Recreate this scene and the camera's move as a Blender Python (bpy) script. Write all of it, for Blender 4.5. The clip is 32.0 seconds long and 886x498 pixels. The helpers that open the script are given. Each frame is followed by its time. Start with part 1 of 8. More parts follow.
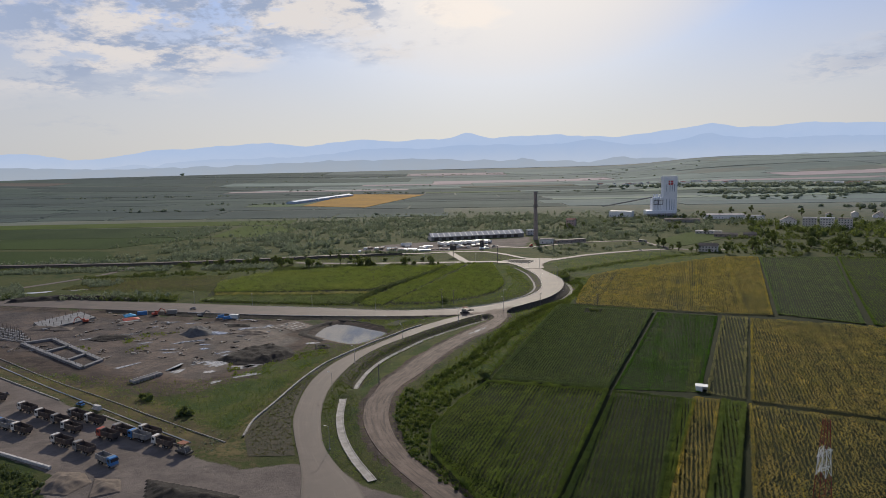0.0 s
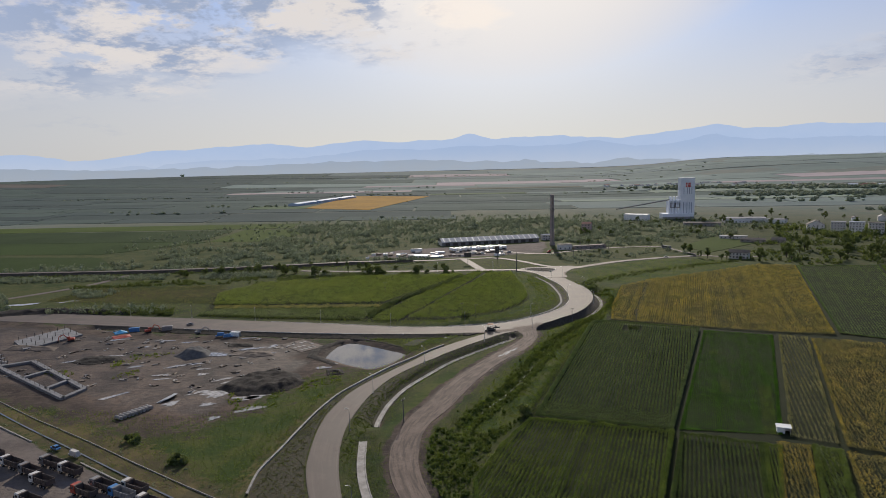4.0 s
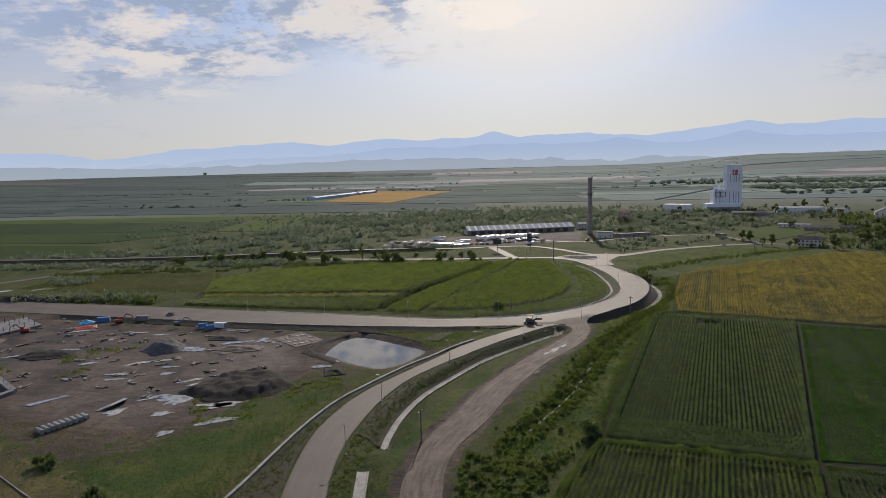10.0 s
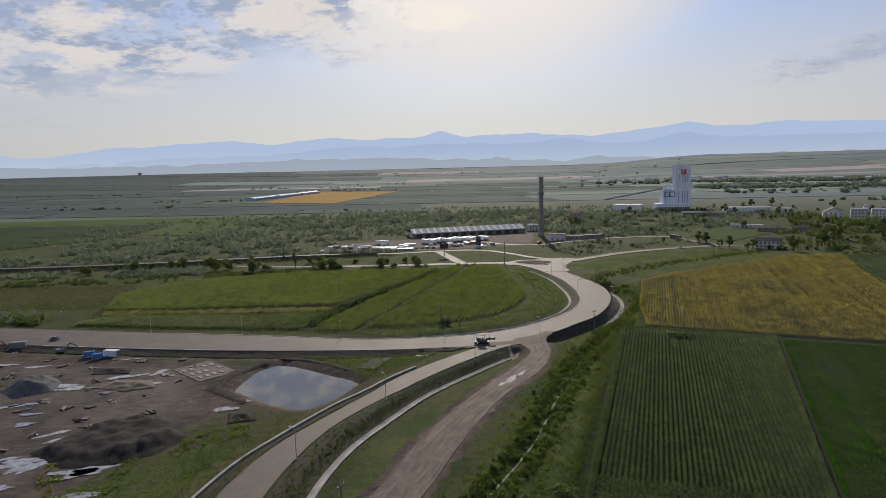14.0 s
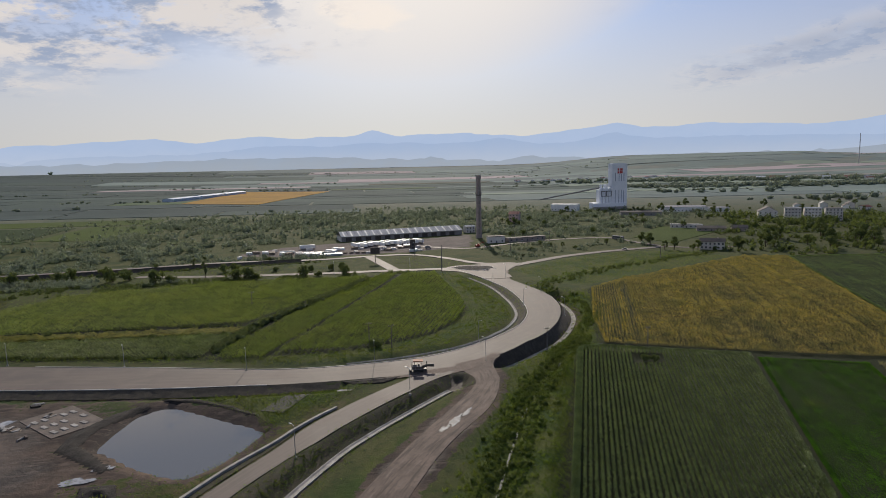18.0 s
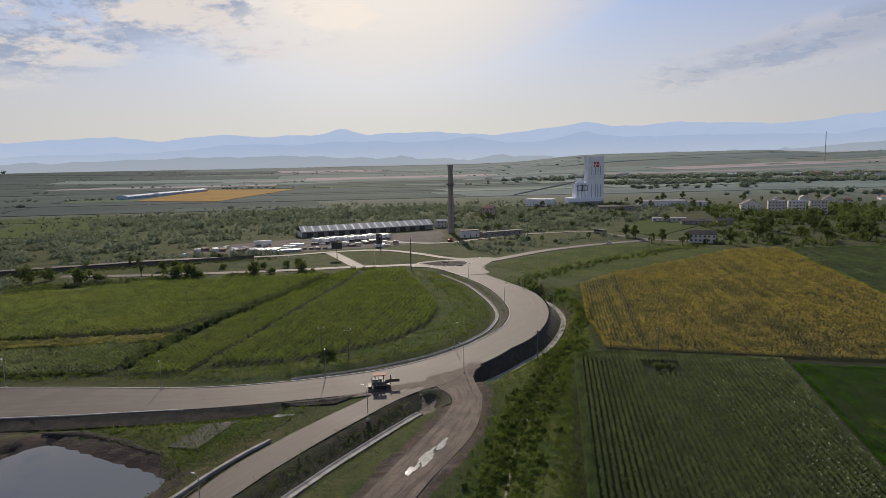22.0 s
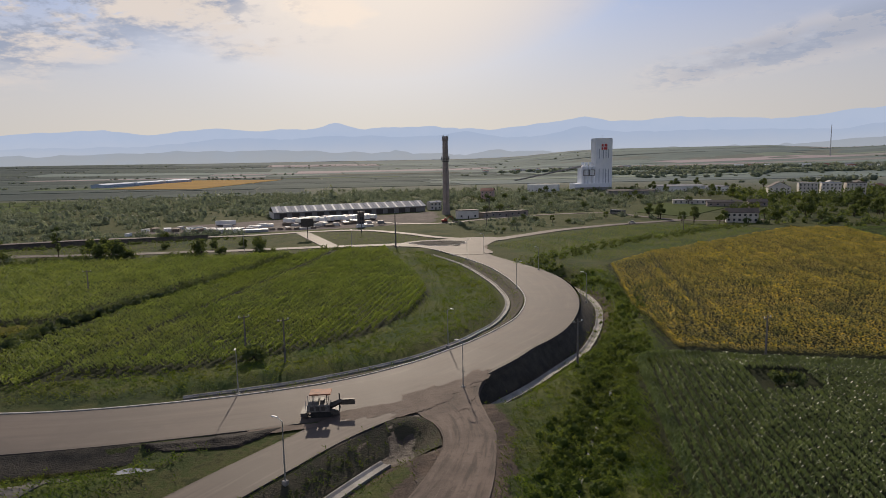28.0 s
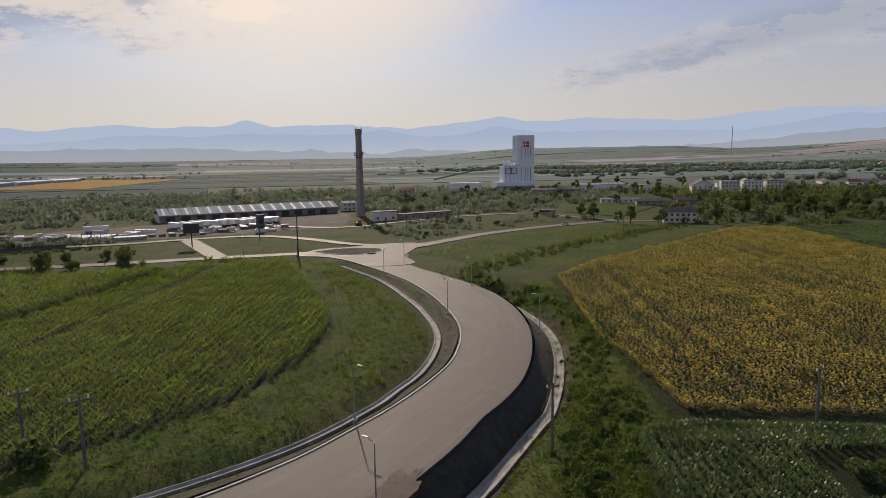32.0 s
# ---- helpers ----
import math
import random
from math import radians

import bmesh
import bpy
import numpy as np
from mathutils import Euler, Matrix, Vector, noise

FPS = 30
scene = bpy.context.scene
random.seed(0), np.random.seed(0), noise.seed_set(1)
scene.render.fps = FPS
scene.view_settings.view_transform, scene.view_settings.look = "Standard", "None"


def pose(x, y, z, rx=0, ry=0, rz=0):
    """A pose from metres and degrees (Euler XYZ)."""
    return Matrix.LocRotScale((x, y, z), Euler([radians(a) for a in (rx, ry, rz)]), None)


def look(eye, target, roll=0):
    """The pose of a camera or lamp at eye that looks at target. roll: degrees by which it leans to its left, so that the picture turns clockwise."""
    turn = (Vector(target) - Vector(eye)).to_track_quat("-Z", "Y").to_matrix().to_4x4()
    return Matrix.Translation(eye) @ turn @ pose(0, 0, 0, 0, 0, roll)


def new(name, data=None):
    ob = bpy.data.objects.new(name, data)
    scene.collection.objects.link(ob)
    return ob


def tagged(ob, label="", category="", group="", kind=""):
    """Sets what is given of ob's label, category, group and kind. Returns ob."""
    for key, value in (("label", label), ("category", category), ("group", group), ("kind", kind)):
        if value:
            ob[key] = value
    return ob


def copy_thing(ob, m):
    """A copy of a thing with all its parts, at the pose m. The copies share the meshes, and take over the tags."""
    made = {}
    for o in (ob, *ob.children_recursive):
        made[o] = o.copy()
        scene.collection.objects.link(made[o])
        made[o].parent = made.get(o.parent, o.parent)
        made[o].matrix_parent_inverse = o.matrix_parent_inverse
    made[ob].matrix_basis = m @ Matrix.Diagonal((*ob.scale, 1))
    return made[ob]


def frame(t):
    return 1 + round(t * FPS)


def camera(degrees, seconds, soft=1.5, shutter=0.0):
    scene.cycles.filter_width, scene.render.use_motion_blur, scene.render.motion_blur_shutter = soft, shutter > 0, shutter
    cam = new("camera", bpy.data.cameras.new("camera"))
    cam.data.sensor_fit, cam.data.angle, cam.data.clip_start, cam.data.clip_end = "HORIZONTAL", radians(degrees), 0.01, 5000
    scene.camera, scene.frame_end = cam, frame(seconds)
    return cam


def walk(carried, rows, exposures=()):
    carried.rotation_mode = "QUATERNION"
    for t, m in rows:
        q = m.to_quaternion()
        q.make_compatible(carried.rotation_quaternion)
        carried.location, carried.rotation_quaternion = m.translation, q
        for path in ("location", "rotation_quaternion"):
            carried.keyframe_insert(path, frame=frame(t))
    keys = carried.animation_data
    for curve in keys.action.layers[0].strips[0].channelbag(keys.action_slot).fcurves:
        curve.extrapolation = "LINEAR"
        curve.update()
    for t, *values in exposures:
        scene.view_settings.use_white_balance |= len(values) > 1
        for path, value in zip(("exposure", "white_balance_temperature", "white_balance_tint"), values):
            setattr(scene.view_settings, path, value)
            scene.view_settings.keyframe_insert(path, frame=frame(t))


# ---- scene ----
cam = camera(69.1, 32.0, soft=0.8)
METRES, EYE, TILT, LEAN, TURN = 365.0, 97.0, -3.9, 1.0, 0.0
ROWS = [
    (0.0, 0.0, 0.0, 0.0, -0.02, -3.77, 0.33),
    (0.5, -0.0065, 0.0123, 0.0012, -0.02, -3.75, 0.33),
    (1.0, -0.0119, 0.025, 0.0024, -0.01, -3.74, 0.33),
    (1.5, -0.0164, 0.0385, 0.0036, -0.0, -3.73, 0.32),
    (2.0, -0.0199, 0.0525, 0.0048, 0.0, -3.72, 0.31),
    (2.5, -0.0234, 0.0667, 0.0061, 0.0, -3.72, 0.32),
    (3.0, -0.0279, 0.0803, 0.007, 0.01, -3.71, 0.33),
    (3.5, -0.0324, 0.0941, 0.0081, 0.01, -3.7, 0.31),
    (5.5, -0.0428, 0.1539, 0.0048, 0.06, -3.62, 0.38),
    (6.0, -0.0445, 0.1692, -0.0002, 0.06, -3.6, 0.36),
    (6.5, -0.0456, 0.1851, -0.006, -0.07, -3.56, 0.39),
    (7.0, -0.0464, 0.201, -0.0113, -0.38, -3.55, 0.4),
    (7.5, -0.0478, 0.2171, -0.0167, 0.17, -3.53, 0.36),
    (8.0, -0.0483, 0.2333, -0.0222, 1.39, -3.52, 0.28),
    (8.5, -0.0485, 0.2495, -0.0277, 2.05, -3.51, 0.25),
    (9.0, -0.0479, 0.2655, -0.0334, 2.19, -3.5, 0.26),
    (9.5, -0.0465, 0.2812, -0.0382, 2.18, -3.52, 0.28),
    (10.0, -0.0447, 0.2967, -0.0398, 2.04, -3.55, 0.29),
    (10.5, -0.0432, 0.3118, -0.039, 1.67, -3.57, 0.32),
    (11.0, -0.042, 0.3264, -0.0381, 1.08, -3.57, 0.34),
    (11.5, -0.0414, 0.3413, -0.0374, 0.55, -3.58, 0.38),
    (12.0, -0.0407, 0.356, -0.0371, 0.1, -3.57, 0.4),
    (12.5, -0.0399, 0.3708, -0.0368, -0.39, -3.57, 0.41),
    (13.0, -0.039, 0.3857, -0.0367, -0.97, -3.56, 0.43),
    (13.5, -0.0378, 0.4006, -0.0368, -1.65, -3.56, 0.45),
    (14.0, -0.0366, 0.4154, -0.0368, -2.61, -3.56, 0.51),
    (14.5, -0.0353, 0.4301, -0.0367, -3.57, -3.58, 0.54),
    (16.5, -0.0291, 0.4888, -0.0354, -5.5, -3.61, 0.63),
    (17.0, -0.0275, 0.5033, -0.0353, -6.48, -3.61, 0.69),
    (17.5, -0.026, 0.5177, -0.0351, -7.72, -3.64, 0.76),
    (18.0, -0.0243, 0.5322, -0.0348, -8.46, -3.62, 0.79),
    (18.5, -0.0222, 0.5468, -0.0351, -8.89, -3.62, 0.8),
    (19.0, -0.0199, 0.5614, -0.0358, -9.56, -3.62, 0.85),
    (19.5, -0.0175, 0.5751, -0.036, -10.24, -3.63, 0.89),
    (20.0, -0.015, 0.59, -0.0363, -10.72, -3.64, 0.93),
    (20.5, -0.0122, 0.6051, -0.0385, -10.94, -3.62, 0.94),
    (21.0, -0.0098, 0.62, -0.0431, -11.04, -3.59, 0.93),
    (21.5, -0.0071, 0.6354, -0.0488, -11.06, -3.6, 0.95),
    (22.0, -0.0042, 0.651, -0.054, -11.08, -3.62, 0.95),
    (22.5, -0.001, 0.6669, -0.0588, -11.12, -3.63, 0.96),
    (23.0, 0.0022, 0.683, -0.0635, -11.16, -3.64, 0.96),
    (23.5, 0.0056, 0.699, -0.0678, -11.19, -3.66, 0.96),
    (24.0, 0.009, 0.7149, -0.0712, -11.22, -3.69, 0.96),
    (24.5, 0.0124, 0.7307, -0.0742, -11.24, -3.71, 0.96),
    (25.0, 0.0157, 0.7463, -0.0772, -11.27, -3.73, 0.96),
    (25.5, 0.0191, 0.7619, -0.0801, -11.29, -3.74, 0.95),
    (27.5, 0.034, 0.826, -0.0917, -11.42, -3.79, 0.84),
    (28.0, 0.0372, 0.8418, -0.0961, -11.45, -3.8, 0.82),
    (28.5, 0.0408, 0.8582, -0.099, -11.48, -3.83, 0.81),
    (29.0, 0.0444, 0.8744, -0.0988, -11.49, -3.87, 0.79),
    (29.5, 0.0478, 0.8906, -0.0976, -11.51, -3.88, 0.78),
    (30.0, 0.0512, 0.9066, -0.0968, -11.57, -3.88, 0.76),
    (30.5, 0.0557, 0.9218, -0.0961, -13.21, -3.89, 0.87),
    (31.0, 0.0599, 0.9367, -0.0955, -16.18, -3.94, 1.06),
    (31.5, 0.0641, 0.9517, -0.0951, -17.41, -3.94, 1.09),
    (32.0, 0.0693, 0.9662, -0.0946, -18.72, -3.95, 1.18),
]
walk(cam, [(t, pose(0, 0, EYE, TILT, LEAN, TURN) @ pose(METRES * x, METRES * y, METRES * z, 90 + pitch, roll, yaw)) for t, x, y, z, yaw, pitch, roll in ROWS], exposures=[(0.0, 0.08, 6150, 10), (18.0, 0.03, 6200, 10), (24.0, 0.02, 6450, 11), (28.0, 0.0, 6650, 12), (32.0, -0.03, 6650, 12)])

# ---- light: low sun ahead, hazy sky with broken cloud ----
SUN_AZ, SUN_EL = 5.0, 27.0
sun_way = Vector((math.sin(radians(SUN_AZ)) * math.cos(radians(SUN_EL)), math.cos(radians(SUN_AZ)) * math.cos(radians(SUN_EL)), math.sin(radians(SUN_EL))))
sun = new("sun", bpy.data.lights.new("sun", "SUN"))
sun.data.energy, sun.data.angle, sun.data.color = 3.7, radians(1.0), (1.0, 0.87, 0.70)
sun.matrix_world = look(sun_way * 1000, (0, 0, 0))


class Nodes:
    """A short way to write node trees."""

    def __init__(self, tree):
        self.tree = tree
        tree.nodes.clear()

    def add(self, kind, **values):
        n = self.tree.nodes.new("ShaderNode" + kind)
        for key, value in values.items():
            key = key.replace("_", " ")
            names = [i for i in n.inputs if i.name.lower() == key.lower() and i.enabled] or [i for i in n.inputs if i.name.lower() == key.lower()]
            self.put(names[0], value)
        return n

    def put(self, socket, value):
        if isinstance(value, bpy.types.Node):
            value = next(o for o in value.outputs if o.enabled)
        if isinstance(value, bpy.types.NodeSocket):
            self.tree.links.new(value, socket)
        elif isinstance(value, (tuple, list)) and len(value) == 3 and socket.type == "RGBA":
            socket.default_value = (*value, 1)
        else:
            socket.default_value = value

    def math(self, op, a, b=0.0, c=None, clamp=False):
        n = self.tree.nodes.new("ShaderNodeMath")
        n.operation, n.use_clamp = op, clamp
        self.put(n.inputs[0], a)
        self.put(n.inputs[1], b)
        if c is not None:
            self.put(n.inputs[2], c)
        return n.outputs[0]

    def vec(self, op, a, b=(0, 0, 0)):
        n = self.tree.nodes.new("ShaderNodeVectorMath")
        n.operation = op
        self.put(n.inputs[0], a)
        if op == "SCALE":
            self.put(n.inputs[3], b)
        else:
            self.put(n.inputs[1], b)
        return n.outputs["Value"] if op in ("DOT_PRODUCT", "LENGTH", "DISTANCE") else n.outputs[0]

    def step(self, x, lo, hi):
        n = self.tree.nodes.new("ShaderNodeMapRange")
        n.interpolation_type = "SMOOTHSTEP"
        self.put(n.inputs[0], x)
        self.put(n.inputs[1], lo)
        self.put(n.inputs[2], hi)
        return n.outputs[0]

    def mix(self, f, a, b, blend="MIX"):
        n = self.tree.nodes.new("ShaderNodeMix")
        n.data_type, n.blend_type = "RGBA", blend
        self.put(n.inputs[0], f)
        self.put(n.inputs[6], a)
        self.put(n.inputs[7], b)
        return n.outputs[2]

    def mask(self, name):
        a = self.tree.nodes.new("ShaderNodeAttribute")
        a.attribute_name = name
        return a.outputs["Fac"]

    def noise(self, at, scale, detail=4.0, rough=0.55, warp=0.0):
        n = self.tree.nodes.new("ShaderNodeTexNoise")
        if at is not None:
            self.put(n.inputs["Vector"], at)
        n.inputs["Scale"].default_value, n.inputs["Detail"].default_value = scale, detail
        n.inputs["Roughness"].default_value, n.inputs["Distortion"].default_value = rough, warp
        return n.outputs[0]


world = bpy.data.worlds.new("sky")
scene.world = world
world.use_nodes = True
w = Nodes(world.node_tree)
sky = w.add("TexSky")
sky.sky_type, sky.sun_disc = "NISHITA", False
sky.sun_elevation, sky.sun_rotation = radians(SUN_EL), radians(SUN_AZ)
sky.air_density, sky.dust_density, sky.ozone_density = 1.0, 0.7, 3.0
way = w.add("TexCoord").outputs["Generated"]
axes = w.add("SeparateXYZ", vector=way)
up = axes.outputs["Z"]
toward = w.vec("DOT_PRODUCT", way, tuple(sun_way))
# summer haze: pale and warm near the horizon and around the sun
pale = w.math("SUBTRACT", 1.0, w.step(up, 0.03, 0.40))
haze = w.mix(w.step(toward, 0.62, 0.97), (5.55, 5.2, 4.95), (6.9, 6.15, 5.35))
blue = w.mix(1.0, sky, (0.42, 0.60, 0.88), "MULTIPLY")
veil = w.math("MAXIMUM", pale, w.step(toward, 0.84, 0.97))
base = w.mix(w.math("MULTIPLY", veil, 0.86), blue, haze)
base = w.mix(w.math("MULTIPLY", w.math("POWER", w.step(toward, 0.89, 1.0), 1.4), 0.95), base, (9.4, 8.5, 7.5))
# broken cloud: fleecy bank towards the left of the sun, a thin streak on the right
flat = w.math("ADD", up, 0.22)
plane = w.add("CombineXYZ", x=w.math("DIVIDE", axes.outputs["X"], flat), y=w.math("DIVIDE", axes.outputs["Y"], flat))
fleece = w.noise(plane, 2.4, 8.0, 0.60, 0.2)
fine = w.noise(plane, 22.0, 5.0, 0.62)
edge = w.math("ADD", axes.outputs["X"], w.math("MULTIPLY", w.math("SUBTRACT", w.noise(plane, 2.2, 4.0), 0.5), 0.22))
low = w.math("ADD", w.math("SUBTRACT", up, w.math("MULTIPLY", axes.outputs["X"], 0.20)), w.math("MULTIPLY", w.math("SUBTRACT", w.noise(plane, 2.6, 4.0), 0.5), 0.20))
bank = w.math("MULTIPLY", w.math("MULTIPLY", w.step(edge, 0.06, -0.06), w.step(low, 0.165, 0.25)), w.math("ADD", 0.35, w.math("MULTIPLY", w.step(axes.outputs["X"], -0.60, -0.44), 0.65)))
streak = w.math("MULTIPLY", w.step(w.math("ABSOLUTE", w.math("SUBTRACT", up, w.math("ADD", w.math("MULTIPLY", axes.outputs["X"], 0.216), 0.008))), w.math("MULTIPLY", axes.outputs["X"], 0.062), w.math("MULTIPLY", axes.outputs["X"], 0.012)), w.step(axes.outputs["X"], 0.43, 0.56))
wisp = w.math("MULTIPLY", w.step(w.noise(plane, 3.0, 6.0, 0.6, 0.4), 0.55, 0.72), w.step(up, 0.13, 0.30))
cover = w.math("MAXIMUM", w.math("MULTIPLY", bank, w.step(w.math("ADD", fleece, w.math("MULTIPLY", w.math("SUBTRACT", fine, 0.5), 0.34)), w.math("SUBTRACT", 0.38, w.math("MULTIPLY", w.step(up, 0.27, 0.40), 0.25)), w.math("SUBTRACT", 0.50, w.math("MULTIPLY", w.step(up, 0.27, 0.40), 0.25)))),
               w.math("MAXIMUM", w.math("MULTIPLY", w.math("MULTIPLY", streak, w.step(w.noise(plane, 3.0, 7.0, 0.62), 0.36, 0.54)), 0.9), w.math("MULTIPLY", wisp, 0.35)))
thick = w.step(w.math("ADD", w.noise(plane, 3.2, 7.0, 0.58, 0.3), w.math("MULTIPLY", w.math("SUBTRACT", fine, 0.5), 0.34)), 0.42, 0.58)
# higher up the bank closes and turns grey
cloud = w.mix(w.math("MAXIMUM", w.math("MAXIMUM", thick, w.math("MULTIPLY", w.step(up, 0.28, 0.40), 0.85)), w.math("MULTIPLY", streak, 0.8)), (7.4, 6.7, 6.1), (3.3, 3.8, 4.9))
# a small sunlit puff below the sun
puff_x, puff_y = w.math("DIVIDE", w.math("SUBTRACT", axes.outputs["X"], 0.038), 0.075), w.math("DIVIDE", w.math("SUBTRACT", up, 0.217), 0.030)
puff = w.step(w.math("ADD", w.math("ADD", w.math("MULTIPLY", puff_x, puff_x), w.math("MULTIPLY", puff_y, puff_y)), w.math("MULTIPLY", w.math("SUBTRACT", w.noise(plane, 9.0, 5.0, 0.6), 0.5), 2.2)), 1.0, 0.1)
base = w.mix(w.math("MULTIPLY", puff, 0.75), base, (9.4, 8.2, 7.0))
back = w.add("Background", color=w.mix(w.math("MULTIPLY", cover, 0.95), base, cloud), strength=0.10)
w.tree.links.new(back.outputs[0], w.add("OutputWorld").inputs[0])

# ---- materials ----


def material(name, build):
    m = bpy.data.materials.new(name)
    m.use_nodes = True
    n = Nodes(m.node_tree)
    n.place = n.add("NewGeometry").outputs["Position"]
    shader = build(n)
    n.tree.links.new(shader.outputs[0], n.add("OutputMaterial").inputs[0])
    return m


def bump(n, height, strength=0.4, distance=0.05):
    b = n.add("Bump", strength=strength, distance=distance)
    n.put(b.inputs["Height"], height)
    return b.outputs[0]


def surface(name, a, b, rough=0.8, scale=1.0, fine=12.0, relief=0.3, metal=0.0, spec=0.3, contrast=(0.35, 0.65), each=0.0, depth=0.03):
    """Two tones mixed by a coarse and a fine noise; each: how far the pieces differ from one another."""

    def build(n):
        large, small = n.noise(n.place, scale, 4.0), n.noise(n.place, fine, 3.0)
        f = n.step(n.math("ADD", n.math("MULTIPLY", large, 0.65), n.math("MULTIPLY", small, 0.35)), *contrast)
        c = n.mix(f, a, b)
        if each:
            r = n.add("ObjectInfo").outputs["Random"]
            h = n.add("HueSaturation", color=c, value=n.math("ADD", 1 - each / 2, n.math("MULTIPLY", r, each)))
            c = h.outputs[0]
        s = n.add("BsdfPrincipled", base_color=c, roughness=n.math("ADD", rough - 0.08, n.math("MULTIPLY", small, 0.16)), metallic=metal)
        s.inputs["Specular IOR Level"].default_value = spec
        if relief:
            n.put(s.inputs["Normal"], bump(n, small, relief, depth))
        return s

    return material(name, build)


def foliage(name, a, b, c, through_it=0.35, patch=0.03, gloss=0.08, rough=0.7, glow=0.35):
    """Leaves: tone differs from leaf to leaf and, more slowly, over the field; thin enough to glow against the sun."""

    def build(n):
        r = n.add("NewGeometry").outputs["Random Per Island"]
        col = n.mix(r, a, b)
        col = n.mix(n.step(n.noise(n.place, patch, 5.0, 0.6), 0.40, 0.66), col, c)
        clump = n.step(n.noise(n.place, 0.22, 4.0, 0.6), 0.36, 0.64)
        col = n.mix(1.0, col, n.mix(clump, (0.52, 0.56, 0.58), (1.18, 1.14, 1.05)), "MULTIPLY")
        d = n.add("BsdfPrincipled", base_color=col, roughness=rough)
        d.inputs["Specular IOR Level"].default_value = gloss
        t = n.add("BsdfTranslucent", color=n.mix(glow, col, (0.35, 0.42, 0.04)))
        m = n.add("MixShader")
        m.inputs[0].default_value = through_it
        n.tree.links.new(d.outputs[0], m.inputs[1])
        n.tree.links.new(t.outputs[0], m.inputs[2])
        return m

    return material(name, build)


def ground_build(n):
    """Meadow, bare earth and dust, mixed by what lies where (the sheet's own masks) with ragged edges."""
    attr = n.mask
    earth, gravel, crop, dry, lush = attr("earth"), attr("gravel"), attr("crop"), attr("dry"), attr("lush")
    n0, n1, n2, n3 = n.noise(n.place, 0.012, 5.0, 0.6, 0.5), n.noise(n.place, 0.06, 6.0, 0.65, 0.4), n.noise(n.place, 0.38, 6.0, 0.68), n.noise(n.place, 2.6, 5.0, 0.65)
    grass = n.mix(n.step(n1, 0.38, 0.60), (0.026, 0.045, 0.013), (0.070, 0.074, 0.026))
    grass = n.mix(n.step(n0, 0.42, 0.60), grass, n.mix(n.step(n2, 0.4, 0.6), (0.046, 0.062, 0.018), (0.092, 0.084, 0.034)))
    grass = n.mix(n.math("MULTIPLY", n.step(n2, 0.48, 0.64), 0.8), grass, (0.018, 0.031, 0.011))
    grass = n.mix(n.math("MULTIPLY", n.step(n3, 0.50, 0.72), 0.50), grass, (0.092, 0.090, 0.036))
    grass = n.mix(n.math("MULTIPLY", n.step(n.math("ADD", lush, n.math("MULTIPLY", n.math("SUBTRACT", n2, 0.5), 1.2)), 0.40, 0.75), 0.68), grass, n.mix(n.step(n1, 0.4, 0.6), (0.042, 0.072, 0.014), (0.090, 0.104, 0.026)))
    grass = n.mix(n.math("MULTIPLY", n.step(n.math("ADD", dry, n.math("MULTIPLY", n.math("SUBTRACT", n2, 0.5), 1.4)), 0.45, 0.75), 0.85), grass, n.mix(n.step(n1, 0.4, 0.6), (0.150, 0.118, 0.055), (0.085, 0.070, 0.040)))
    drag = n.add("Mapping")
    n.put(drag.inputs["Vector"], n.place)
    drag.inputs["Rotation"].default_value, drag.inputs["Scale"].default_value = (0, 0, 0.7), (0.10, 0.45, 1.0)
    tyre = n.noise(drag, 1.0, 4.0, 0.6, 1.2)
    soil = n.mix(n.step(n1, 0.40, 0.60), (0.100, 0.076, 0.060), (0.040, 0.032, 0.028))
    soil = n.mix(n.math("MULTIPLY", n.step(n0, 0.44, 0.60), 0.8), soil, n.mix(n.step(n1, 0.42, 0.58), (0.150, 0.110, 0.083), (0.082, 0.062, 0.050)))
    soil = n.mix(n.math("MULTIPLY", n.step(n2, 0.46, 0.62), 0.7), soil, (0.062, 0.049, 0.041))
    soil = n.mix(n.math("MULTIPLY", n.step(tyre, 0.52, 0.68), 0.45), soil, (0.160, 0.124, 0.098))
    soil = n.mix(n.math("MULTIPLY", n.step(tyre, 0.44, 0.30), 0.45), soil, (0.036, 0.030, 0.026))
    soil = n.mix(n.math("MULTIPLY", n.step(n3, 0.52, 0.75), 0.4), soil, (0.15, 0.122, 0.098))
    stone = n.mix(n.step(n1, 0.36, 0.64), (0.178, 0.150, 0.130), (0.125, 0.106, 0.093))
    stone = n.mix(n.math("MULTIPLY", n.step(n2, 0.46, 0.66), 0.35), stone, (0.095, 0.082, 0.072))
    stone = n.mix(n.math("MULTIPLY", n.step(tyre, 0.52, 0.70), 0.22), stone, (0.22, 0.188, 0.162))
    ragged = n.math("MULTIPLY", n.math("SUBTRACT", n.math("ADD", n.math("MULTIPLY", n1, 0.5), n.math("ADD", n.math("MULTIPLY", n2, 0.35), n.math("MULTIPLY", n3, 0.15))), 0.5), 2.6)
    col = n.mix(n.step(n.math("ADD", crop, n.math("MULTIPLY", ragged, 0.3)), 0.45, 0.55), grass, (0.024, 0.029, 0.013))
    # distance haze painted as a paler, greyer tone over the far land
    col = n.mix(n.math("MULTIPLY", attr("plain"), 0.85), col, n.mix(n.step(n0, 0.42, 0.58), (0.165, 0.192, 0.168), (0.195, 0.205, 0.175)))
    col = n.mix(n.step(n.math("ADD", earth, ragged), 0.44, 0.56), col, soil)
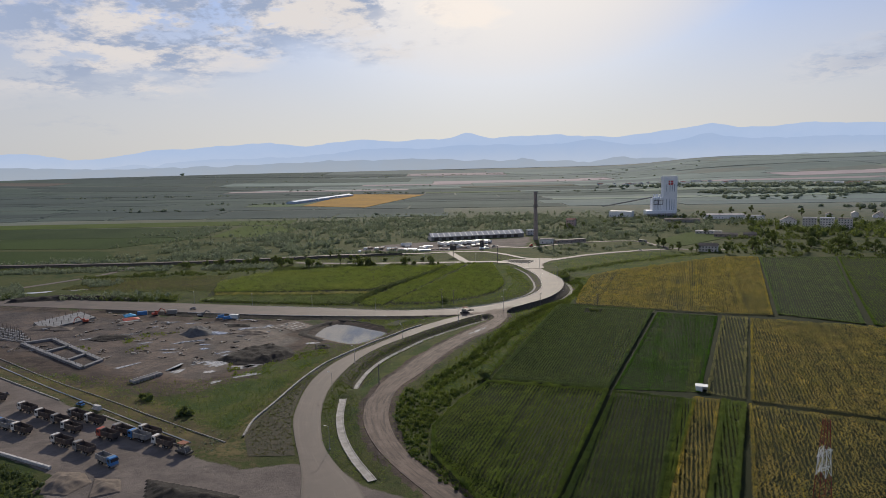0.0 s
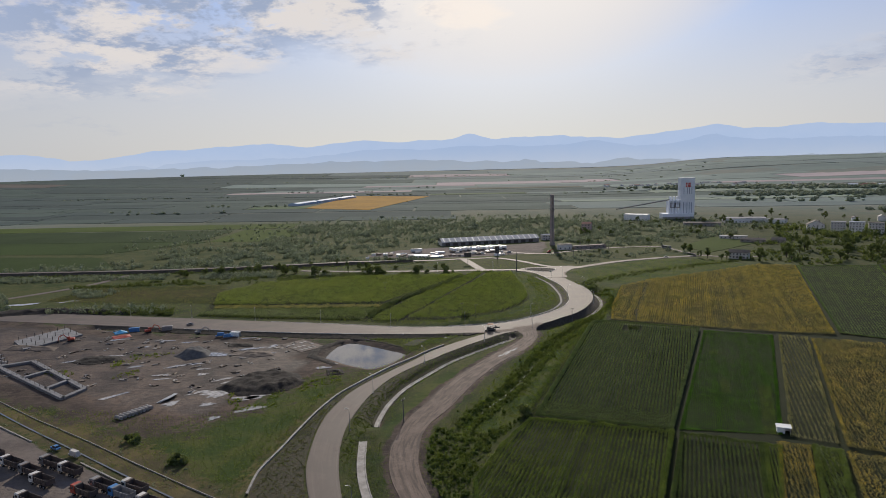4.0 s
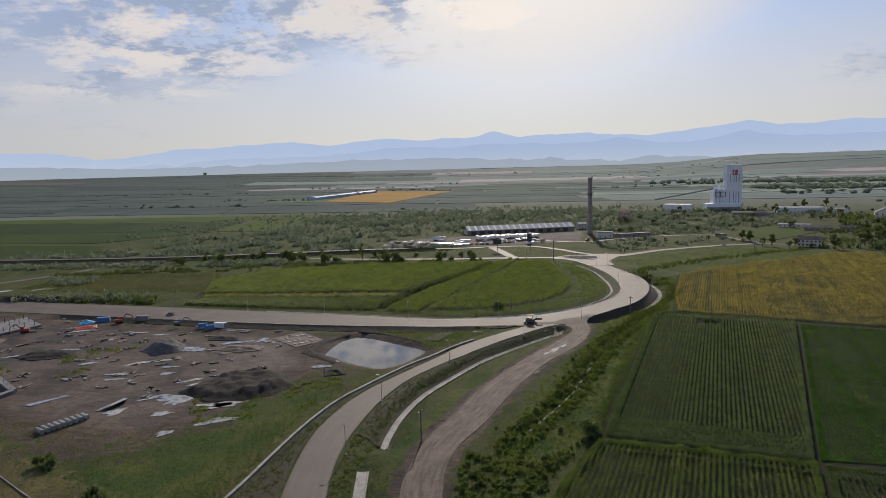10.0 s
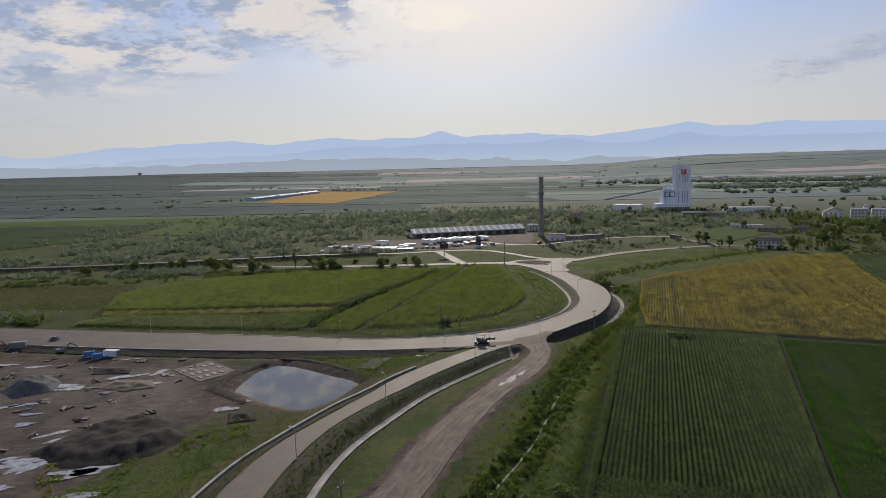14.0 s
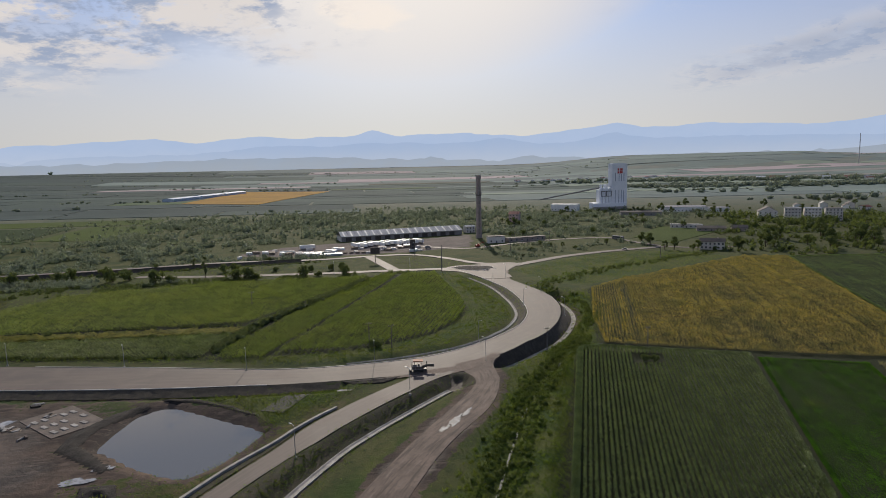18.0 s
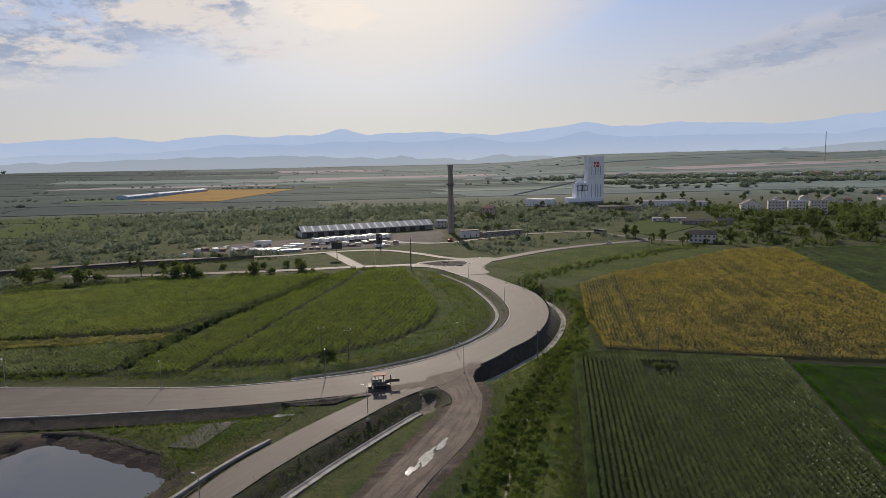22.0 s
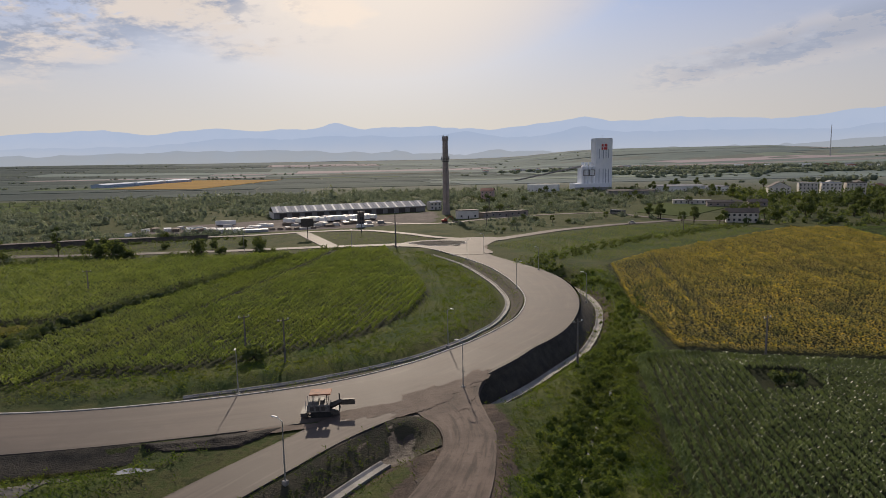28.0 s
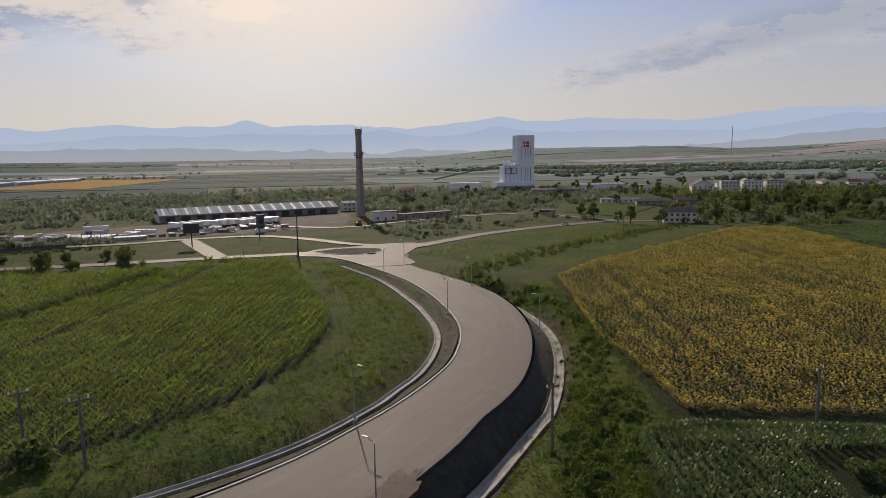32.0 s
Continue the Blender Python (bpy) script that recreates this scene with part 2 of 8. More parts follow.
    col = n.mix(n.step(n.math("ADD", gravel, n.math("MULTIPLY", ragged, 0.5)), 0.42, 0.58), col, stone)
    wet = n.math("MULTIPLY", n.step(n.math("ADD", earth, n.math("MULTIPLY", n1, 0.6)), 1.02, 1.22), 0.35)
    s = n.add("BsdfPrincipled", base_color=col, roughness=n.math("SUBTRACT", 0.95, wet))
    s.inputs["Specular IOR Level"].default_value = 0.08
    n.put(s.inputs["Normal"], bump(n, n.math("ADD", n2, n.math("MULTIPLY", n3, 0.5)), 0.8, 0.4))
    return s


GROUND = material("ground", ground_build)


def lengthwise(n):
    """Coordinates of a road: metres across and along it, from the strip's own attributes."""
    u, v = n.tree.nodes.new("ShaderNodeAttribute"), n.tree.nodes.new("ShaderNodeAttribute")
    u.attribute_name, v.attribute_name = "across", "along"
    return u.outputs["Fac"], v.outputs["Fac"]


def road_build(n):
    """Dusty asphalt base course: pale dust, lengthwise wheel streaks, soil along both edges."""
    u, v = lengthwise(n)
    lane = n.add("CombineXYZ", x=n.math("MULTIPLY", u, 9.0), y=n.math("MULTIPLY", v, 0.035))
    n1, n2, n3 = n.noise(n.place, 0.07, 5.0, 0.6, 0.6), n.noise(n.place, 0.9, 5.0, 0.65), n.noise(n.place, 14.0, 3.0)
    streak = n.noise(lane, 1.0, 4.0, 0.6)
    col = n.mix(n.step(n1, 0.36, 0.64), (0.085, 0.066, 0.055), (0.122, 0.095, 0.078))
    col = n.mix(n.math("MULTIPLY", n.step(streak, 0.48, 0.66), 0.55), col, (0.082, 0.066, 0.057))
    col = n.mix(n.math("MULTIPLY", n.step(streak, 0.46, 0.30), 0.45), col, (0.150, 0.121, 0.100))
    col = n.mix(n.math("MULTIPLY", n.step(n2, 0.55, 0.72), 0.30), col, (0.080, 0.066, 0.058))
    rim = n.math("ADD", n.math("ABSOLUTE", n.math("SUBTRACT", u, 0.5)), n.math("MULTIPLY", n.math("SUBTRACT", n2, 0.5), 0.10))
    col = n.mix(n.math("MULTIPLY", n.step(rim, 0.435, 0.485), 0.75), col, (0.068, 0.053, 0.042))
    s = n.add("BsdfPrincipled", base_color=col, roughness=n.math("ADD", 0.63, n.math("MULTIPLY", n1, 0.2)))
    s.inputs["Specular IOR Level"].default_value = 0.29
    n.put(s.inputs["Normal"], bump(n, n.math("ADD", n3, n.math("MULTIPLY", n2, 0.6)), 0.3, 0.02))
    return s


ROAD = material("dusty_asphalt", road_build)


def track_build(n):
    """Dirt track: two pale ruts, wet dark middle and crumbling edges."""
    u, v = lengthwise(n)
    lane = n.add("CombineXYZ", x=n.math("MULTIPLY", u, 7.0), y=n.math("MULTIPLY", v, 0.07))
    n1, n2, n3 = n.noise(n.place, 0.12, 5.0, 0.6, 0.8), n.noise(n.place, 0.9, 5.0, 0.65), n.noise(n.place, 6.0, 3.0)
    streak = n.noise(lane, 1.0, 5.0, 0.65)
    col = n.mix(n.step(n1, 0.36, 0.62), (0.165, 0.122, 0.096), (0.118, 0.088, 0.070))
    col = n.mix(n.math("MULTIPLY", n.step(streak, 0.47, 0.64), 0.75), col, (0.058, 0.046, 0.038))
    col = n.mix(n.math("MULTIPLY", n.step(streak, 0.44, 0.30), 0.6), col, (0.215, 0.172, 0.142))
    col = n.mix(n.math("MULTIPLY", n.step(n2, 0.5, 0.72), 0.55), col, (0.070, 0.055, 0.045))
    s = n.add("BsdfPrincipled", base_color=col, roughness=0.85)
    s.inputs["Specular IOR Level"].default_value = 0.2
    n.put(s.inputs["Normal"], bump(n, n.math("ADD", n.math("ADD", n2, streak), n.math("MULTIPLY", n3, 0.4)), 0.7, 0.15))
    return s


TRACK = material("dirt_track", track_build)


def water_build(n):
    s = n.add("BsdfPrincipled", base_color=(0.055, 0.054, 0.053), roughness=0.03)
    s.inputs["IOR"].default_value = 2.3
    n.put(s.inputs["Normal"], bump(n, n.noise(n.place, 1.6, 3.0), 0.04, 0.02))
    return s


def puddle_build(n):
    """Shallow water, clouded by pale silt."""
    silt = n.mix(n.step(n.noise(n.place, 0.5, 4.0), 0.4, 0.62), (0.30, 0.285, 0.265), (0.17, 0.155, 0.14))
    s = n.add("BsdfPrincipled", base_color=silt, roughness=0.05)
    s.inputs["IOR"].default_value = 2.8
    n.put(s.inputs["Normal"], bump(n, n.noise(n.place, 2.5, 3.0), 0.05, 0.02))
    return s


PUDDLE = material("silty_puddle", puddle_build)
WATER = material("muddy_water", water_build)
CONCRETE = surface("concrete", (0.36, 0.335, 0.30), (0.20, 0.185, 0.165), 0.8, 0.3, 5.0, 0.2, each=0.15)
KERB = surface("kerb_concrete", (0.52, 0.49, 0.45), (0.40, 0.37, 0.34), 0.75, 0.5, 6.0, 0.15)
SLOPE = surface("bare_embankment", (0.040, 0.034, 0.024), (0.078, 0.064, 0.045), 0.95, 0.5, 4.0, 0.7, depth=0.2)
DARKSOIL = surface("black_soil", (0.014, 0.012, 0.010), (0.034, 0.028, 0.023), 0.95, 0.4, 3.0, 0.9, depth=0.3)
STEEL = surface("galvanised_steel", (0.42, 0.43, 0.44), (0.33, 0.34, 0.35), 0.45, 2.0, 20.0, 0.0, metal=0.7)
WHITE = surface("white_paint", (0.78, 0.77, 0.74), (0.66, 0.65, 0.62), 0.5, 0.4, 5.0, 0.05, each=0.12)
SLOT = surface("grey_recess", (0.30, 0.34, 0.40), (0.24, 0.28, 0.33), 0.7, 0.1, 2.0, 0.05)
SILO = surface("white_sheet_metal", (0.82, 0.83, 0.85), (0.72, 0.74, 0.77), 0.45, 0.1, 2.0, 0.05)
PLASTER = surface("pale_plaster", (0.66, 0.62, 0.56), (0.54, 0.50, 0.45), 0.85, 0.3, 3.0, 0.1, each=0.25)
TILES = surface("red_roof_tiles", (0.30, 0.13, 0.09), (0.20, 0.10, 0.08), 0.85, 0.8, 6.0, 0.3, each=0.3)
GREYROOF = surface("grey_roof_sheet", (0.30, 0.29, 0.28), (0.20, 0.195, 0.19), 0.6, 0.4, 4.0, 0.1, each=0.4)
DARKROOF = surface("dark_roof", (0.10, 0.085, 0.075), (0.07, 0.06, 0.055), 0.8, 0.6, 6.0, 0.2, each=0.3)
SHEDROOF = surface("light_roof_sheet", (0.27, 0.295, 0.33), (0.21, 0.23, 0.26), 0.8, 0.2, 4.0, 0.05, each=0.1)
BRICKS = surface("sooty_brick", (0.36, 0.30, 0.265), (0.25, 0.21, 0.19), 0.9, 0.35, 3.0, 0.3)
RUBBER = surface("black_rubber", (0.018, 0.018, 0.018), (0.035, 0.033, 0.03), 0.85, 2.0, 14.0, 0.2)
RUST = surface("dusty_tipper_steel", (0.115, 0.085, 0.068), (0.07, 0.057, 0.05), 0.75, 0.9, 7.0, 0.2, each=0.3)
CABWHITE = surface("dusty_white_paint", (0.60, 0.57, 0.52), (0.46, 0.43, 0.39), 0.5, 0.8, 6.0, 0.05, each=0.15)
CABBLUE = surface("blue_paint", (0.05, 0.17, 0.38), (0.07, 0.20, 0.40), 0.45, 1.0, 8.0, 0.05)
CABRED = surface("red_paint", (0.42, 0.07, 0.035), (0.33, 0.07, 0.045), 0.5, 1.0, 8.0, 0.05)
CABGREY = surface("grey_paint", (0.24, 0.23, 0.22), (0.18, 0.175, 0.17), 0.55, 1.0, 8.0, 0.05, each=0.3)
ORANGE = surface("faded_orange_paint", (0.36, 0.15, 0.055), (0.26, 0.115, 0.05), 0.55, 1.0, 8.0, 0.05)
DARKSTEEL = surface("dark_machine_steel", (0.05, 0.045, 0.04), (0.085, 0.075, 0.065), 0.6, 2.0, 10.0, 0.1)
WINDOW = surface("dark_window_glass", (0.03, 0.035, 0.04), (0.05, 0.055, 0.06), 0.12, 0.5, 3.0, 0.0, spec=0.6)
REDSIGN = surface("red_sign_paint", (0.50, 0.055, 0.05), (0.42, 0.05, 0.05), 0.5, 1.0, 6.0, 0.0)
TIMBER = surface("sawn_timber", (0.24, 0.185, 0.135), (0.15, 0.118, 0.09), 0.8, 1.0, 8.0, 0.2, each=0.3)
BARK = surface("bark", (0.075, 0.058, 0.042), (0.045, 0.036, 0.028), 0.95, 3.0, 15.0, 0.5)
FOUND = surface("wet_foundation_concrete", (0.22, 0.215, 0.21), (0.13, 0.125, 0.12), 0.6, 0.3, 4.0, 0.2)
GRAVELRAMP = surface("grey_gravel", (0.125, 0.115, 0.105), (0.085, 0.078, 0.072), 0.95, 0.6, 6.0, 0.5)
SAND = surface("sand_heap", (0.165, 0.130, 0.100), (0.110, 0.088, 0.070), 0.92, 0.5, 5.0, 0.5, depth=0.1)
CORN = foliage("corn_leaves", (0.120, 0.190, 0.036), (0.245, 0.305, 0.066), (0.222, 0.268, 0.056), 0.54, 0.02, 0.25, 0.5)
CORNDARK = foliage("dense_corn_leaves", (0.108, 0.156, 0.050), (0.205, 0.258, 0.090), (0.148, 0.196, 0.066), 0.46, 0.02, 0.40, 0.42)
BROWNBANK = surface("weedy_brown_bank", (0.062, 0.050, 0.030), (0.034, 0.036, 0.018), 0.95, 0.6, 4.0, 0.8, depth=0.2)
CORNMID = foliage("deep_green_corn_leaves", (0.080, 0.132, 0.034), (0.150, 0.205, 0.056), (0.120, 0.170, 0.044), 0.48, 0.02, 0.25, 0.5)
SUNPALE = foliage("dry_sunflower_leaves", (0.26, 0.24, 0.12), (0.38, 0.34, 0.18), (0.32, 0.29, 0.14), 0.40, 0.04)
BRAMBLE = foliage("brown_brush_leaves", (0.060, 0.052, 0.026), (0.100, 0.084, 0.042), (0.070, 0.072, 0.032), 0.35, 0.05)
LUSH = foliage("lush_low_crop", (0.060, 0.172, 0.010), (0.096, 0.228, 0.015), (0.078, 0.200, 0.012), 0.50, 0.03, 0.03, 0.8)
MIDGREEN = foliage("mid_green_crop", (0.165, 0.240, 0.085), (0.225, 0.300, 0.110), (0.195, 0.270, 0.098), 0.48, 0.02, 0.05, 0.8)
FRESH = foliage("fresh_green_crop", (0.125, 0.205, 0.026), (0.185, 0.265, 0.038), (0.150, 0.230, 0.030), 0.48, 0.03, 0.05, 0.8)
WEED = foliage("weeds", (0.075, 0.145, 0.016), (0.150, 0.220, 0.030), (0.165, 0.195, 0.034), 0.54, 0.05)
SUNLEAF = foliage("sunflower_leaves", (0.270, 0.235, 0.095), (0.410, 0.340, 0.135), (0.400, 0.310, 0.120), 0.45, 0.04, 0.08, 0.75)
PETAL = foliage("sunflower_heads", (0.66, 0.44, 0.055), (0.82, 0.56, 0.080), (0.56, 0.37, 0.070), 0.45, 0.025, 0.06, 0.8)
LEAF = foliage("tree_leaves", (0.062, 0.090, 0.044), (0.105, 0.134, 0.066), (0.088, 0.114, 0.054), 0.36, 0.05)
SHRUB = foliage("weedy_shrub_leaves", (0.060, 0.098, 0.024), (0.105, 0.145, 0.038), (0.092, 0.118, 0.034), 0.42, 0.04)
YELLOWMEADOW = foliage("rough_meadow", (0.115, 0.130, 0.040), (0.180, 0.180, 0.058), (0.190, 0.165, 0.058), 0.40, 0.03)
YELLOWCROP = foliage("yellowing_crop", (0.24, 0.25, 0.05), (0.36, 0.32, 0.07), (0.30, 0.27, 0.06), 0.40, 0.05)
# mostly distant scrub: haze is put into the leaf colour, paler and greyer
SCRUB = foliage("hazed_scrub_leaves", (0.215, 0.255, 0.180), (0.270, 0.305, 0.222), (0.262, 0.290, 0.205), 0.36, 0.02, glow=0.12)


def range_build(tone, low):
    """Far mountains: a plain glowing backdrop, haze painted in, paler towards the plain."""

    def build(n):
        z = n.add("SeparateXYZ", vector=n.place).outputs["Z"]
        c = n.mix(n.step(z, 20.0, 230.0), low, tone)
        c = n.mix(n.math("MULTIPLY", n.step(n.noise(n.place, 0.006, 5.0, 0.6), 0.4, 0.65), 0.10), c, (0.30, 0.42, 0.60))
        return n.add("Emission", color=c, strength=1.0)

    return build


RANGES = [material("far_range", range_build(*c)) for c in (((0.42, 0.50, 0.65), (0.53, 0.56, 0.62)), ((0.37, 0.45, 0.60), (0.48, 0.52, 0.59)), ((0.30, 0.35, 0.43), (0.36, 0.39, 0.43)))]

# ---- helpers for meshes ----
rng = np.random.default_rng(7)


def mesh_from(name, verts, faces, mats, index=None, smooth=False):
    """One mesh from arrays: verts (n, 3), faces (m, k) with the same k throughout."""
    verts, faces = np.asarray(verts, np.float32), np.asarray(faces, np.int32)
    me = bpy.data.meshes.new(name)
    k = faces.shape[1]
    me.vertices.add(len(verts))
    me.vertices.foreach_set("co", verts.ravel())
    me.loops.add(faces.size)
    me.loops.foreach_set("vertex_index", faces.ravel())
    me.polygons.add(len(faces))
    me.polygons.foreach_set("loop_start", np.arange(len(faces), dtype=np.int32) * k)
    if index is not None:
        me.polygons.foreach_set("material_index", np.asarray(index, np.int32))
    for m in mats if isinstance(mats, (list, tuple)) else [mats]:
        me.materials.append(m)
    me.polygons.foreach_set("use_smooth", np.full(len(faces), bool(smooth)))
    me.update(calc_edges=True)
    me.validate()
    return me


def inside(points, poly):
    """Which points (n, 2) lie in the polygon."""
    x, y = points[:, 0], points[:, 1]
    hit = np.zeros(len(points), bool)
    for (ax, ay), (bx, by) in zip(poly, poly[1:] + poly[:1]):
        if ay != by:
            hit ^= ((ay > y) != (by > y)) & (x < (bx - ax) * (y - ay) / (by - ay) + ax)
    return hit


def smooth_line(points, step=2.0):
    """A rounded line (Catmull-Rom) through a few plan points, at even steps."""
    p = np.array(points, float)
    q = np.vstack([2 * p[0] - p[1], p, 2 * p[-1] - p[-2]])
    out = []
    for i in range(1, len(q) - 2):
        a, b, c, d = q[i - 1:i + 3]
        for t in np.linspace(0, 1, 24, endpoint=False):
            out.append(0.5 * (2 * b + (c - a) * t + (2 * a - 5 * b + 4 * c - d) * t * t + (3 * b - a - 3 * c + d) * t ** 3))
    out = np.array(out + [p[-1]])
    s = np.r_[0, np.cumsum(np.linalg.norm(np.diff(out, axis=0), axis=1))]
    at = np.linspace(0, s[-1], max(2, int(s[-1] / step) + 1))
    return np.c_[np.interp(at, s, out[:, 0]), np.interp(at, s, out[:, 1])]


def away(points, line):
    """Distance of points (n, 2) from a line."""
    best = np.full(len(points), 1e9)
    near = np.arange(len(points))
    lo, hi = line.min(0) - 40, line.max(0) + 40
    near = near[((points > lo) & (points < hi)).all(1)]
    pts = points[near]
    d = np.full(len(pts), 1e9)
    for a, b in zip(line[:-1], line[1:]):
        ab = b - a
        t = np.clip(((pts - a) @ ab) / max(ab @ ab, 1e-9), 0, 1)
        d = np.minimum(d, np.hypot(*(pts - a - t[:, None] * ab).T))
    best[near] = d
    return best


def smoothstep(x, lo, hi):
    t = np.clip((x - lo) / (hi - lo), 0, 1)
    return t * t * (3 - 2 * t)


# ---- plan: lines of roads, channels and fields ----
ROAD_NORTH_SIDE = [(-420, 512), (-260, 473), (-194, 458), (-125, 441), (-78, 430), (-40, 420), (-14, 418.3), (12, 421.5), (29, 428.8), (41, 437.6), (47, 442.6), (54.2, 449.8), (61.9, 459), (66.6, 467.1), (70.6, 475.9), (73.9, 486.4), (76.2, 500), (77.8, 520), (77.2, 545), (71, 578), (62, 610)]
ROAD_SOUTH_SIDE = [(-410, 482), (-238, 442), (-175, 427), (-116, 414), (-74, 407), (-38, 403), (-10, 402.5), (16, 405), (36, 412.5), (41, 416.8), (51.6, 426.3), (58.7, 434), (64.6, 439.3), (71.4, 447), (78.8, 458.5), (85.2, 471.3), (90, 484.4), (93.5, 498.6), (95.3, 515.6), (94.2, 531), (91, 548.7), (87, 574), (92, 603)]
BRANCH_LEFT = [(16, 408), (8, 399.5), (-1, 390.8), (-8.4, 383.2), (-15, 375.7), (-20.8, 368.6), (-25.9, 360.4), (-30, 353), (-37.5, 341.5), (-44.5, 330), (-51, 319), (-57, 304), (-61, 287), (-62.2, 270), (-61.5, 252), (-59.8, 237), (-56, 222), (-50, 203), (-46, 188), (-42, 165)]
BRANCH_RIGHT = [(36, 415), (31, 408), (27, 404), (22, 401), (14.6, 395), (6, 386), (-1.5, 378), (-8.3, 370), (-14.4, 362.5), (-19, 356), (-27.5, 345), (-38.5, 327.4), (-46, 306.7), (-50.5, 283), (-51.8, 266.7), (-51, 250.5), (-48.5, 233.3), (-43.5, 213), (-36, 197), (-28, 184), (-18, 160)]
TRACK_LEFT = [(29, 416), (27.4, 407), (28.2, 402), (29.9, 398), (29.6, 391), (25.5, 382.5), (19.5, 373), (8.3, 356), (0.5, 343), (-12, 320), (-23.2, 292), (-28.6, 279), (-31.5, 266), (-33.5, 250), (-32, 232), (-26, 213), (-17, 195), (-5, 176), (6, 158)]
TRACK_RIGHT = [(46, 423), (40, 411), (38.6, 400), (37.6, 391), (30, 371), (13, 346), (-1, 318), (-12, 290), (-21.5, 269), (-23.6, 250), (-22.6, 234), (-17, 213), (-6, 192), (5, 176), (16, 158)]
CHANNEL_MID = [(25, 395.3), (21.2, 391.8), (16, 386.5), (1, 370), (-6.5, 361), (-13, 352.5), (-24, 333.5), (-32.5, 317), (-38, 299.5), (-40.5, 284), (-41, 276)]
CHANNEL_LOW = [(-44, 259), (-42, 238), (-38, 220), (-32, 204), (-24, 188)]
CHANNEL_LEFT = [(-15, 378), (-21, 371), (-26.5, 363.3), (-31, 356), (-40, 343.8), (-47, 332), (-52, 323), (-60, 307), (-65.5, 288.5), (-69.3, 269.3), (-72, 253), (-75, 237), (-74.5, 222)]
DRAIN_INNER = [(64, 585), (70.5, 552), (71.4, 517), (70.3, 499.7), (68.6, 487.4), (65.7, 477.1), (60.9, 466.6), (55.6, 458), (50.6, 452.4), (44, 445.4), (30, 435), (10, 427), (-12, 423)]
DRAIN_OUTER = [(98.5, 524), (99.5, 508), (98, 493), (94.5, 479), (88.6, 465.5), (81.7, 453), (73.3, 440.4), (69, 436), (62.2, 429.3), (55.6, 422.8), (50.2, 418), (45.7, 414.4), (42.5, 411.7)]
CROSS_ROAD = [(-150, 640), (-100, 629), (-32, 622), (16, 621), (60, 618), (96, 618), (120, 632), (151, 652), (193, 668), (245, 680)]
UPPER_ROAD = [(-560, 655), (-384, 650), (-287, 650), (-198, 659), (-107, 675), (-30, 686), (10, 694), (40, 692), (62, 668), (78, 640), (98, 622)]
LINK_ROAD = [(6, 690), (20, 624)]
YARD_ROAD = [(49, 745), (75, 722), (97, 718), (125, 733), (160, 748), (192, 754), (222, 752), (232, 735), (236, 710), (245, 683), (262, 668), (300, 664)]
SIDE_ROAD = [(-420, 470), (-390, 500), (-362, 530), (-332, 570), (-318, 600), (-312, 640)]
DITCH_EAST = [(96, 540), (110, 500), (100, 468), (82, 438), (64, 408), (44, 376), (30, 345), (16, 312), (0, 284), (-10, 262), (-12, 235), (-6, 210), (6, 188), (20, 168)]
HAULING = [(-330, 500), (-260, 430), (-200, 360), (-120, 300), (-76, 250)]
POND = [(-73, 387.5), (-70, 390.5), (-65.5, 392), (-57.4, 386), (-48, 378.5), (-39, 371.5), (-34.5, 366.5), (-38, 357.5), (-44, 348), (-50, 342.5), (-56, 345.5), (-63.4, 351), (-76.5, 363.5), (-75.5, 374)]
SITE = [(-420, 470), (-300, 462), (-200, 424), (-120, 408), (-84, 401), (-78, 372), (-64, 348), (-78, 322), (-92, 296), (-104, 273), (-122, 270), (-150, 278), (-196, 302), (-250, 330), (-330, 380), (-420, 440)]
YARD = [(-330, 372), (-262, 330), (-214, 297), (-186, 278), (-156, 256), (-131, 240), (-100, 218), (-85, 206), (-68, 197), (-52, 200), (-36, 196), (-26, 184), (-4, 172), (-30, 140), (-110, 150), (-128, 196), (-156, 211), (-200, 232), (-300, 300)]
ROWS_WAY = np.array((0.36, 0.933)) / math.hypot(0.36, 0.933)

SHOULDER = [(-236, 437), (-175, 421.5), (-116, 408.5), (-74, 401.5), (-38, 397.5), (-16, 397)]
LINES = {k: smooth_line(v, 3.0) for k, v in dict(north=ROAD_NORTH_SIDE, south=ROAD_SOUTH_SIDE, mid=CHANNEL_MID, low=CHANNEL_LOW, left=CHANNEL_LEFT, inner=DRAIN_INNER, outer=DRAIN_OUTER, ditch=DITCH_EAST, shoulder=SHOULDER).items()}


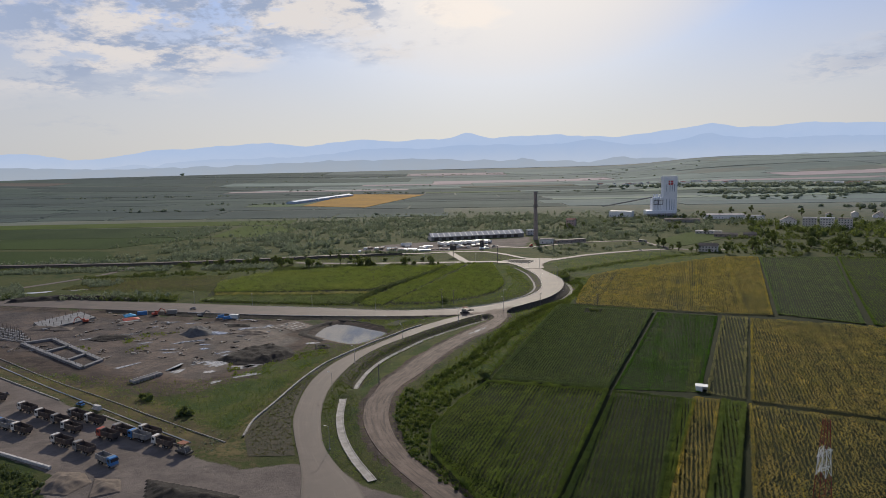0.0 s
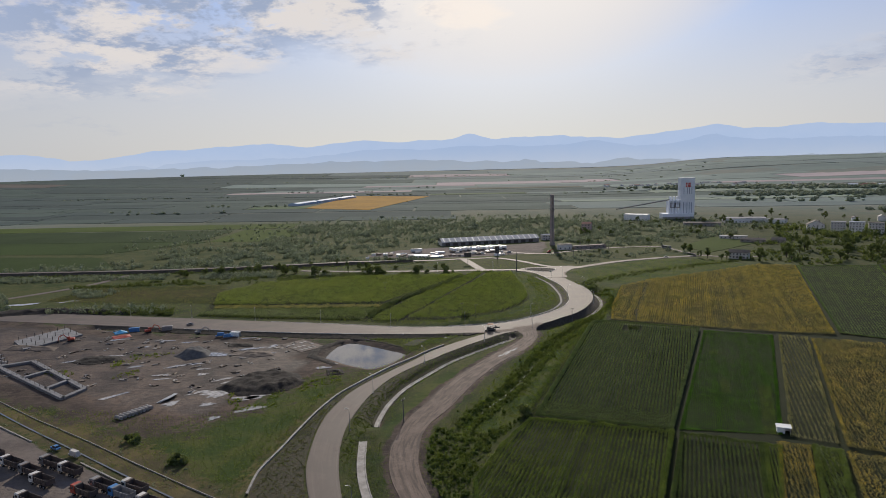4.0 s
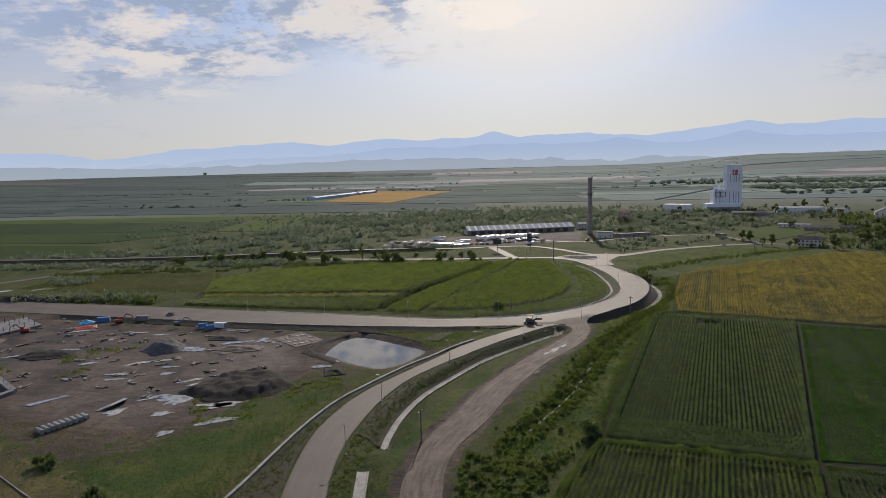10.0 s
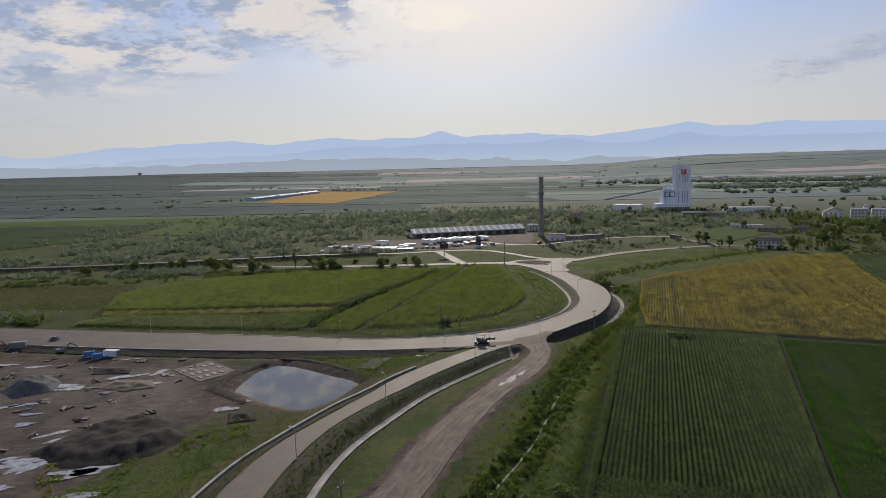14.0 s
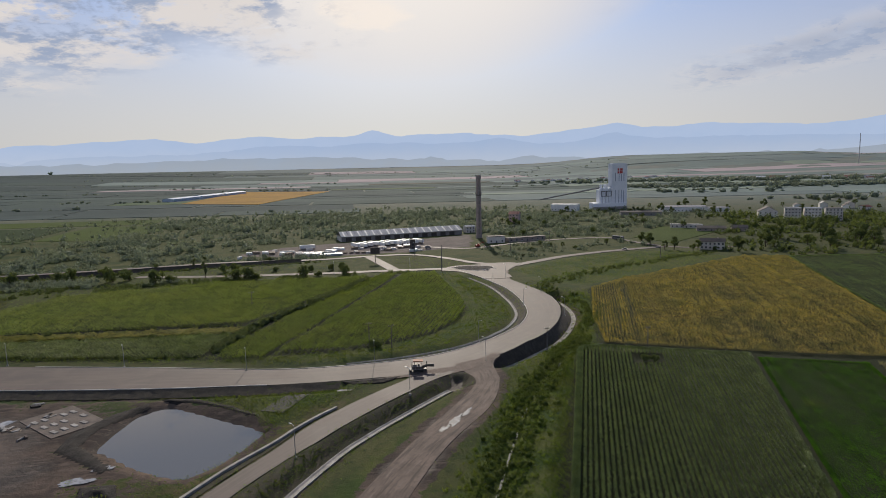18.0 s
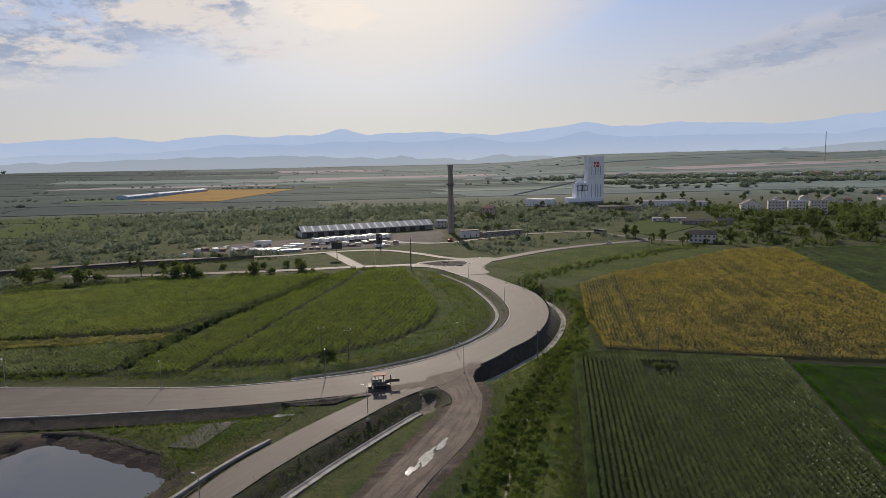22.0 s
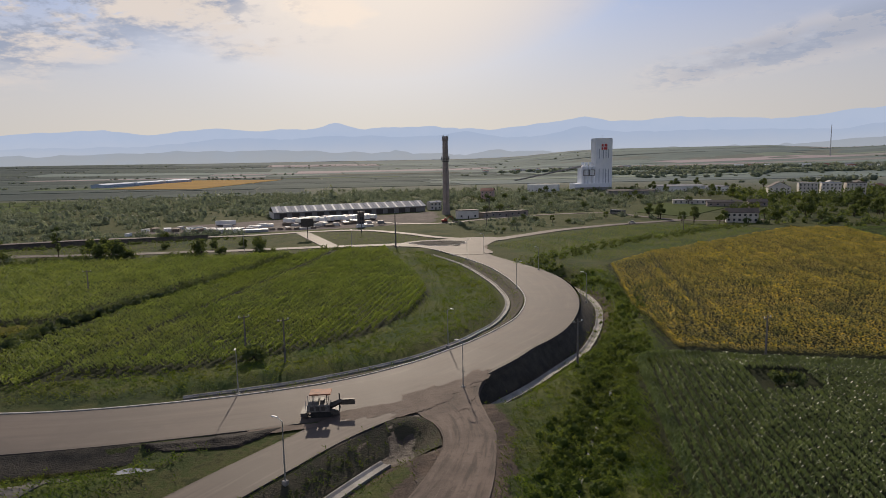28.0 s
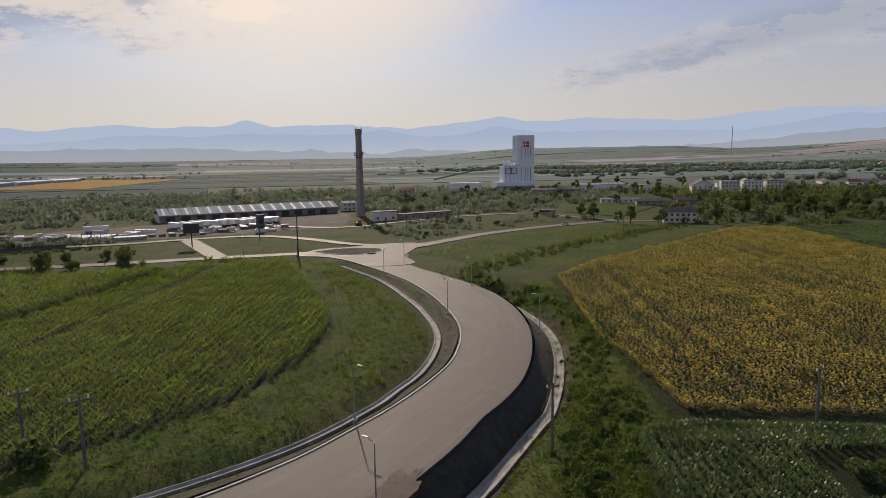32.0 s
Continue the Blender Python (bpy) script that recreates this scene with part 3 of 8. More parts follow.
def land_z(points):
    """Height of the land at plan points (n, 2)."""
    p = np.asarray(points, float).reshape(-1, 2)
    z = np.zeros(len(p))
    for key, deep, wide in (("outer", 4.0, 7.5), ("inner", 1.2, 5.0), ("mid", 2.6, 6.5), ("low", 0.8, 4.5), ("ditch", 1.0, 4.0), ("shoulder", 1.9, 5.4)):
        z -= deep * smoothstep(away(p, LINES[key]), wide, 0.8)
    ring = np.array(POND + POND[:1], float)
    d = np.where(inside(p, POND), -away(p, ring), away(p, ring))
    z = np.minimum(z, -2.6 + 2.6 * smoothstep(d, -3.0, 3.0))
    # far land: it climbs slowly, with a flat-topped hill and rolling slopes to the right
    r, az = np.hypot(p[:, 0], p[:, 1] - 175), np.degrees(np.arctan2(p[:, 0], np.maximum(p[:, 1] - 175, 1)))
    ahead = p[:, 1] > 200
    z = z + ahead * 52 * smoothstep(r, 2600, 4600)
    z = z + ahead * smoothstep(az, 12, 26) * (12 * smoothstep(r, 1400, 2300) + 14 * smoothstep(r, 2300, 3000))
    z = z + ahead * smoothstep(az, 17, 24) * (1 - smoothstep(az, 37, 40.5)) * 20 * smoothstep(r, 2900, 3300)
    z = z + ahead * smoothstep(az, 42, 56) * 40 * smoothstep(r, 2200, 4200)
    return z


# ---- ground: one sheet to the horizon ----
far = np.r_[np.geomspace(8, 4600, 44)]
gx = np.r_[-430 - far[::-1], np.arange(-430, 421, 3.2), 420 + far]
gy = np.r_[120 - far[::-1], np.arange(120, 721, 3.2), 720 + np.geomspace(8, 4300, 60)]
X, Y = np.meshgrid(gx, gy)
plan = np.c_[X.ravel(), Y.ravel()]
Z = land_z(plan) + 0.10 * np.sin(plan[:, 0] * 0.21 + 1.3 * np.sin(plan[:, 1] * 0.13)) * np.sin(plan[:, 1] * 0.17) * (np.hypot(plan[:, 0], plan[:, 1]) < 900)
nx, ny = len(gx), len(gy)
i = (np.arange(ny - 1)[:, None] * nx + np.arange(nx - 1)).ravel()
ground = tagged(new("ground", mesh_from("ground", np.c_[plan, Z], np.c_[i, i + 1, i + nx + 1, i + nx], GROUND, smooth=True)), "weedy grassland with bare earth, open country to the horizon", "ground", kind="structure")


def paint(name, values):
    at = ground.data.attributes.new(name, "FLOAT", "POINT")
    at.data.foreach_set("value", np.asarray(values, np.float32))


def soft_in(poly, edge=6.0):
    ring = np.array(poly + poly[:1], float)
    d = away(plan, ring)
    return 0.5 + 0.5 * np.where(inside(plan, poly), 1, -1) * np.clip(d / edge, 0, 1)


earth = soft_in(SITE, 26.0)
for key, wide in (("outer", 6.0), ("mid", 4.0)):
    earth = np.maximum(earth, 0.75 * smoothstep(away(plan, LINES[key]), wide, wide - 3))
earth = np.maximum(earth, 0.8 * smoothstep(away(plan, smooth_line(TRACK_LEFT)), 5, 1))
earth = np.maximum(earth, 0.8 * smoothstep(away(plan, smooth_line(TRACK_RIGHT)), 5, 1))
earth = np.maximum(earth, 0.75 * smoothstep(away(plan, np.array(POND + POND[:1], float)), 8, 2))
earth = np.maximum(earth, 0.95 * smoothstep(np.hypot(plan[:, 0] - 24, plan[:, 1] - 401), 16, 9))
FACTORY = [(-100, 735), (-70, 770), (-20, 790), (40, 790), (112, 822), (104, 770), (92, 726), (40, 708), (-40, 702), (-100, 722)]
DRY_STRIP = [(-420, 440), (-330, 380), (-250, 330), (-196, 302), (-150, 278), (-110, 252), (-70, 212), (-66, 200), (-100, 219), (-131, 241), (-156, 257), (-214, 298), (-330, 373), (-420, 425)]
dry = np.maximum(1.1 * soft_in(DRY_STRIP, 14.0), 0.55 * soft_in(SITE, 40.0))
dry = np.maximum(dry, 0.6 * smoothstep(away(plan, LINES["left"]), 14, 3))
dry = np.maximum(dry, 0.7 * soft_in([(-310, 570), (-190, 566), (-176, 520), (-262, 505), (-320, 520)], 16.0))
# share of painted haze, growing with distance
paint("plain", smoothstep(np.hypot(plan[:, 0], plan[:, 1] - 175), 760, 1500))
paint("dry", dry)
GREENS = [[(44, 404), (60, 425), (88, 468), (99, 515), (122, 530), (100, 466), (84, 422), (70, 412), (18, 278), (0, 250), (-14, 262), (4, 312), (38, 382)], [(96, 604), (100, 560), (122, 538), (265, 618), (242, 660), (190, 662), (150, 645), (118, 626)], [(-45, 432), (-12, 424), (30, 436), (60, 472), (70, 510), (62, 590), (44, 604), (46, 500), (22, 456), (-12, 440)], [(-57, 318), (-80, 318), (-92, 299), (-106, 268), (-128, 258), (-100, 234), (-76, 224), (-75, 242), (-66, 285)], [(20, 384), (-24, 316), (-40, 262), (-36, 262), (-14, 310), (16, 366)], [(-45, 396), (-8, 398), (-34, 366)]]
wild = 0.5 * smoothstep(plan[:, 1], 440, 500) * (plan[:, 1] < 1200) * (plan[:, 0] < 320)
paint("lush", np.maximum(np.max([soft_in(g, 8.0) for g in GREENS], axis=0), wild))
paint("earth", earth)
paint("gravel", np.maximum(soft_in(YARD, 3.0), 0.85 * soft_in(FACTORY, 10.0)))
FARMED = [[(16, 278), (74, 419), (134, 400), (170, 386), (300, 320), (212, 190), (180, 138), (70, 150), (4, 160), (-8, 205)], [(84, 424), (122, 532), (270, 614), (425, 590), (300, 328), (196, 374)], [(-66, 436), (-12, 436), (8, 445), (24, 455), (38, 473), (47, 495), (49, 530), (46, 604), (-96, 602), (-172, 576), (-192, 530), (-176, 458)]]
paint("crop", np.max([soft_in(f, 3.0) for f in FARMED], axis=0))


def lie(points, lift=0.0):
    p = np.asarray(points, float).reshape(-1, 2)
    return np.c_[p, land_z(p) + lift]


def between(name, left, right, lift, mat, label, category, across=5, step=3.0, kind="structure", flat=True, skirt=0.6):
    """A strip of surface between two plan lines, with sloping shoulders down to the land."""
    a, b = smooth_line(left, step), smooth_line(right, step)
    n = max(len(a), len(b))
    t = np.linspace(0, 1, n)
    res = lambda c: np.c_[np.interp(t, np.linspace(0, 1, len(c)), c[:, 0]), np.interp(t, np.linspace(0, 1, len(c)), c[:, 1])]
    a, b = res(a), res(b)
    out = (a - b) / np.linalg.norm(a - b, axis=1)[:, None]
    high = lift if callable(lift) else (lambda q: lift)
    rows = [np.c_[a + out * 0.35, np.full(n, -skirt)]]
    for f in np.linspace(0, 1, across):
        q = a * (1 - f) + b * f
        crown = 0.02 * (1 - (2 * f - 1) ** 2)
        rows.append(np.c_[q, (np.zeros(n) if flat else land_z(q)) + high(q) + crown])
    rows.append(np.c_[b - out * 0.35, np.full(n, -skirt)])
    v = np.vstack(rows)
    k = len(rows)
    j = (np.arange(k - 1)[:, None] * n + np.arange(n - 1)).ravel()
    ob = tagged(new(name, mesh_from(name, v, np.c_[j, j + 1, j + n + 1, j + n], mat, smooth=False)), label, category, kind=kind)
    mid = (a + b) / 2
    run = np.r_[0, np.cumsum(np.linalg.norm(np.diff(mid, axis=0), axis=1))]
    share = np.r_[-0.04, np.linspace(0, 1, across), 1.04]
    for key, values in (("across", np.repeat(share, n)), ("along", np.tile(run, k))):
        at = ob.data.attributes.new(key, "FLOAT", "POINT")
        at.data.foreach_set("value", values.astype(np.float32))
    return ob


def ribbon(line, half, step=3.0):
    p = smooth_line(line, step)
    d = np.gradient(p, axis=0)
    d /= np.linalg.norm(d, axis=1)[:, None]
    nrm = np.c_[-d[:, 1], d[:, 0]]
    return (p + nrm * half).tolist(), (p - nrm * half).tolist()


between("road", ROAD_NORTH_SIDE, ROAD_SOUTH_SIDE, 0.16, ROAD, "wide dusty unfinished asphalt road sweeping round a bend", "road", 9)
between("road", BRANCH_LEFT, BRANCH_RIGHT, 0.172, ROAD, "dusty asphalt branch road curving down to the lorry yard", "road", 7)
between("dirt_road", TRACK_LEFT, TRACK_RIGHT, 0.150, TRACK, "rutted brown dirt track with wet patches", "track", 7)
raised = lambda q: 0.28 + 2.2 * smoothstep(q[:, 0], -20, -110)
for line, half, lift, label in ((CROSS_ROAD, 3.7, 0.24, "pale dusty cross road beyond the bend"), (UPPER_ROAD, 3.0, raised, "asphalt main road along the valley"), (LINK_ROAD, 4.0, 0.20, "short link between two roads"), (YARD_ROAD, 2.6, 0.22, "narrow asphalt road past the factory"), (SIDE_ROAD, 3.5, 0.14, "gravel side road")):
    l, r = ribbon(line, half, 8.0)
    between("road", l, r, lift, ROAD, label, "road", 3, 5.0)
between("junction", [(62, 608), (74, 590), (80, 600), (66, 622)], [(92, 600), (91, 596), (100, 612), (112, 630)], 0.27, ROAD, "flared junction of dusty asphalt", "road", 5)


def plate(name, poly, z0, z1, mat, label, category, dome=0.0):
    """A low flat-topped body on a plan outline, with upright sides; dome raises its middle."""
    q = smooth_line(poly + poly[:1], 1.5)[:-1]
    c, n = q.mean(0), len(q)
    rows = [np.c_[q, np.full(n, z0)], np.c_[q, np.full(n, z1)], np.c_[c + (q - c) * 0.6, np.full(n, z1 + dome * 0.8)], np.c_[c + (q - c) * 0.15, np.full(n, z1 + dome)]]
    i0 = np.arange(n)
    i1 = (i0 + 1) % n
    f = np.vstack([np.c_[k * n + i0, k * n + i1, (k + 1) * n + i1, (k + 1) * n + i0] for k in range(3)])
    f = np.vstack([f, np.c_[3 * n + i0, 3 * n + i1, 3 * n + (i1 + 1) % n, np.full(n, 3 * n + n // 2)][: n // 2]])
    ob = tagged(new(name, mesh_from(name, np.vstack(rows), f, mat)), label, category, kind="structure")
    for key in ("across", "along"):
        at = ob.data.attributes.new(key, "FLOAT", "POINT")
        at.data.foreach_set("value", np.full(4 * n, 0.5, np.float32))
    return ob


plate("junction", [(50, 611), (60, 605), (67, 592), (73, 575), (89, 575), (91, 598), (101, 619), (106, 631), (92, 634), (78, 630), (60, 627)], 0.0, 0.285, ROAD, "dusty asphalt round the traffic island", "road")
ISLAND = [(58.6, 620.5), (67, 624.5), (77, 624), (86, 618), (84, 610), (73.5, 605.5), (64.7, 611)]
plate("traffic_island", [((x - 73) * 1.04 + 73, (y - 615) * 1.06 + 615) for x, y in ISLAND], 0.1, 0.46, KERB, "pale kerb round the traffic island", "kerb")
plate("island_soil", ISLAND, 0.2, 0.50, DARKSOIL, "bare dark soil inside the traffic island", "soil", 0.35)


between("gravel_ramp", [(-27, 397.5), (-33, 388), (-37, 380.5)], [(-21.5, 396.5), (-26, 387), (-30.5, 377.5)], 0.14, GRAVELRAMP, "grey gravel ramp from the shoulder down to the pond", "ramp", 4, 2.0, flat=False, skirt=2.4)


def slope(name, top, foot, z0, z1, mat, label, bow=0.25):
    """An embankment face from the road's edge down to the drain."""
    a, b = smooth_line(top, 2.0), smooth_line(foot, 2.0)
    n = max(len(a), len(b))
    t = np.linspace(0, 1, n)
    res = lambda c: np.c_[np.interp(t, np.linspace(0, 1, len(c)), c[:, 0]), np.interp(t, np.linspace(0, 1, len(c)), c[:, 1])]
    a, b = res(a), res(b)
    rows = []
    for f in np.linspace(0, 1, 7):
        q = a * (1 - f) + b * f
        wob = np.array([noise.noise(Vector((x * 0.4, y * 0.4, 2.0))) for x, y in q]) * 0.22 * math.sin(math.pi * f)
        rows.append(np.c_[q, np.maximum(z0 + (z1 - z0) * f ** 0.85, land_z(q) + 0.06) + wob])
    v, k = np.vstack(rows), len(rows)
    j = (np.arange(k - 1)[:, None] * n + np.arange(n - 1)).ravel()
    return tagged(new(name, mesh_from(name, v, np.c_[j, j + 1, j + n + 1, j + n], mat, smooth=True)), label, "embankment", kind="structure")


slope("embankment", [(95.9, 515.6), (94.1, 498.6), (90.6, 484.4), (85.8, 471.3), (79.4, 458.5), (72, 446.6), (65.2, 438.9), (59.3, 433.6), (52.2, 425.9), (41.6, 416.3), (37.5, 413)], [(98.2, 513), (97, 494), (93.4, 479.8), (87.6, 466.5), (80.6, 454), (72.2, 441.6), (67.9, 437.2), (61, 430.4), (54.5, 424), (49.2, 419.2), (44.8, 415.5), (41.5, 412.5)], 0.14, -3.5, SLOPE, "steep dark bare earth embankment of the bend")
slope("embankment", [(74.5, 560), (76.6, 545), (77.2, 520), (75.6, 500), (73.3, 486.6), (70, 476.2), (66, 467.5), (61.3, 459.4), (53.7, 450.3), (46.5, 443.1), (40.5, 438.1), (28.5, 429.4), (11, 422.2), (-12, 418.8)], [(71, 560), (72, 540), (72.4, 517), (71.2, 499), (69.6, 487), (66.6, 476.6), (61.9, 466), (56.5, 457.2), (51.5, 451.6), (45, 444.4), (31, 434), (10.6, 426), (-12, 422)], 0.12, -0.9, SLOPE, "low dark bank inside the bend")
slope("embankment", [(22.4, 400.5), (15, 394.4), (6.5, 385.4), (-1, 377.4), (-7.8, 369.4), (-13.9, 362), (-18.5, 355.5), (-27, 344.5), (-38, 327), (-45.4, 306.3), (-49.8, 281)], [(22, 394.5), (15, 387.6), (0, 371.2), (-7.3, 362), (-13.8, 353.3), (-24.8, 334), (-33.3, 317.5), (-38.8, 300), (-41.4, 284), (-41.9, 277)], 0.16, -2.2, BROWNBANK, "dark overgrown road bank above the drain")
slope("embankment", [(22, 400.8), (24.6, 402.3), (27.2, 402.4), (29, 400.4), (29.8, 396), (29.4, 391)], [(21.6, 395), (23.4, 396.6), (25, 396.8), (25.8, 395.6), (25.6, 393.4), (24.8, 390.5)], 0.17, -2.3, BROWNBANK, "dark rounded end of the ditch at the junction")
slope("embankment", [(-238, 441.6), (-175, 426.6), (-116, 413.6), (-74, 406.6), (-38, 402.6), (-14, 402.2)], [(-236, 438), (-175, 422.4), (-116, 409.4), (-74, 402.4), (-38, 398.4), (-14, 398.4)], 0.12, -1.45, SLOPE, "dark road shoulder above the pond")

_, valley = ribbon(UPPER_ROAD[:6], 3.1, 8.0)
_, valley_foot = ribbon(UPPER_ROAD[:6], 7.0, 8.0)
slope("embankment", [p for p in valley if p[0] < -40], [p for p in valley_foot if p[0] < -40], 2.15, 0.1, SLOPE, "dark grassy bank of the raised valley road")
slope("verge", [(-15.6, 376.4), (-21.4, 369.2), (-26.5, 361), (-30.6, 353.6), (-38.1, 342), (-45.1, 330.5), (-51.6, 319.4), (-57.6, 304.4), (-61.6, 287.2), (-62.8, 270), (-62.2, 252), (-60.5, 237), (-57, 222), (-52, 206)], [(-14.6, 377.6), (-20.5, 370.6), (-26, 362.9), (-30.5, 355.6), (-39.5, 343.4), (-46.4, 331.6), (-51.4, 322.6), (-59.4, 306.6), (-64.9, 288.2), (-68.7, 269), (-71.5, 251), (-74.2, 236), (-73.6, 222), (-68, 206)], 0.14, 0.12, BROWNBANK, "dark brown weedy bank between branch road and edge wall")


# ---- kerbs and concrete channels ----
def profile(name, line, shape, mat, label, category, step=2.5, lift=0.22, flat=None):
    """A long piece of constant section along a plan line; shape: (across, up) pairs."""
    p = smooth_line(line, step)
    d = np.gradient(p, axis=0)
    d /= np.linalg.norm(d, axis=1)[:, None]
    nrm = np.c_[-d[:, 1], d[:, 0]]
    z = land_z(p) if flat is None else np.full(len(p), flat)
    rows = [np.c_[p + nrm * u, z + h + lift] for u, h in shape]
    v, n, k = np.vstack(rows), len(p), len(rows)
    j = ((np.arange(k)[:, None] * n + np.arange(n - 1)).ravel())
    f = np.c_[j, j + 1, (j + n + 1) % (n * k), (j + n) % (n * k)]
    return tagged(new(name, mesh_from(name, v, f, mat)), label, category, kind="structure")


KERB_SHAPE = [(-0.15, -0.3), (-0.15, 0.15), (0.15, 0.15), (0.15, -0.3)]
GUTTER = [(-1.0, -0.2), (-1.0, 0.35), (-0.8, 0.35), (-0.35, 0.08), (0.35, 0.08), (0.8, 0.35), (1.0, 0.35), (1.0, -0.2)]
profile("kerb", [(x, y) for x, y in ROAD_NORTH_SIDE[3:]], KERB_SHAPE, KERB, "pale concrete kerb along the bend", "kerb", lift=0.0, flat=0.16)
profile("kerb", [(x, y) for x, y in ROAD_SOUTH_SIDE[2:6]], KERB_SHAPE, KERB, "pale concrete kerb", "kerb", lift=0.0, flat=0.16)
profile("drain_channel", DRAIN_OUTER, GUTTER, CONCRETE, "open concrete drain at the foot of the embankment", "drain")
profile("drain_channel", DRAIN_INNER, [(u * 0.7, h) for u, h in GUTTER], CONCRETE, "open concrete drain inside the bend", "drain")
profile("drain_channel", CHANNEL_MID[1:], GUTTER, CONCRETE, "open concrete drain between road and track", "drain")
profile("drain_channel", CHANNEL_LOW, [(-1.5, -0.3), (-1.5, 0.42), (-1.2, 0.42), (-1.0, 0.30), (1.0, 0.30), (1.2, 0.42), (1.5, 0.42), (1.5, -0.3)], CONCRETE, "wide pale concrete drain beside the dirt track", "drain")
profile("retaining_kerb", CHANNEL_LEFT, [(-0.4, -0.5), (-0.4, 0.45), (0.4, 0.45), (0.4, -0.5)], CONCRETE, "low concrete edge wall beside the branch road", "wall")

profile("path_kerb", [(-420, 462), (-330, 398), (-231.4, 325.1), (-185.2, 290.7), (-149.9, 266.7), (-122.8, 247.5), (-99.8, 231.4), (-79.5, 217.7)], [(-0.13, -0.3), (-0.13, 0.12), (0.13, 0.12), (0.13, -0.3)], CONCRETE, "thin pale concrete edging through dry grass", "kerb")
profile("ditch_water", [(-226, 314), (-180, 280), (-146, 256), (-118, 236), (-92, 218)], [(-0.3, -0.1), (-0.3, 0.03), (0.3, 0.03), (0.3, -0.1)], WATER, "thin line of ditch water beside the yard", "ditch")

profile("ditch_water", [(64, 408), (44, 376), (30, 345), (16, 312), (0, 284)], [(-0.28, -0.1), (-0.28, 0.22), (0.28, 0.22), (0.28, -0.1)], WATER, "thin line of ditch water between shrubs", "ditch", lift=0.0)

# pond and puddles
pond = bmesh.new()
pond.faces.new([pond.verts.new((x, y, -1.25)) for x, y in [((x + 56) * 1.12 - 56, (y - 368) * 1.12 + 368) for x, y in POND]])
me = bpy.data.meshes.new("pond_water")
pond.to_mesh(me)
pond.free()
me.materials.append(WATER)
tagged(new("pond_water", me), "still grey pond reflecting the sky", "pond", kind="structure")


def puddle(x, y, long, wide, turn, seed):
    r = np.random.default_rng(seed)
    a = np.linspace(0, 2 * math.pi, 56, endpoint=False)
    rad = 1 + r.normal(0, 0.035, 56) + 0.09 * np.sin(5 * a + r.uniform(0, 6)) + 0.26 * np.sin(2 * a + r.uniform(0, 6)) + 0.20 * np.sin(3 * a + r.uniform(0, 6)) + 0.07 * np.sin(9 * a + r.uniform(0, 6))
    q = np.c_[np.cos(a) * rad * long / 2, np.sin(a) * rad * wide / 2]
    c, s = math.cos(turn), math.sin(turn)
    q = q @ np.array(((c, s), (-s, c))) + (x, y)
    z = 0.225 if x > 0 else land_z([(x, y)])[0] + 0.13
    v = np.c_[q, np.full(56, z)]
    tagged(new("puddle", mesh_from("puddle", v, np.arange(56)[None, :], PUDDLE)), "shallow puddle shining on bare earth", "puddle", group="puddles on the building ground", kind="structure")


def dirt(x, y, long, wide, turn, seed, z, mat, label):
    """Soil dragged over the asphalt: a thin ragged spread."""
    r = np.random.default_rng(seed)
    a = np.linspace(0, 2 * math.pi, 60, endpoint=False)
    rad = 1 + 0.22 * np.sin(2 * a + r.uniform(0, 6)) + 0.16 * np.sin(5 * a + r.uniform(0, 6)) + r.normal(0, 0.13, 60)
    q = np.c_[np.cos(a) * rad * long / 2, np.sin(a) * rad * wide / 2]
    c, s = math.cos(turn), math.sin(turn)
    q = q @ np.array(((c, s), (-s, c))) + (x, y)
    tagged(new("soil_spread", mesh_from("soil_spread", np.c_[q, np.full(60, z)], np.arange(60)[None, :], mat)), label, "soil", kind="structure")


for k, (x, y, l, wd, turn) in enumerate([(22, 406.5, 22, 3.5, 0.3), (32, 411, 20, 6, 0.45), (41, 418, 12, 3.5, 0.8), (5, 402, 18, 2.0, 0.12), (28.5, 405.5, 9, 3, 0.4), (37, 408, 12, 2.4, 1.35), (90, 596, 14, 5, 1.2)]):
    dirt(x, y, l, wd, turn, 40 + k, 0.212 + 0.004 * k, TRACK, "brown soil dragged over the asphalt")


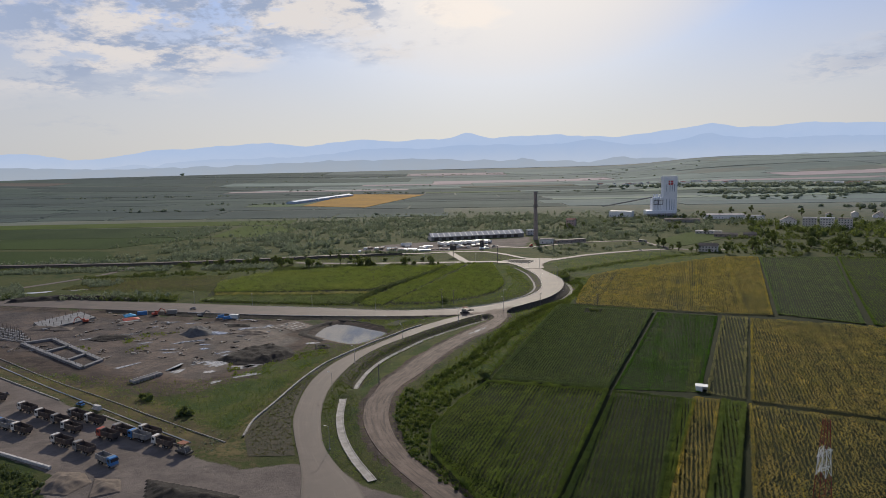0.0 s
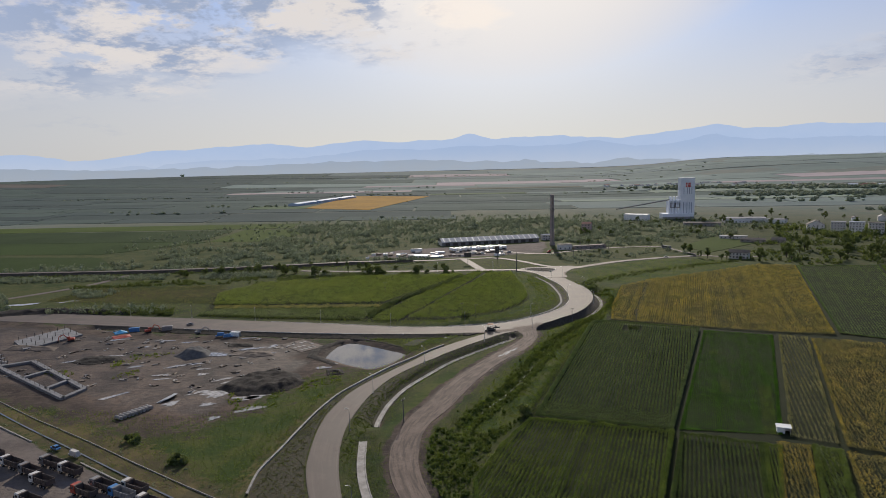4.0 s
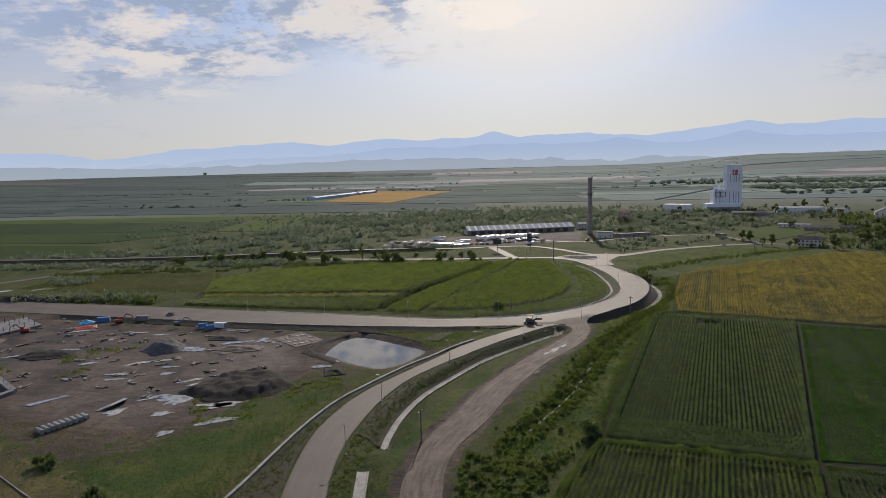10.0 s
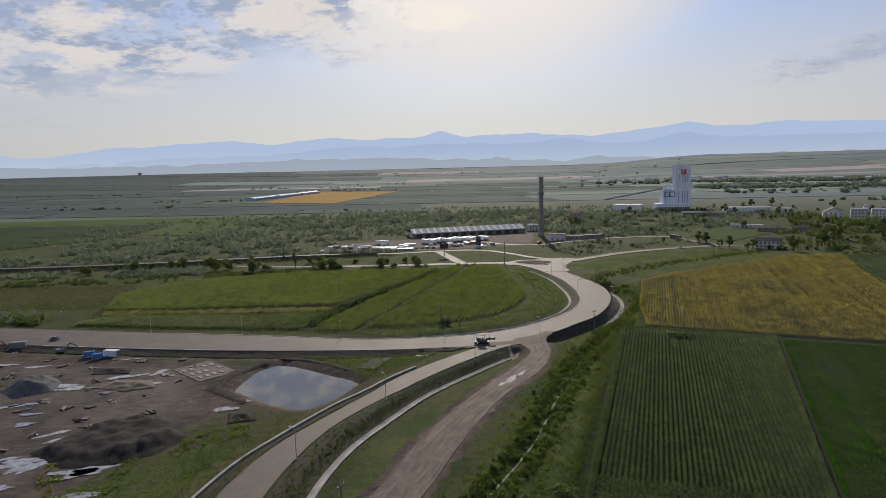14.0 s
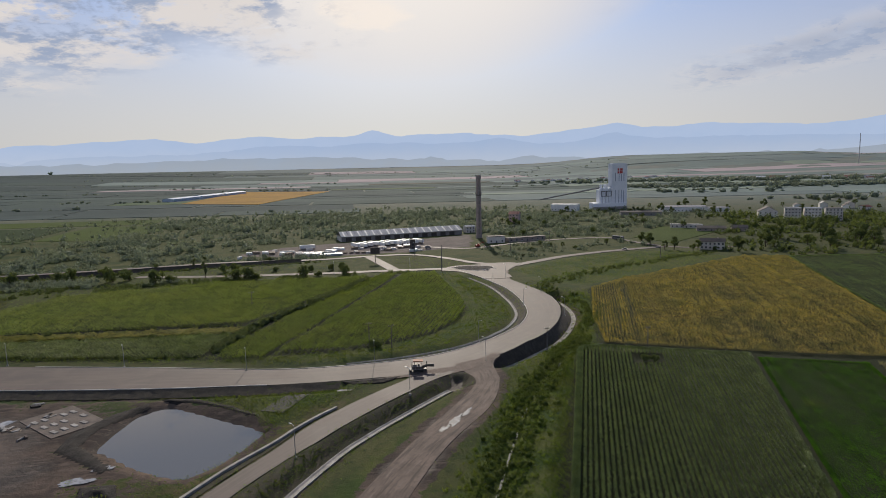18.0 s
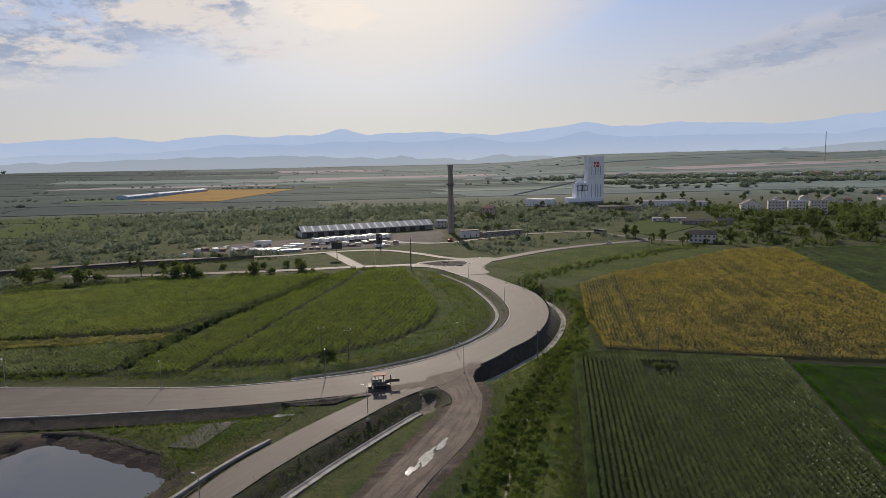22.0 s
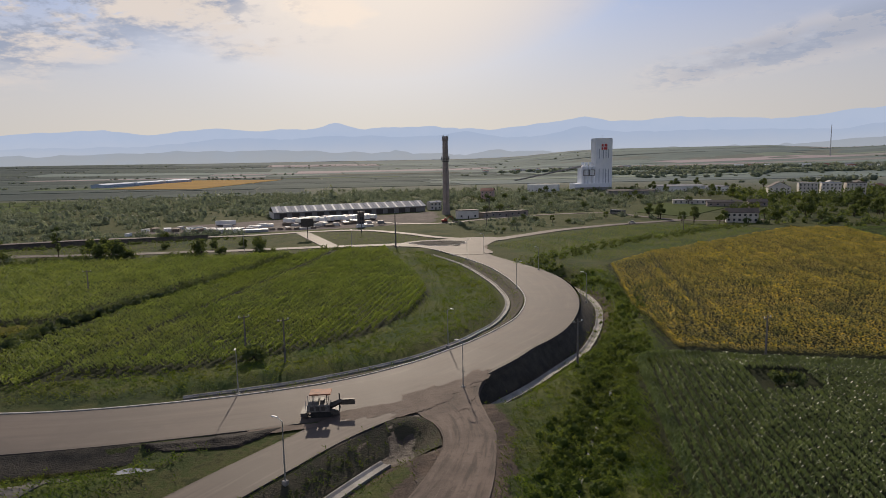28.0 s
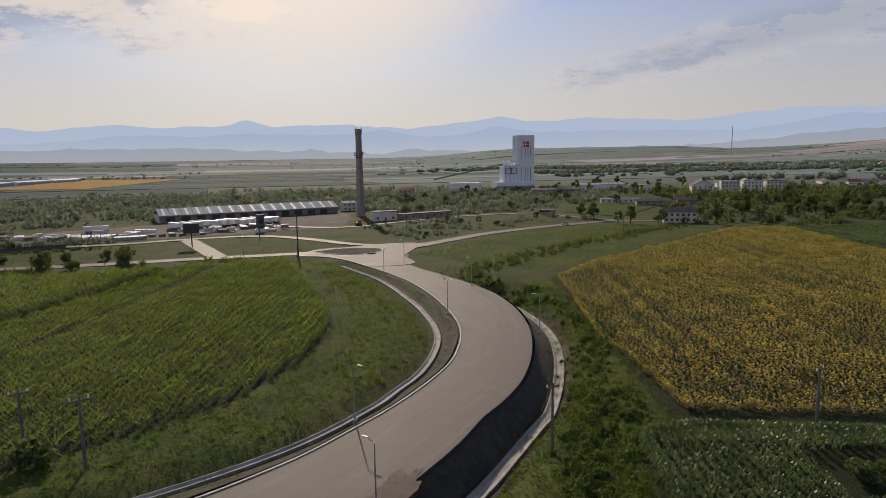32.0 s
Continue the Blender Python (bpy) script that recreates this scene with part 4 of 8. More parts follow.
for k, (x, y, l, wd, turn) in enumerate([(-117, 312, 12, 4, 0.2), (-96, 306, 16, 3.5, 0.5), (-130, 300, 8, 4, 1.2), (-138, 372, 10, 5, 0.2), (-148, 352, 12, 3, 0.6), (-150, 338, 7, 3, 0.1), (-120, 380, 12, 3.5, 0.4), (-109, 384, 8, 3, 0.9), (-74, 344, 8, 3, 0.3), (-86, 322, 9, 2.6, 0.3), (-176, 400, 10, 3, 0.1), (-190, 372, 8, 3, 0.2), (-112, 326, 12, 3.5, 0.5), (-358, 500, 26, 12, 0.6), (-330, 512, 18, 8, 0.2), (-300, 520, 14, 6, 0.3), (-160, 310, 10, 3, 0.8), (-205, 405, 9, 3, 0.3), (-230, 436, 12, 3, 0.2), (-330, 436, 10, 3, 0.0), (18, 362, 9, 2.2, 0.95), (22, 367, 6, 1.6, 0.9), (14, 357, 5, 1.5, 1.0), (-13, 393, 5, 1.5, 0.1), (-134, 369, 9, 5, 0.1), (-140, 355, 10, 2.6, 0.4), (-134, 346, 6, 1.8, 0.2), (-131, 338, 6, 2.6, 0.1), (-109, 371, 8, 4, 0.2), (-94, 292, 14, 3.4, 0.35), (-113, 309, 10, 4, 0.9), (-99, 305, 14, 3, 0.1), (-114, 298, 7, 3, 0.2), (-106, 283, 6, 2.6, 0.8), (-123, 313, 10, 2.4, 0.5), (-208, 364, 8, 2.6, 0.4), (-148, 332, 7, 2.2, 0.2), (-170, 352, 9, 2, 0.5), (-182, 388, 8, 2.2, 0.3), (-240, 446, 20, 3, 0.15), (-160, 396, 9, 2, 0.3), (-128, 402, 7, 1.8, 0.2), (-118, 330, 8, 2.2, 0.5), (-70, 350, 5, 2, 0.4)]):
    puddle(x, y, l, wd, turn, k)


# ---- crops, weeds and scrub ----
def leaf_tuft(blades, length, height, droop, width, seed, base=0.2, bent=True, rise=0.25):
    """Blades that rise from a stalk and bend over: quads (n, 4, 3)."""
    r = np.random.default_rng(seed)
    quads = []
    for k in range(blades):
        a = 2 * math.pi * k / blades + r.uniform(-0.5, 0.5)
        z0 = height * (base + (0.8 - base) * k / max(blades - 1, 1))
        d, sd = np.array((math.cos(a), math.sin(a), 0)), np.array((-math.sin(a), math.cos(a), 0)) * width / 2
        p0 = np.array((0, 0, z0))
        p1 = p0 + d * length * 0.5 + np.array((0, 0, height * rise))
        p2 = p0 + d * length + np.array((0, 0, height * (rise - droop)))
        if not bent:
            quads.append((p0 - sd * 0.5, p0 + sd * 0.5, p1 * 0.35 + p2 * 0.65 + sd + (0, 0, height * 0.05), p1 * 0.35 + p2 * 0.65 - sd * 0.6 + (0, 0, height * 0.12)))
            continue
        quads += [(p0 - sd * 0.6, p0 + sd * 0.6, p1 + sd, p1 - sd), (p1 - sd, p1 + sd, p2 + sd * 0.2, p2 - sd * 0.2)]
    return np.array(quads)


def head(z, size, tilt, seed):
    """A flower head: a nodding six-sided disc as two quads, facing away from the sun's morning side."""
    a = np.linspace(0, 2 * math.pi, 6, endpoint=False)
    p = np.c_[np.cos(a) * size, np.sin(a) * size * math.cos(tilt), np.sin(a) * size * math.sin(tilt)] + (0, -size * 0.6, z)
    return np.array([p[[0, 1, 2, 3]], p[[0, 3, 4, 5]]])


def scatter(name, templates, at, size, mats, label, category, turn=None, kind="stuff", group=""):
    """Many copies of small templates joined in one mesh. templates: lists of (quads, material index)."""
    at = np.asarray(at, float)
    pick = rng.integers(0, len(templates), len(at))
    turn = rng.uniform(0, 2 * math.pi, len(at)) if turn is None else turn
    vs, idx = [], []
    for k, tmpl in enumerate(templates):
        sel = np.flatnonzero(pick == k)
        if not len(sel):
            continue
        q = np.concatenate([t[0] for t in tmpl])
        m = np.concatenate([np.full(len(t[0]), t[1]) for t in tmpl])
        c, s = np.cos(turn[sel])[:, None, None], np.sin(turn[sel])[:, None, None]
        x, y = q[None, :, :, 0], q[None, :, :, 1]
        w_ = size[sel][:, None, None]
        v = np.stack([(x * c - y * s) * w_, (x * s + y * c) * w_, q[None, :, :, 2] * w_ + 0 * x * c], -1) + at[sel][:, None, None, :]
        vs.append(v.reshape(-1, 3))
        idx.append(np.tile(m, len(sel)))
    v = np.concatenate(vs)
    me = mesh_from(name, v, np.arange(len(v)).reshape(-1, 4), mats, np.concatenate(idx))
    return tagged(new(name, me), label, category, group=group, kind=kind)


def rows_in(poly, between_rows, along, jitter=0.15, way=ROWS_WAY, drop=0.0, wander=0.0):
    p = np.array(poly, float)
    u, v = np.array(way), np.array((-way[1], way[0]))
    a, b = p @ u, p @ v
    U, V = np.meshgrid(np.arange(a.min(), a.max(), along), np.arange(b.min(), b.max(), between_rows))
    U, V = U.ravel(), V.ravel()
    U = U + rng.uniform(-along / 2, along / 2, len(U))
    V = V + rng.normal(0, jitter, len(V)) + wander * np.sin(U * 0.06 + V * 0.02)
    q = U[:, None] * u + V[:, None] * v
    keep = inside(q, poly) & (rng.uniform(size=len(q)) >= drop)
    return q[keep]


def spread_in(poly, each, jitter=1.0):
    """Random points in a polygon, one per so many square metres."""
    p = np.array(poly, float)
    lo, hi = p.min(0), p.max(0)
    q = rng.uniform(lo, hi, (int(np.prod(hi - lo) / each), 2))
    return q[inside(q, poly)]


CORN_T = [[(leaf_tuft(7, 0.80, 2.3, 0.20, 0.26, s, 0.2, False), 0)] for s in range(5)]
FINE_T = [[(leaf_tuft(8, 0.44, 2.2, 0.16, 0.15, s, 0.15, False), 0)] for s in range(6)]
LOW_T = [[(leaf_tuft(4, 0.42, 0.45, 0.15, 0.34, s, 0.1, False), 0)] for s in range(4)]
FLAT_T = [[(leaf_tuft(3, 0.34, 0.42, 0.22, 0.30, s, 0.3, False), 0)] for s in range(5)]
WEED_T = [[(leaf_tuft(4, 0.45, 0.70, 0.075, 0.12, s, 0.0, False), 0)] for s in range(6)]
SUN_T = [[(leaf_tuft(3, 0.60, 1.25, 0.25, 0.42, s, 0.3, False), 0), (head(1.40, 0.15, 0.9, s), 1)] for s in range(5)]


def rim(poly, each=0.32, deep=(0.15, 0.55, 0.95)):
    """Plants that close the edge of a field like a wall."""
    c = np.mean(np.array(poly, float), 0)
    out = []
    for a, b in zip(poly, poly[1:] + poly[:1]):
        a, b = np.array(a, float), np.array(b, float)
        d = (b - a) / max(np.linalg.norm(b - a), 1e-6)
        n = np.array((-d[1], d[0]))
        n = n if n @ (c - a) > 0 else -n
        for k in deep:
            t = np.arange(0, np.linalg.norm(b - a), each)[:, None]
            out.append(a + d * t + n * k + rng.normal(0, 0.1, (len(t), 2)))
    return np.vstack(out)


def crop(name, poly, kind_of, label, category, rows=0.8, along=0.5, drop=0.03, mats=None, tall=1.0, wander=0.0, way=ROWS_WAY, jitter=0.12, without=(), walled=True):
    q = rows_in(poly, rows, along, jitter, way, drop, wander)
    if walled:
        q = np.vstack([q, rim(poly, 0.75, (0.3, 0.9)) if kind_of is SUN_T else rim(poly)])
    for hole in without:
        q = q[~inside(q, hole)]
    patch = np.array([noise.noise(Vector((x * 0.035, y * 0.035, 3.0))) for x, y in q])
    fine = np.array([noise.noise(Vector((x * 0.19, y * 0.19, 8.0))) for x, y in q])
    lines = np.array([noise.noise(Vector((d, 5.0, 0.0))) for d in q @ np.array((-way[1], way[0])) * 0.30])
    size = tall * (1 + 0.30 * patch + 0.30 * fine + 0.35 * lines) * rng.uniform(0.85, 1.12, len(q))
    return scatter(name, kind_of, lie(q), size, mats, label, category)


def grown(poly, by):
    c = np.mean(np.array(poly, float), 0)
    return [tuple(c + (np.array(p) - c) * by) for p in poly]


CORN_EAST = [(20, 276), (67.5, 260.5), (131, 398), (118, 403.5), (92, 415.5), (84, 419.5), (77.5, 420), (73.5, 416.5)]
HEADLAND = [(20, 276), (67.5, 260.5), (73.5, 273.5), (25.5, 289.5)]
PIT = [(86, 397), (97, 394), (101, 405), (91, 408)]
ARCH_T = [[(leaf_tuft(5, 0.49, 2.1, 0.20, 0.16, s, 0.52, True, 0.10), 0)] for s in range(6)]
q = rows_in(CORN_EAST, 1.3, 0.35, 0.09, ROWS_WAY, 0.02)
q = np.vstack([q[~inside(q, HEADLAND)], rows_in(HEADLAND, 1.3, 0.40, 0.2, np.array((0.951, -0.309)), 0.02), rim(CORN_EAST)])
q = q[~inside(q, PIT)]
scatter("corn_field", ARCH_T, lie(q), rng.uniform(0.85, 1.15, len(q)), [CORNDARK], "dense dark green maize standing in close rows", "maize crop")
crop("corn_field", [(18, 273.5), (67, 258.3), (29.6, 170), (8, 172), (-6, 205), (-6, 226), (6, 254)], ARCH_T, "bright green maize in straight rows", "maize crop", 1.35, 0.50, mats=[CORN], jitter=0.12)
crop("corn_field", [(68.8, 257), (93, 247), (58, 168), (30.6, 168)], ARCH_T, "darker green maize strip", "maize crop", 1.35, 0.52, mats=[CORNMID], tall=0.95, jitter=0.12)
crop("corn_field", [(93.2, 247), (98.4, 245), (60, 168), (58.2, 168)], ARCH_T, "bright green edge rows of maize", "maize crop", 1.1, 0.42, mats=[CORN], tall=0.8, jitter=0.12)
PATCHES = [[(101, 298), (104.5, 297), (111, 313), (107.5, 314.5)], [(98.5, 257), (103, 256), (124.5, 304), (120, 306)], [(118, 352), (124, 350), (126, 355), (120, 357)]]
GREEN_POLY = [(133.2, 396.5), (165.5, 383), (104.5, 256), (70.5, 262.5)]
crop("green_field", GREEN_POLY, FLAT_T, "low lush green crop with cut plots", "low crop", 0.75, 0.42, 0.02, [LUSH], 1.0, without=PATCHES)
for plot in PATCHES:
    crop("crop_plot", plot, FLAT_T, "small paler plot within the green crop", "low crop", 0.6, 0.4, 0.05, [FRESH], 1.05, walled=False)
crop("sunflower_field", [(167.5, 381), (180, 375), (119, 247), (106, 254)], SUN_T, "thin pale strip of ripening sunflowers", "sunflowers", 1.6, 0.6, 0.12, [SUNPALE, SUNLEAF], 0.9)
crop("sunflower_field", [(123, 530), (150, 550), (213, 582), (268, 613), (297, 603), (198, 381), (168, 390), (136, 403), (88, 425.5), (99, 466)], SUN_T, "broad yellow sunflower field in bloom", "sunflowers", 1.3, 0.62, 0.03, [SUNLEAF, PETAL], 1.05, jitter=0.28)
crop("sunflower_field", [(181.2, 374), (300, 318), (216, 196), (120.2, 245)], SUN_T, "yellowing sunflower field in rows", "sunflowers", 1.35, 0.62, 0.04, [SUNLEAF, PETAL], jitter=0.24)
crop("sunflower_field", [(99, 249), (108, 245), (70.6, 168), (60.5, 168)], SUN_T, "narrow sunflower strip", "sunflowers", 1.3, 0.6, 0.05, [SUNLEAF, PETAL], jitter=0.2)
crop("corn_field", [(108.6, 244.6), (116.2, 240.6), (80, 168), (71.4, 168)], CORN_T, "dark narrow maize strip", "maize crop", 1.4, 0.5, 0.1, [CORNMID], 0.85)
crop("sunflower_field", [(117.2, 240), (212, 192), (180, 142), (82, 163)], SUN_T, "sunflower field with bare tram lines", "sunflowers", 1.35, 0.62, 0.05, [SUNLEAF, PETAL], jitter=0.24)
crop("green_field", [(300, 606), (366, 597), (303, 478), (238, 357), (203, 384)], FLAT_T, "smooth mid-green field", "low crop", 1.5, 0.9, 0.04, [MIDGREEN], 1.8, way=np.array((0.42, 0.907)), jitter=0.1)
crop("green_field", [(369, 597), (430, 585), (310, 325), (242, 354), (306, 478)], FLAT_T, "brighter green crop strip", "low crop", 1.7, 1.1, 0.05, [FRESH], 2.0, way=np.array((0.42, 0.907)), jitter=0.2)
# west of the bend
crop("corn_field", [(-38, 440), (-12, 438), (8, 446), (24, 456), (38, 474), (46, 495), (48, 530), (45, 603), (25, 606), (-13.6, 502), (-29.6, 460)], CORN_T, "uneven light green maize inside the bend", "maize crop", 2.0, 0.46, 0.08, [CORN], 0.85, 0.2, jitter=0.10, walled=False)
crop("corn_field", [(-62, 437), (-44, 434), (-32.4, 459), (-16.4, 501), (21.8, 606), (10, 604), (-27, 524), (-44, 490), (-54, 462)], CORN_T, "maize strip beside a dark furrow", "maize crop", 2.0, 0.46, 0.05, [CORN], 0.86, jitter=0.08, walled=False)
crop("corn_field", [(-58, 490), (-40, 520), (-20, 555), (2, 598), (-94, 600), (-170, 575), (-190, 530), (-180, 492)], CORN_T, "long green maize strips", "maize crop", 2.1, 0.6, 0.03, [CORN], 0.95, way=np.array((0.985, -0.17)), walled=False)
crop("corn_field", [(-66, 441), (-60, 470), (-172, 477), (-180, 463), (-120, 449)], CORN_T, "dark maize strip along the road", "maize crop", 1.3, 0.6, 0.05, [CORNDARK], 0.8, way=np.array((0.985, -0.17)), walled=False)
crop("green_field", [(-60, 474), (-56, 483), (-178, 491), (-176, 481)], LOW_T, "bright yellow-green strip of young crop", "low crop", 1.0, 0.7, 0.05, [YELLOWCROP], 2.3, walled=False)
crop("green_field", [(-312, 572), (-196, 574), (-184, 530), (-180, 500), (-262, 506), (-318, 522)], LOW_T, "yellow-green rough meadow", "low crop", 1.6, 1.2, 0.1, [YELLOWMEADOW], 1.7, jitter=0.5, walled=False)

# weeds along verges and ditches
verges = []
for line, wide, each in ((DITCH_EAST, 13, 0.9), (DRAIN_INNER, 9, 0.8), (CHANNEL_MID, 7, 0.7), (CHANNEL_LOW, 9, 0.8), (CHANNEL_LEFT, 14, 1.1), (DRAIN_OUTER, 9, 1.0)):
    p = smooth_line(line, 1.0)
    n = int(len(p) * wide * 1.6 / each)
    k = rng.integers(0, len(p), n)
    verges.append(p[k] + rng.normal(0, wide / 2, (n, 2)))
verges = np.vstack(verges)
rounded = lambda l, r: [tuple(q) for q in smooth_line(l, 4.0)] + [tuple(q) for q in smooth_line(r, 4.0)[::-1]]
ROADS_PLAN = [rounded(ROAD_NORTH_SIDE, ROAD_SOUTH_SIDE), rounded(BRANCH_LEFT, BRANCH_RIGHT), rounded(TRACK_LEFT, TRACK_RIGHT), YARD, POND, CORN_EAST]


def off_road(q, keep_off=0.8):
    """The points that lie on no road, yard or pond."""
    ok = np.ones(len(q), bool)
    for poly in ROADS_PLAN[:5]:
        ok &= ~inside(q, poly)
    for key in ("north", "south"):
        ok &= away(q, LINES[key]) > keep_off
    return q[ok]


clear = np.ones(len(verges), bool)
for poly in ROADS_PLAN:
    clear &= ~inside(verges, poly)
for key in ("north", "south", "outer", "inner", "mid", "low", "left"):
    clear &= away(verges, LINES[key]) > 1.6
clear &= ~((away(verges, LINES["outer"]) < 7) & (away(verges, LINES["south"]) < 7) & (verges[:, 1] > 418))
verges = verges[clear]
scatter("verge_weeds", WEED_T, lie(verges, -0.05), rng.uniform(0.5, 1.5, len(verges)), [WEED], "tall weeds and reeds along ditches", "weeds")
meadow = np.vstack([spread_in([(-45, 434), (-12, 428), (10, 430), (30, 438), (48, 456), (60, 474), (66, 500), (66, 540), (58, 600), (44, 604), (47, 530), (44, 495), (36, 474), (22, 456), (6, 446), (-12, 438)], 1.0), spread_in([(45, 405), (60, 425), (88, 468), (98, 520), (122, 530), (100, 465), (84, 420), (72, 414), (22, 280), (0, 250), (-10, 262), (14, 330)], 1.0), spread_in([(-75, 345), (-50, 300), (-78, 230), (-100, 225), (-160, 265), (-210, 300), (-190, 300), (-120, 285), (-92, 292)], 1.5), spread_in([(-40, 398), (-10, 400), (-34, 366)], 1.6), spread_in([(96, 600), (110, 560), (125, 540), (260, 615), (240, 655), (190, 660), (150, 640)], 1.5), spread_in([(-330, 590), (-190, 600), (-100, 608), (-180, 500), (-172, 462), (-290, 490)], 2.6), spread_in([(-420, 640), (-100, 615), (-60, 640), (-110, 668), (-420, 645)], 5.0), spread_in([(30, 625), (60, 623), (75, 632), (55, 672), (30, 685), (20, 660)], 4), spread_in([(-150, 640), (-30, 630), (0, 680), (-150, 660)], 4)])
meadow = off_road(meadow)
scatter("meadow_weeds", WEED_T, lie(meadow, -0.05), rng.uniform(0.6, 1.5, len(meadow)), [WEED], "rough meadow grass and weeds", "weeds")


edge = smooth_line([(18, 276), (45, 346), (72.5, 417)], 0.12)
edge = edge + rng.normal(0, 1.3, edge.shape) - (1.6, -0.6)
scatter("field_edge_weeds", WEED_T, lie(edge, -0.05), rng.uniform(0.9, 1.9, len(edge)), [WEED], "bright tall weeds along the maize edge", "weeds")
banks = off_road(np.vstack([spread_in([(-62, 396), (-20, 398), (-3, 398), (-34, 364), (-38, 376), (-50, 386)], 0.7), spread_in([(-182, 459), (-66, 433), (-40, 424), (-12, 422.5), (-12, 430), (-44, 435), (-66, 441), (-180, 466)], 0.8)]), 1.2)
scatter("verge_weeds", WEED_T, lie(banks, -0.05), rng.uniform(0.7, 1.7, len(banks)), [WEED], "rank green weeds beside the wide road", "weeds")


# ---- trees and scrub ----
def leafy(radius, high, base, lumps, leaves, leaf, seed):
    """Leaf quads gathered in lumps round a crown, with gaps between."""
    r = np.random.default_rng(seed)
    d = r.normal(size=(lumps, 3))
    d /= np.linalg.norm(d, axis=1)[:, None]
    centre = d * np.array((radius, radius, high / 2)) * r.uniform(0.35, 0.85, (lumps, 1)) + (0, 0, base + high / 2)
    k = r.integers(0, lumps, leaves)
    q = r.normal(size=(leaves, 3))
    q /= np.linalg.norm(q, axis=1)[:, None]
    p = centre[k] + q * radius * 0.36 * r.uniform(0.5, 1.05, (leaves, 1))
    p[:, 2] = np.maximum(p[:, 2], base * 0.8 + 0.05)
    n = q + r.normal(0, 0.5, (leaves, 3))
    n /= np.linalg.norm(n, axis=1)[:, None]
    a = np.cross(n, r.normal(size=(leaves, 3)))
    a /= np.linalg.norm(a, axis=1)[:, None]
    b = np.cross(n, a)
    sz = leaf * r.uniform(0.6, 1.4, (leaves, 1))
    return np.stack([p - a * sz, p - b * sz * 0.6, p + a * sz, p + b * sz * 0.6], 1), centre


def limb(bm, a, b, ra, rb, sides=6):
    a, b = Vector(a), Vector(b)
    t = (b - a).to_track_quat("Z", "Y").to_matrix().to_4x4()
    ring = lambda at, r: [bm.verts.new(at + t.to_3x3() @ Vector((math.cos(2 * math.pi * i / sides) * r, math.sin(2 * math.pi * i / sides) * r, 0))) for i in range(sides)]
    u, v = ring(a, ra), ring(b, rb)
    for i in range(sides):
        bm.faces.new((u[i], u[(i + 1) % sides], v[(i + 1) % sides], v[i]))
    bm.faces.new(v)


def finish(name, bm, mat, parent=None, label=""):
    me = bpy.data.meshes.new(name)
    bm.normal_update()
    bm.to_mesh(me)
    bm.free()
    for m in mat if isinstance(mat, (list, tuple)) else [mat]:
        me.materials.append(m)
    ob = new(name, me)
    if parent is not None:
        ob.parent = parent
    if label:
        ob["label"] = label
    return ob


part = finish


def tree(radius, high, trunk, seed, leaves=700, mat=None, label="", category="tree", name="tree"):
    ob = tagged(new(name), label, category)
    quads, lumps = leafy(radius, high, trunk, 11, leaves, 0.075 * radius + 0.12, seed)
    crown = new("crown", mesh_from("crown", quads.reshape(-1, 3), np.arange(len(quads) * 4).reshape(-1, 4), mat or LEAF))
    crown.parent = ob
    bm = bmesh.new()
    top = trunk + high * 0.45
    limb(bm, (0, 0, -0.3), (0.1, 0, trunk), radius * 0.075 + 0.06, radius * 0.055 + 0.04, 8)
    limb(bm, (0.1, 0, trunk), (0, 0.1, top), radius * 0.055 + 0.04, 0.05, 7)
    for c in lumps[:5]:
        limb(bm, (0.1, 0, trunk * 0.9), tuple(c), radius * 0.03 + 0.03, 0.03, 5)
    part("trunk", bm, BARK, ob)
    return ob


MODELS = [tree(3.2, 6.0, 1.6, 1, 650, label="rounded broadleaf tree in full leaf"), tree(2.4, 5.0, 1.2, 2, 520, label="small broadleaf tree in full leaf"), tree(4.2, 8.5, 2.0, 3, 900, label="large spreading dark broadleaf tree"), tree(1.7, 9.5, 1.2, 4, 620, label="slim upright dark poplar tree", category="tree"), tree(2.2, 2.6, 0.25, 5, 480, label="round dark green leafy bush", category="bush", name="bush"), tree(3.0, 3.6, 0.3, 6, 520, label="dense dark hawthorn-like bush", category="bush", name="bush"), tree(3.2, 2.0, 0.15, 9, 620, label="low wide dark green bush in rough grass", category="bush", name="bush")]
used = set()


def plant(kind_at, x, y, size=1.0, group=""):
    m = Matrix.Translation((x, y, float(land_z([(x, y)])[0]))) @ Matrix.Rotation((x * 1.7 + y) % 6.28, 4, "Z")
    ob = MODELS[kind_at]
    if kind_at not in used:
        used.add(kind_at)
        ob.matrix_basis = m @ Matrix.Scale(size, 4)
    else:
        ob = copy_thing(ob, m)
        ob.scale = (size, size, size * (0.9 + 0.2 * ((x * 7.3) % 1)))
    return ob


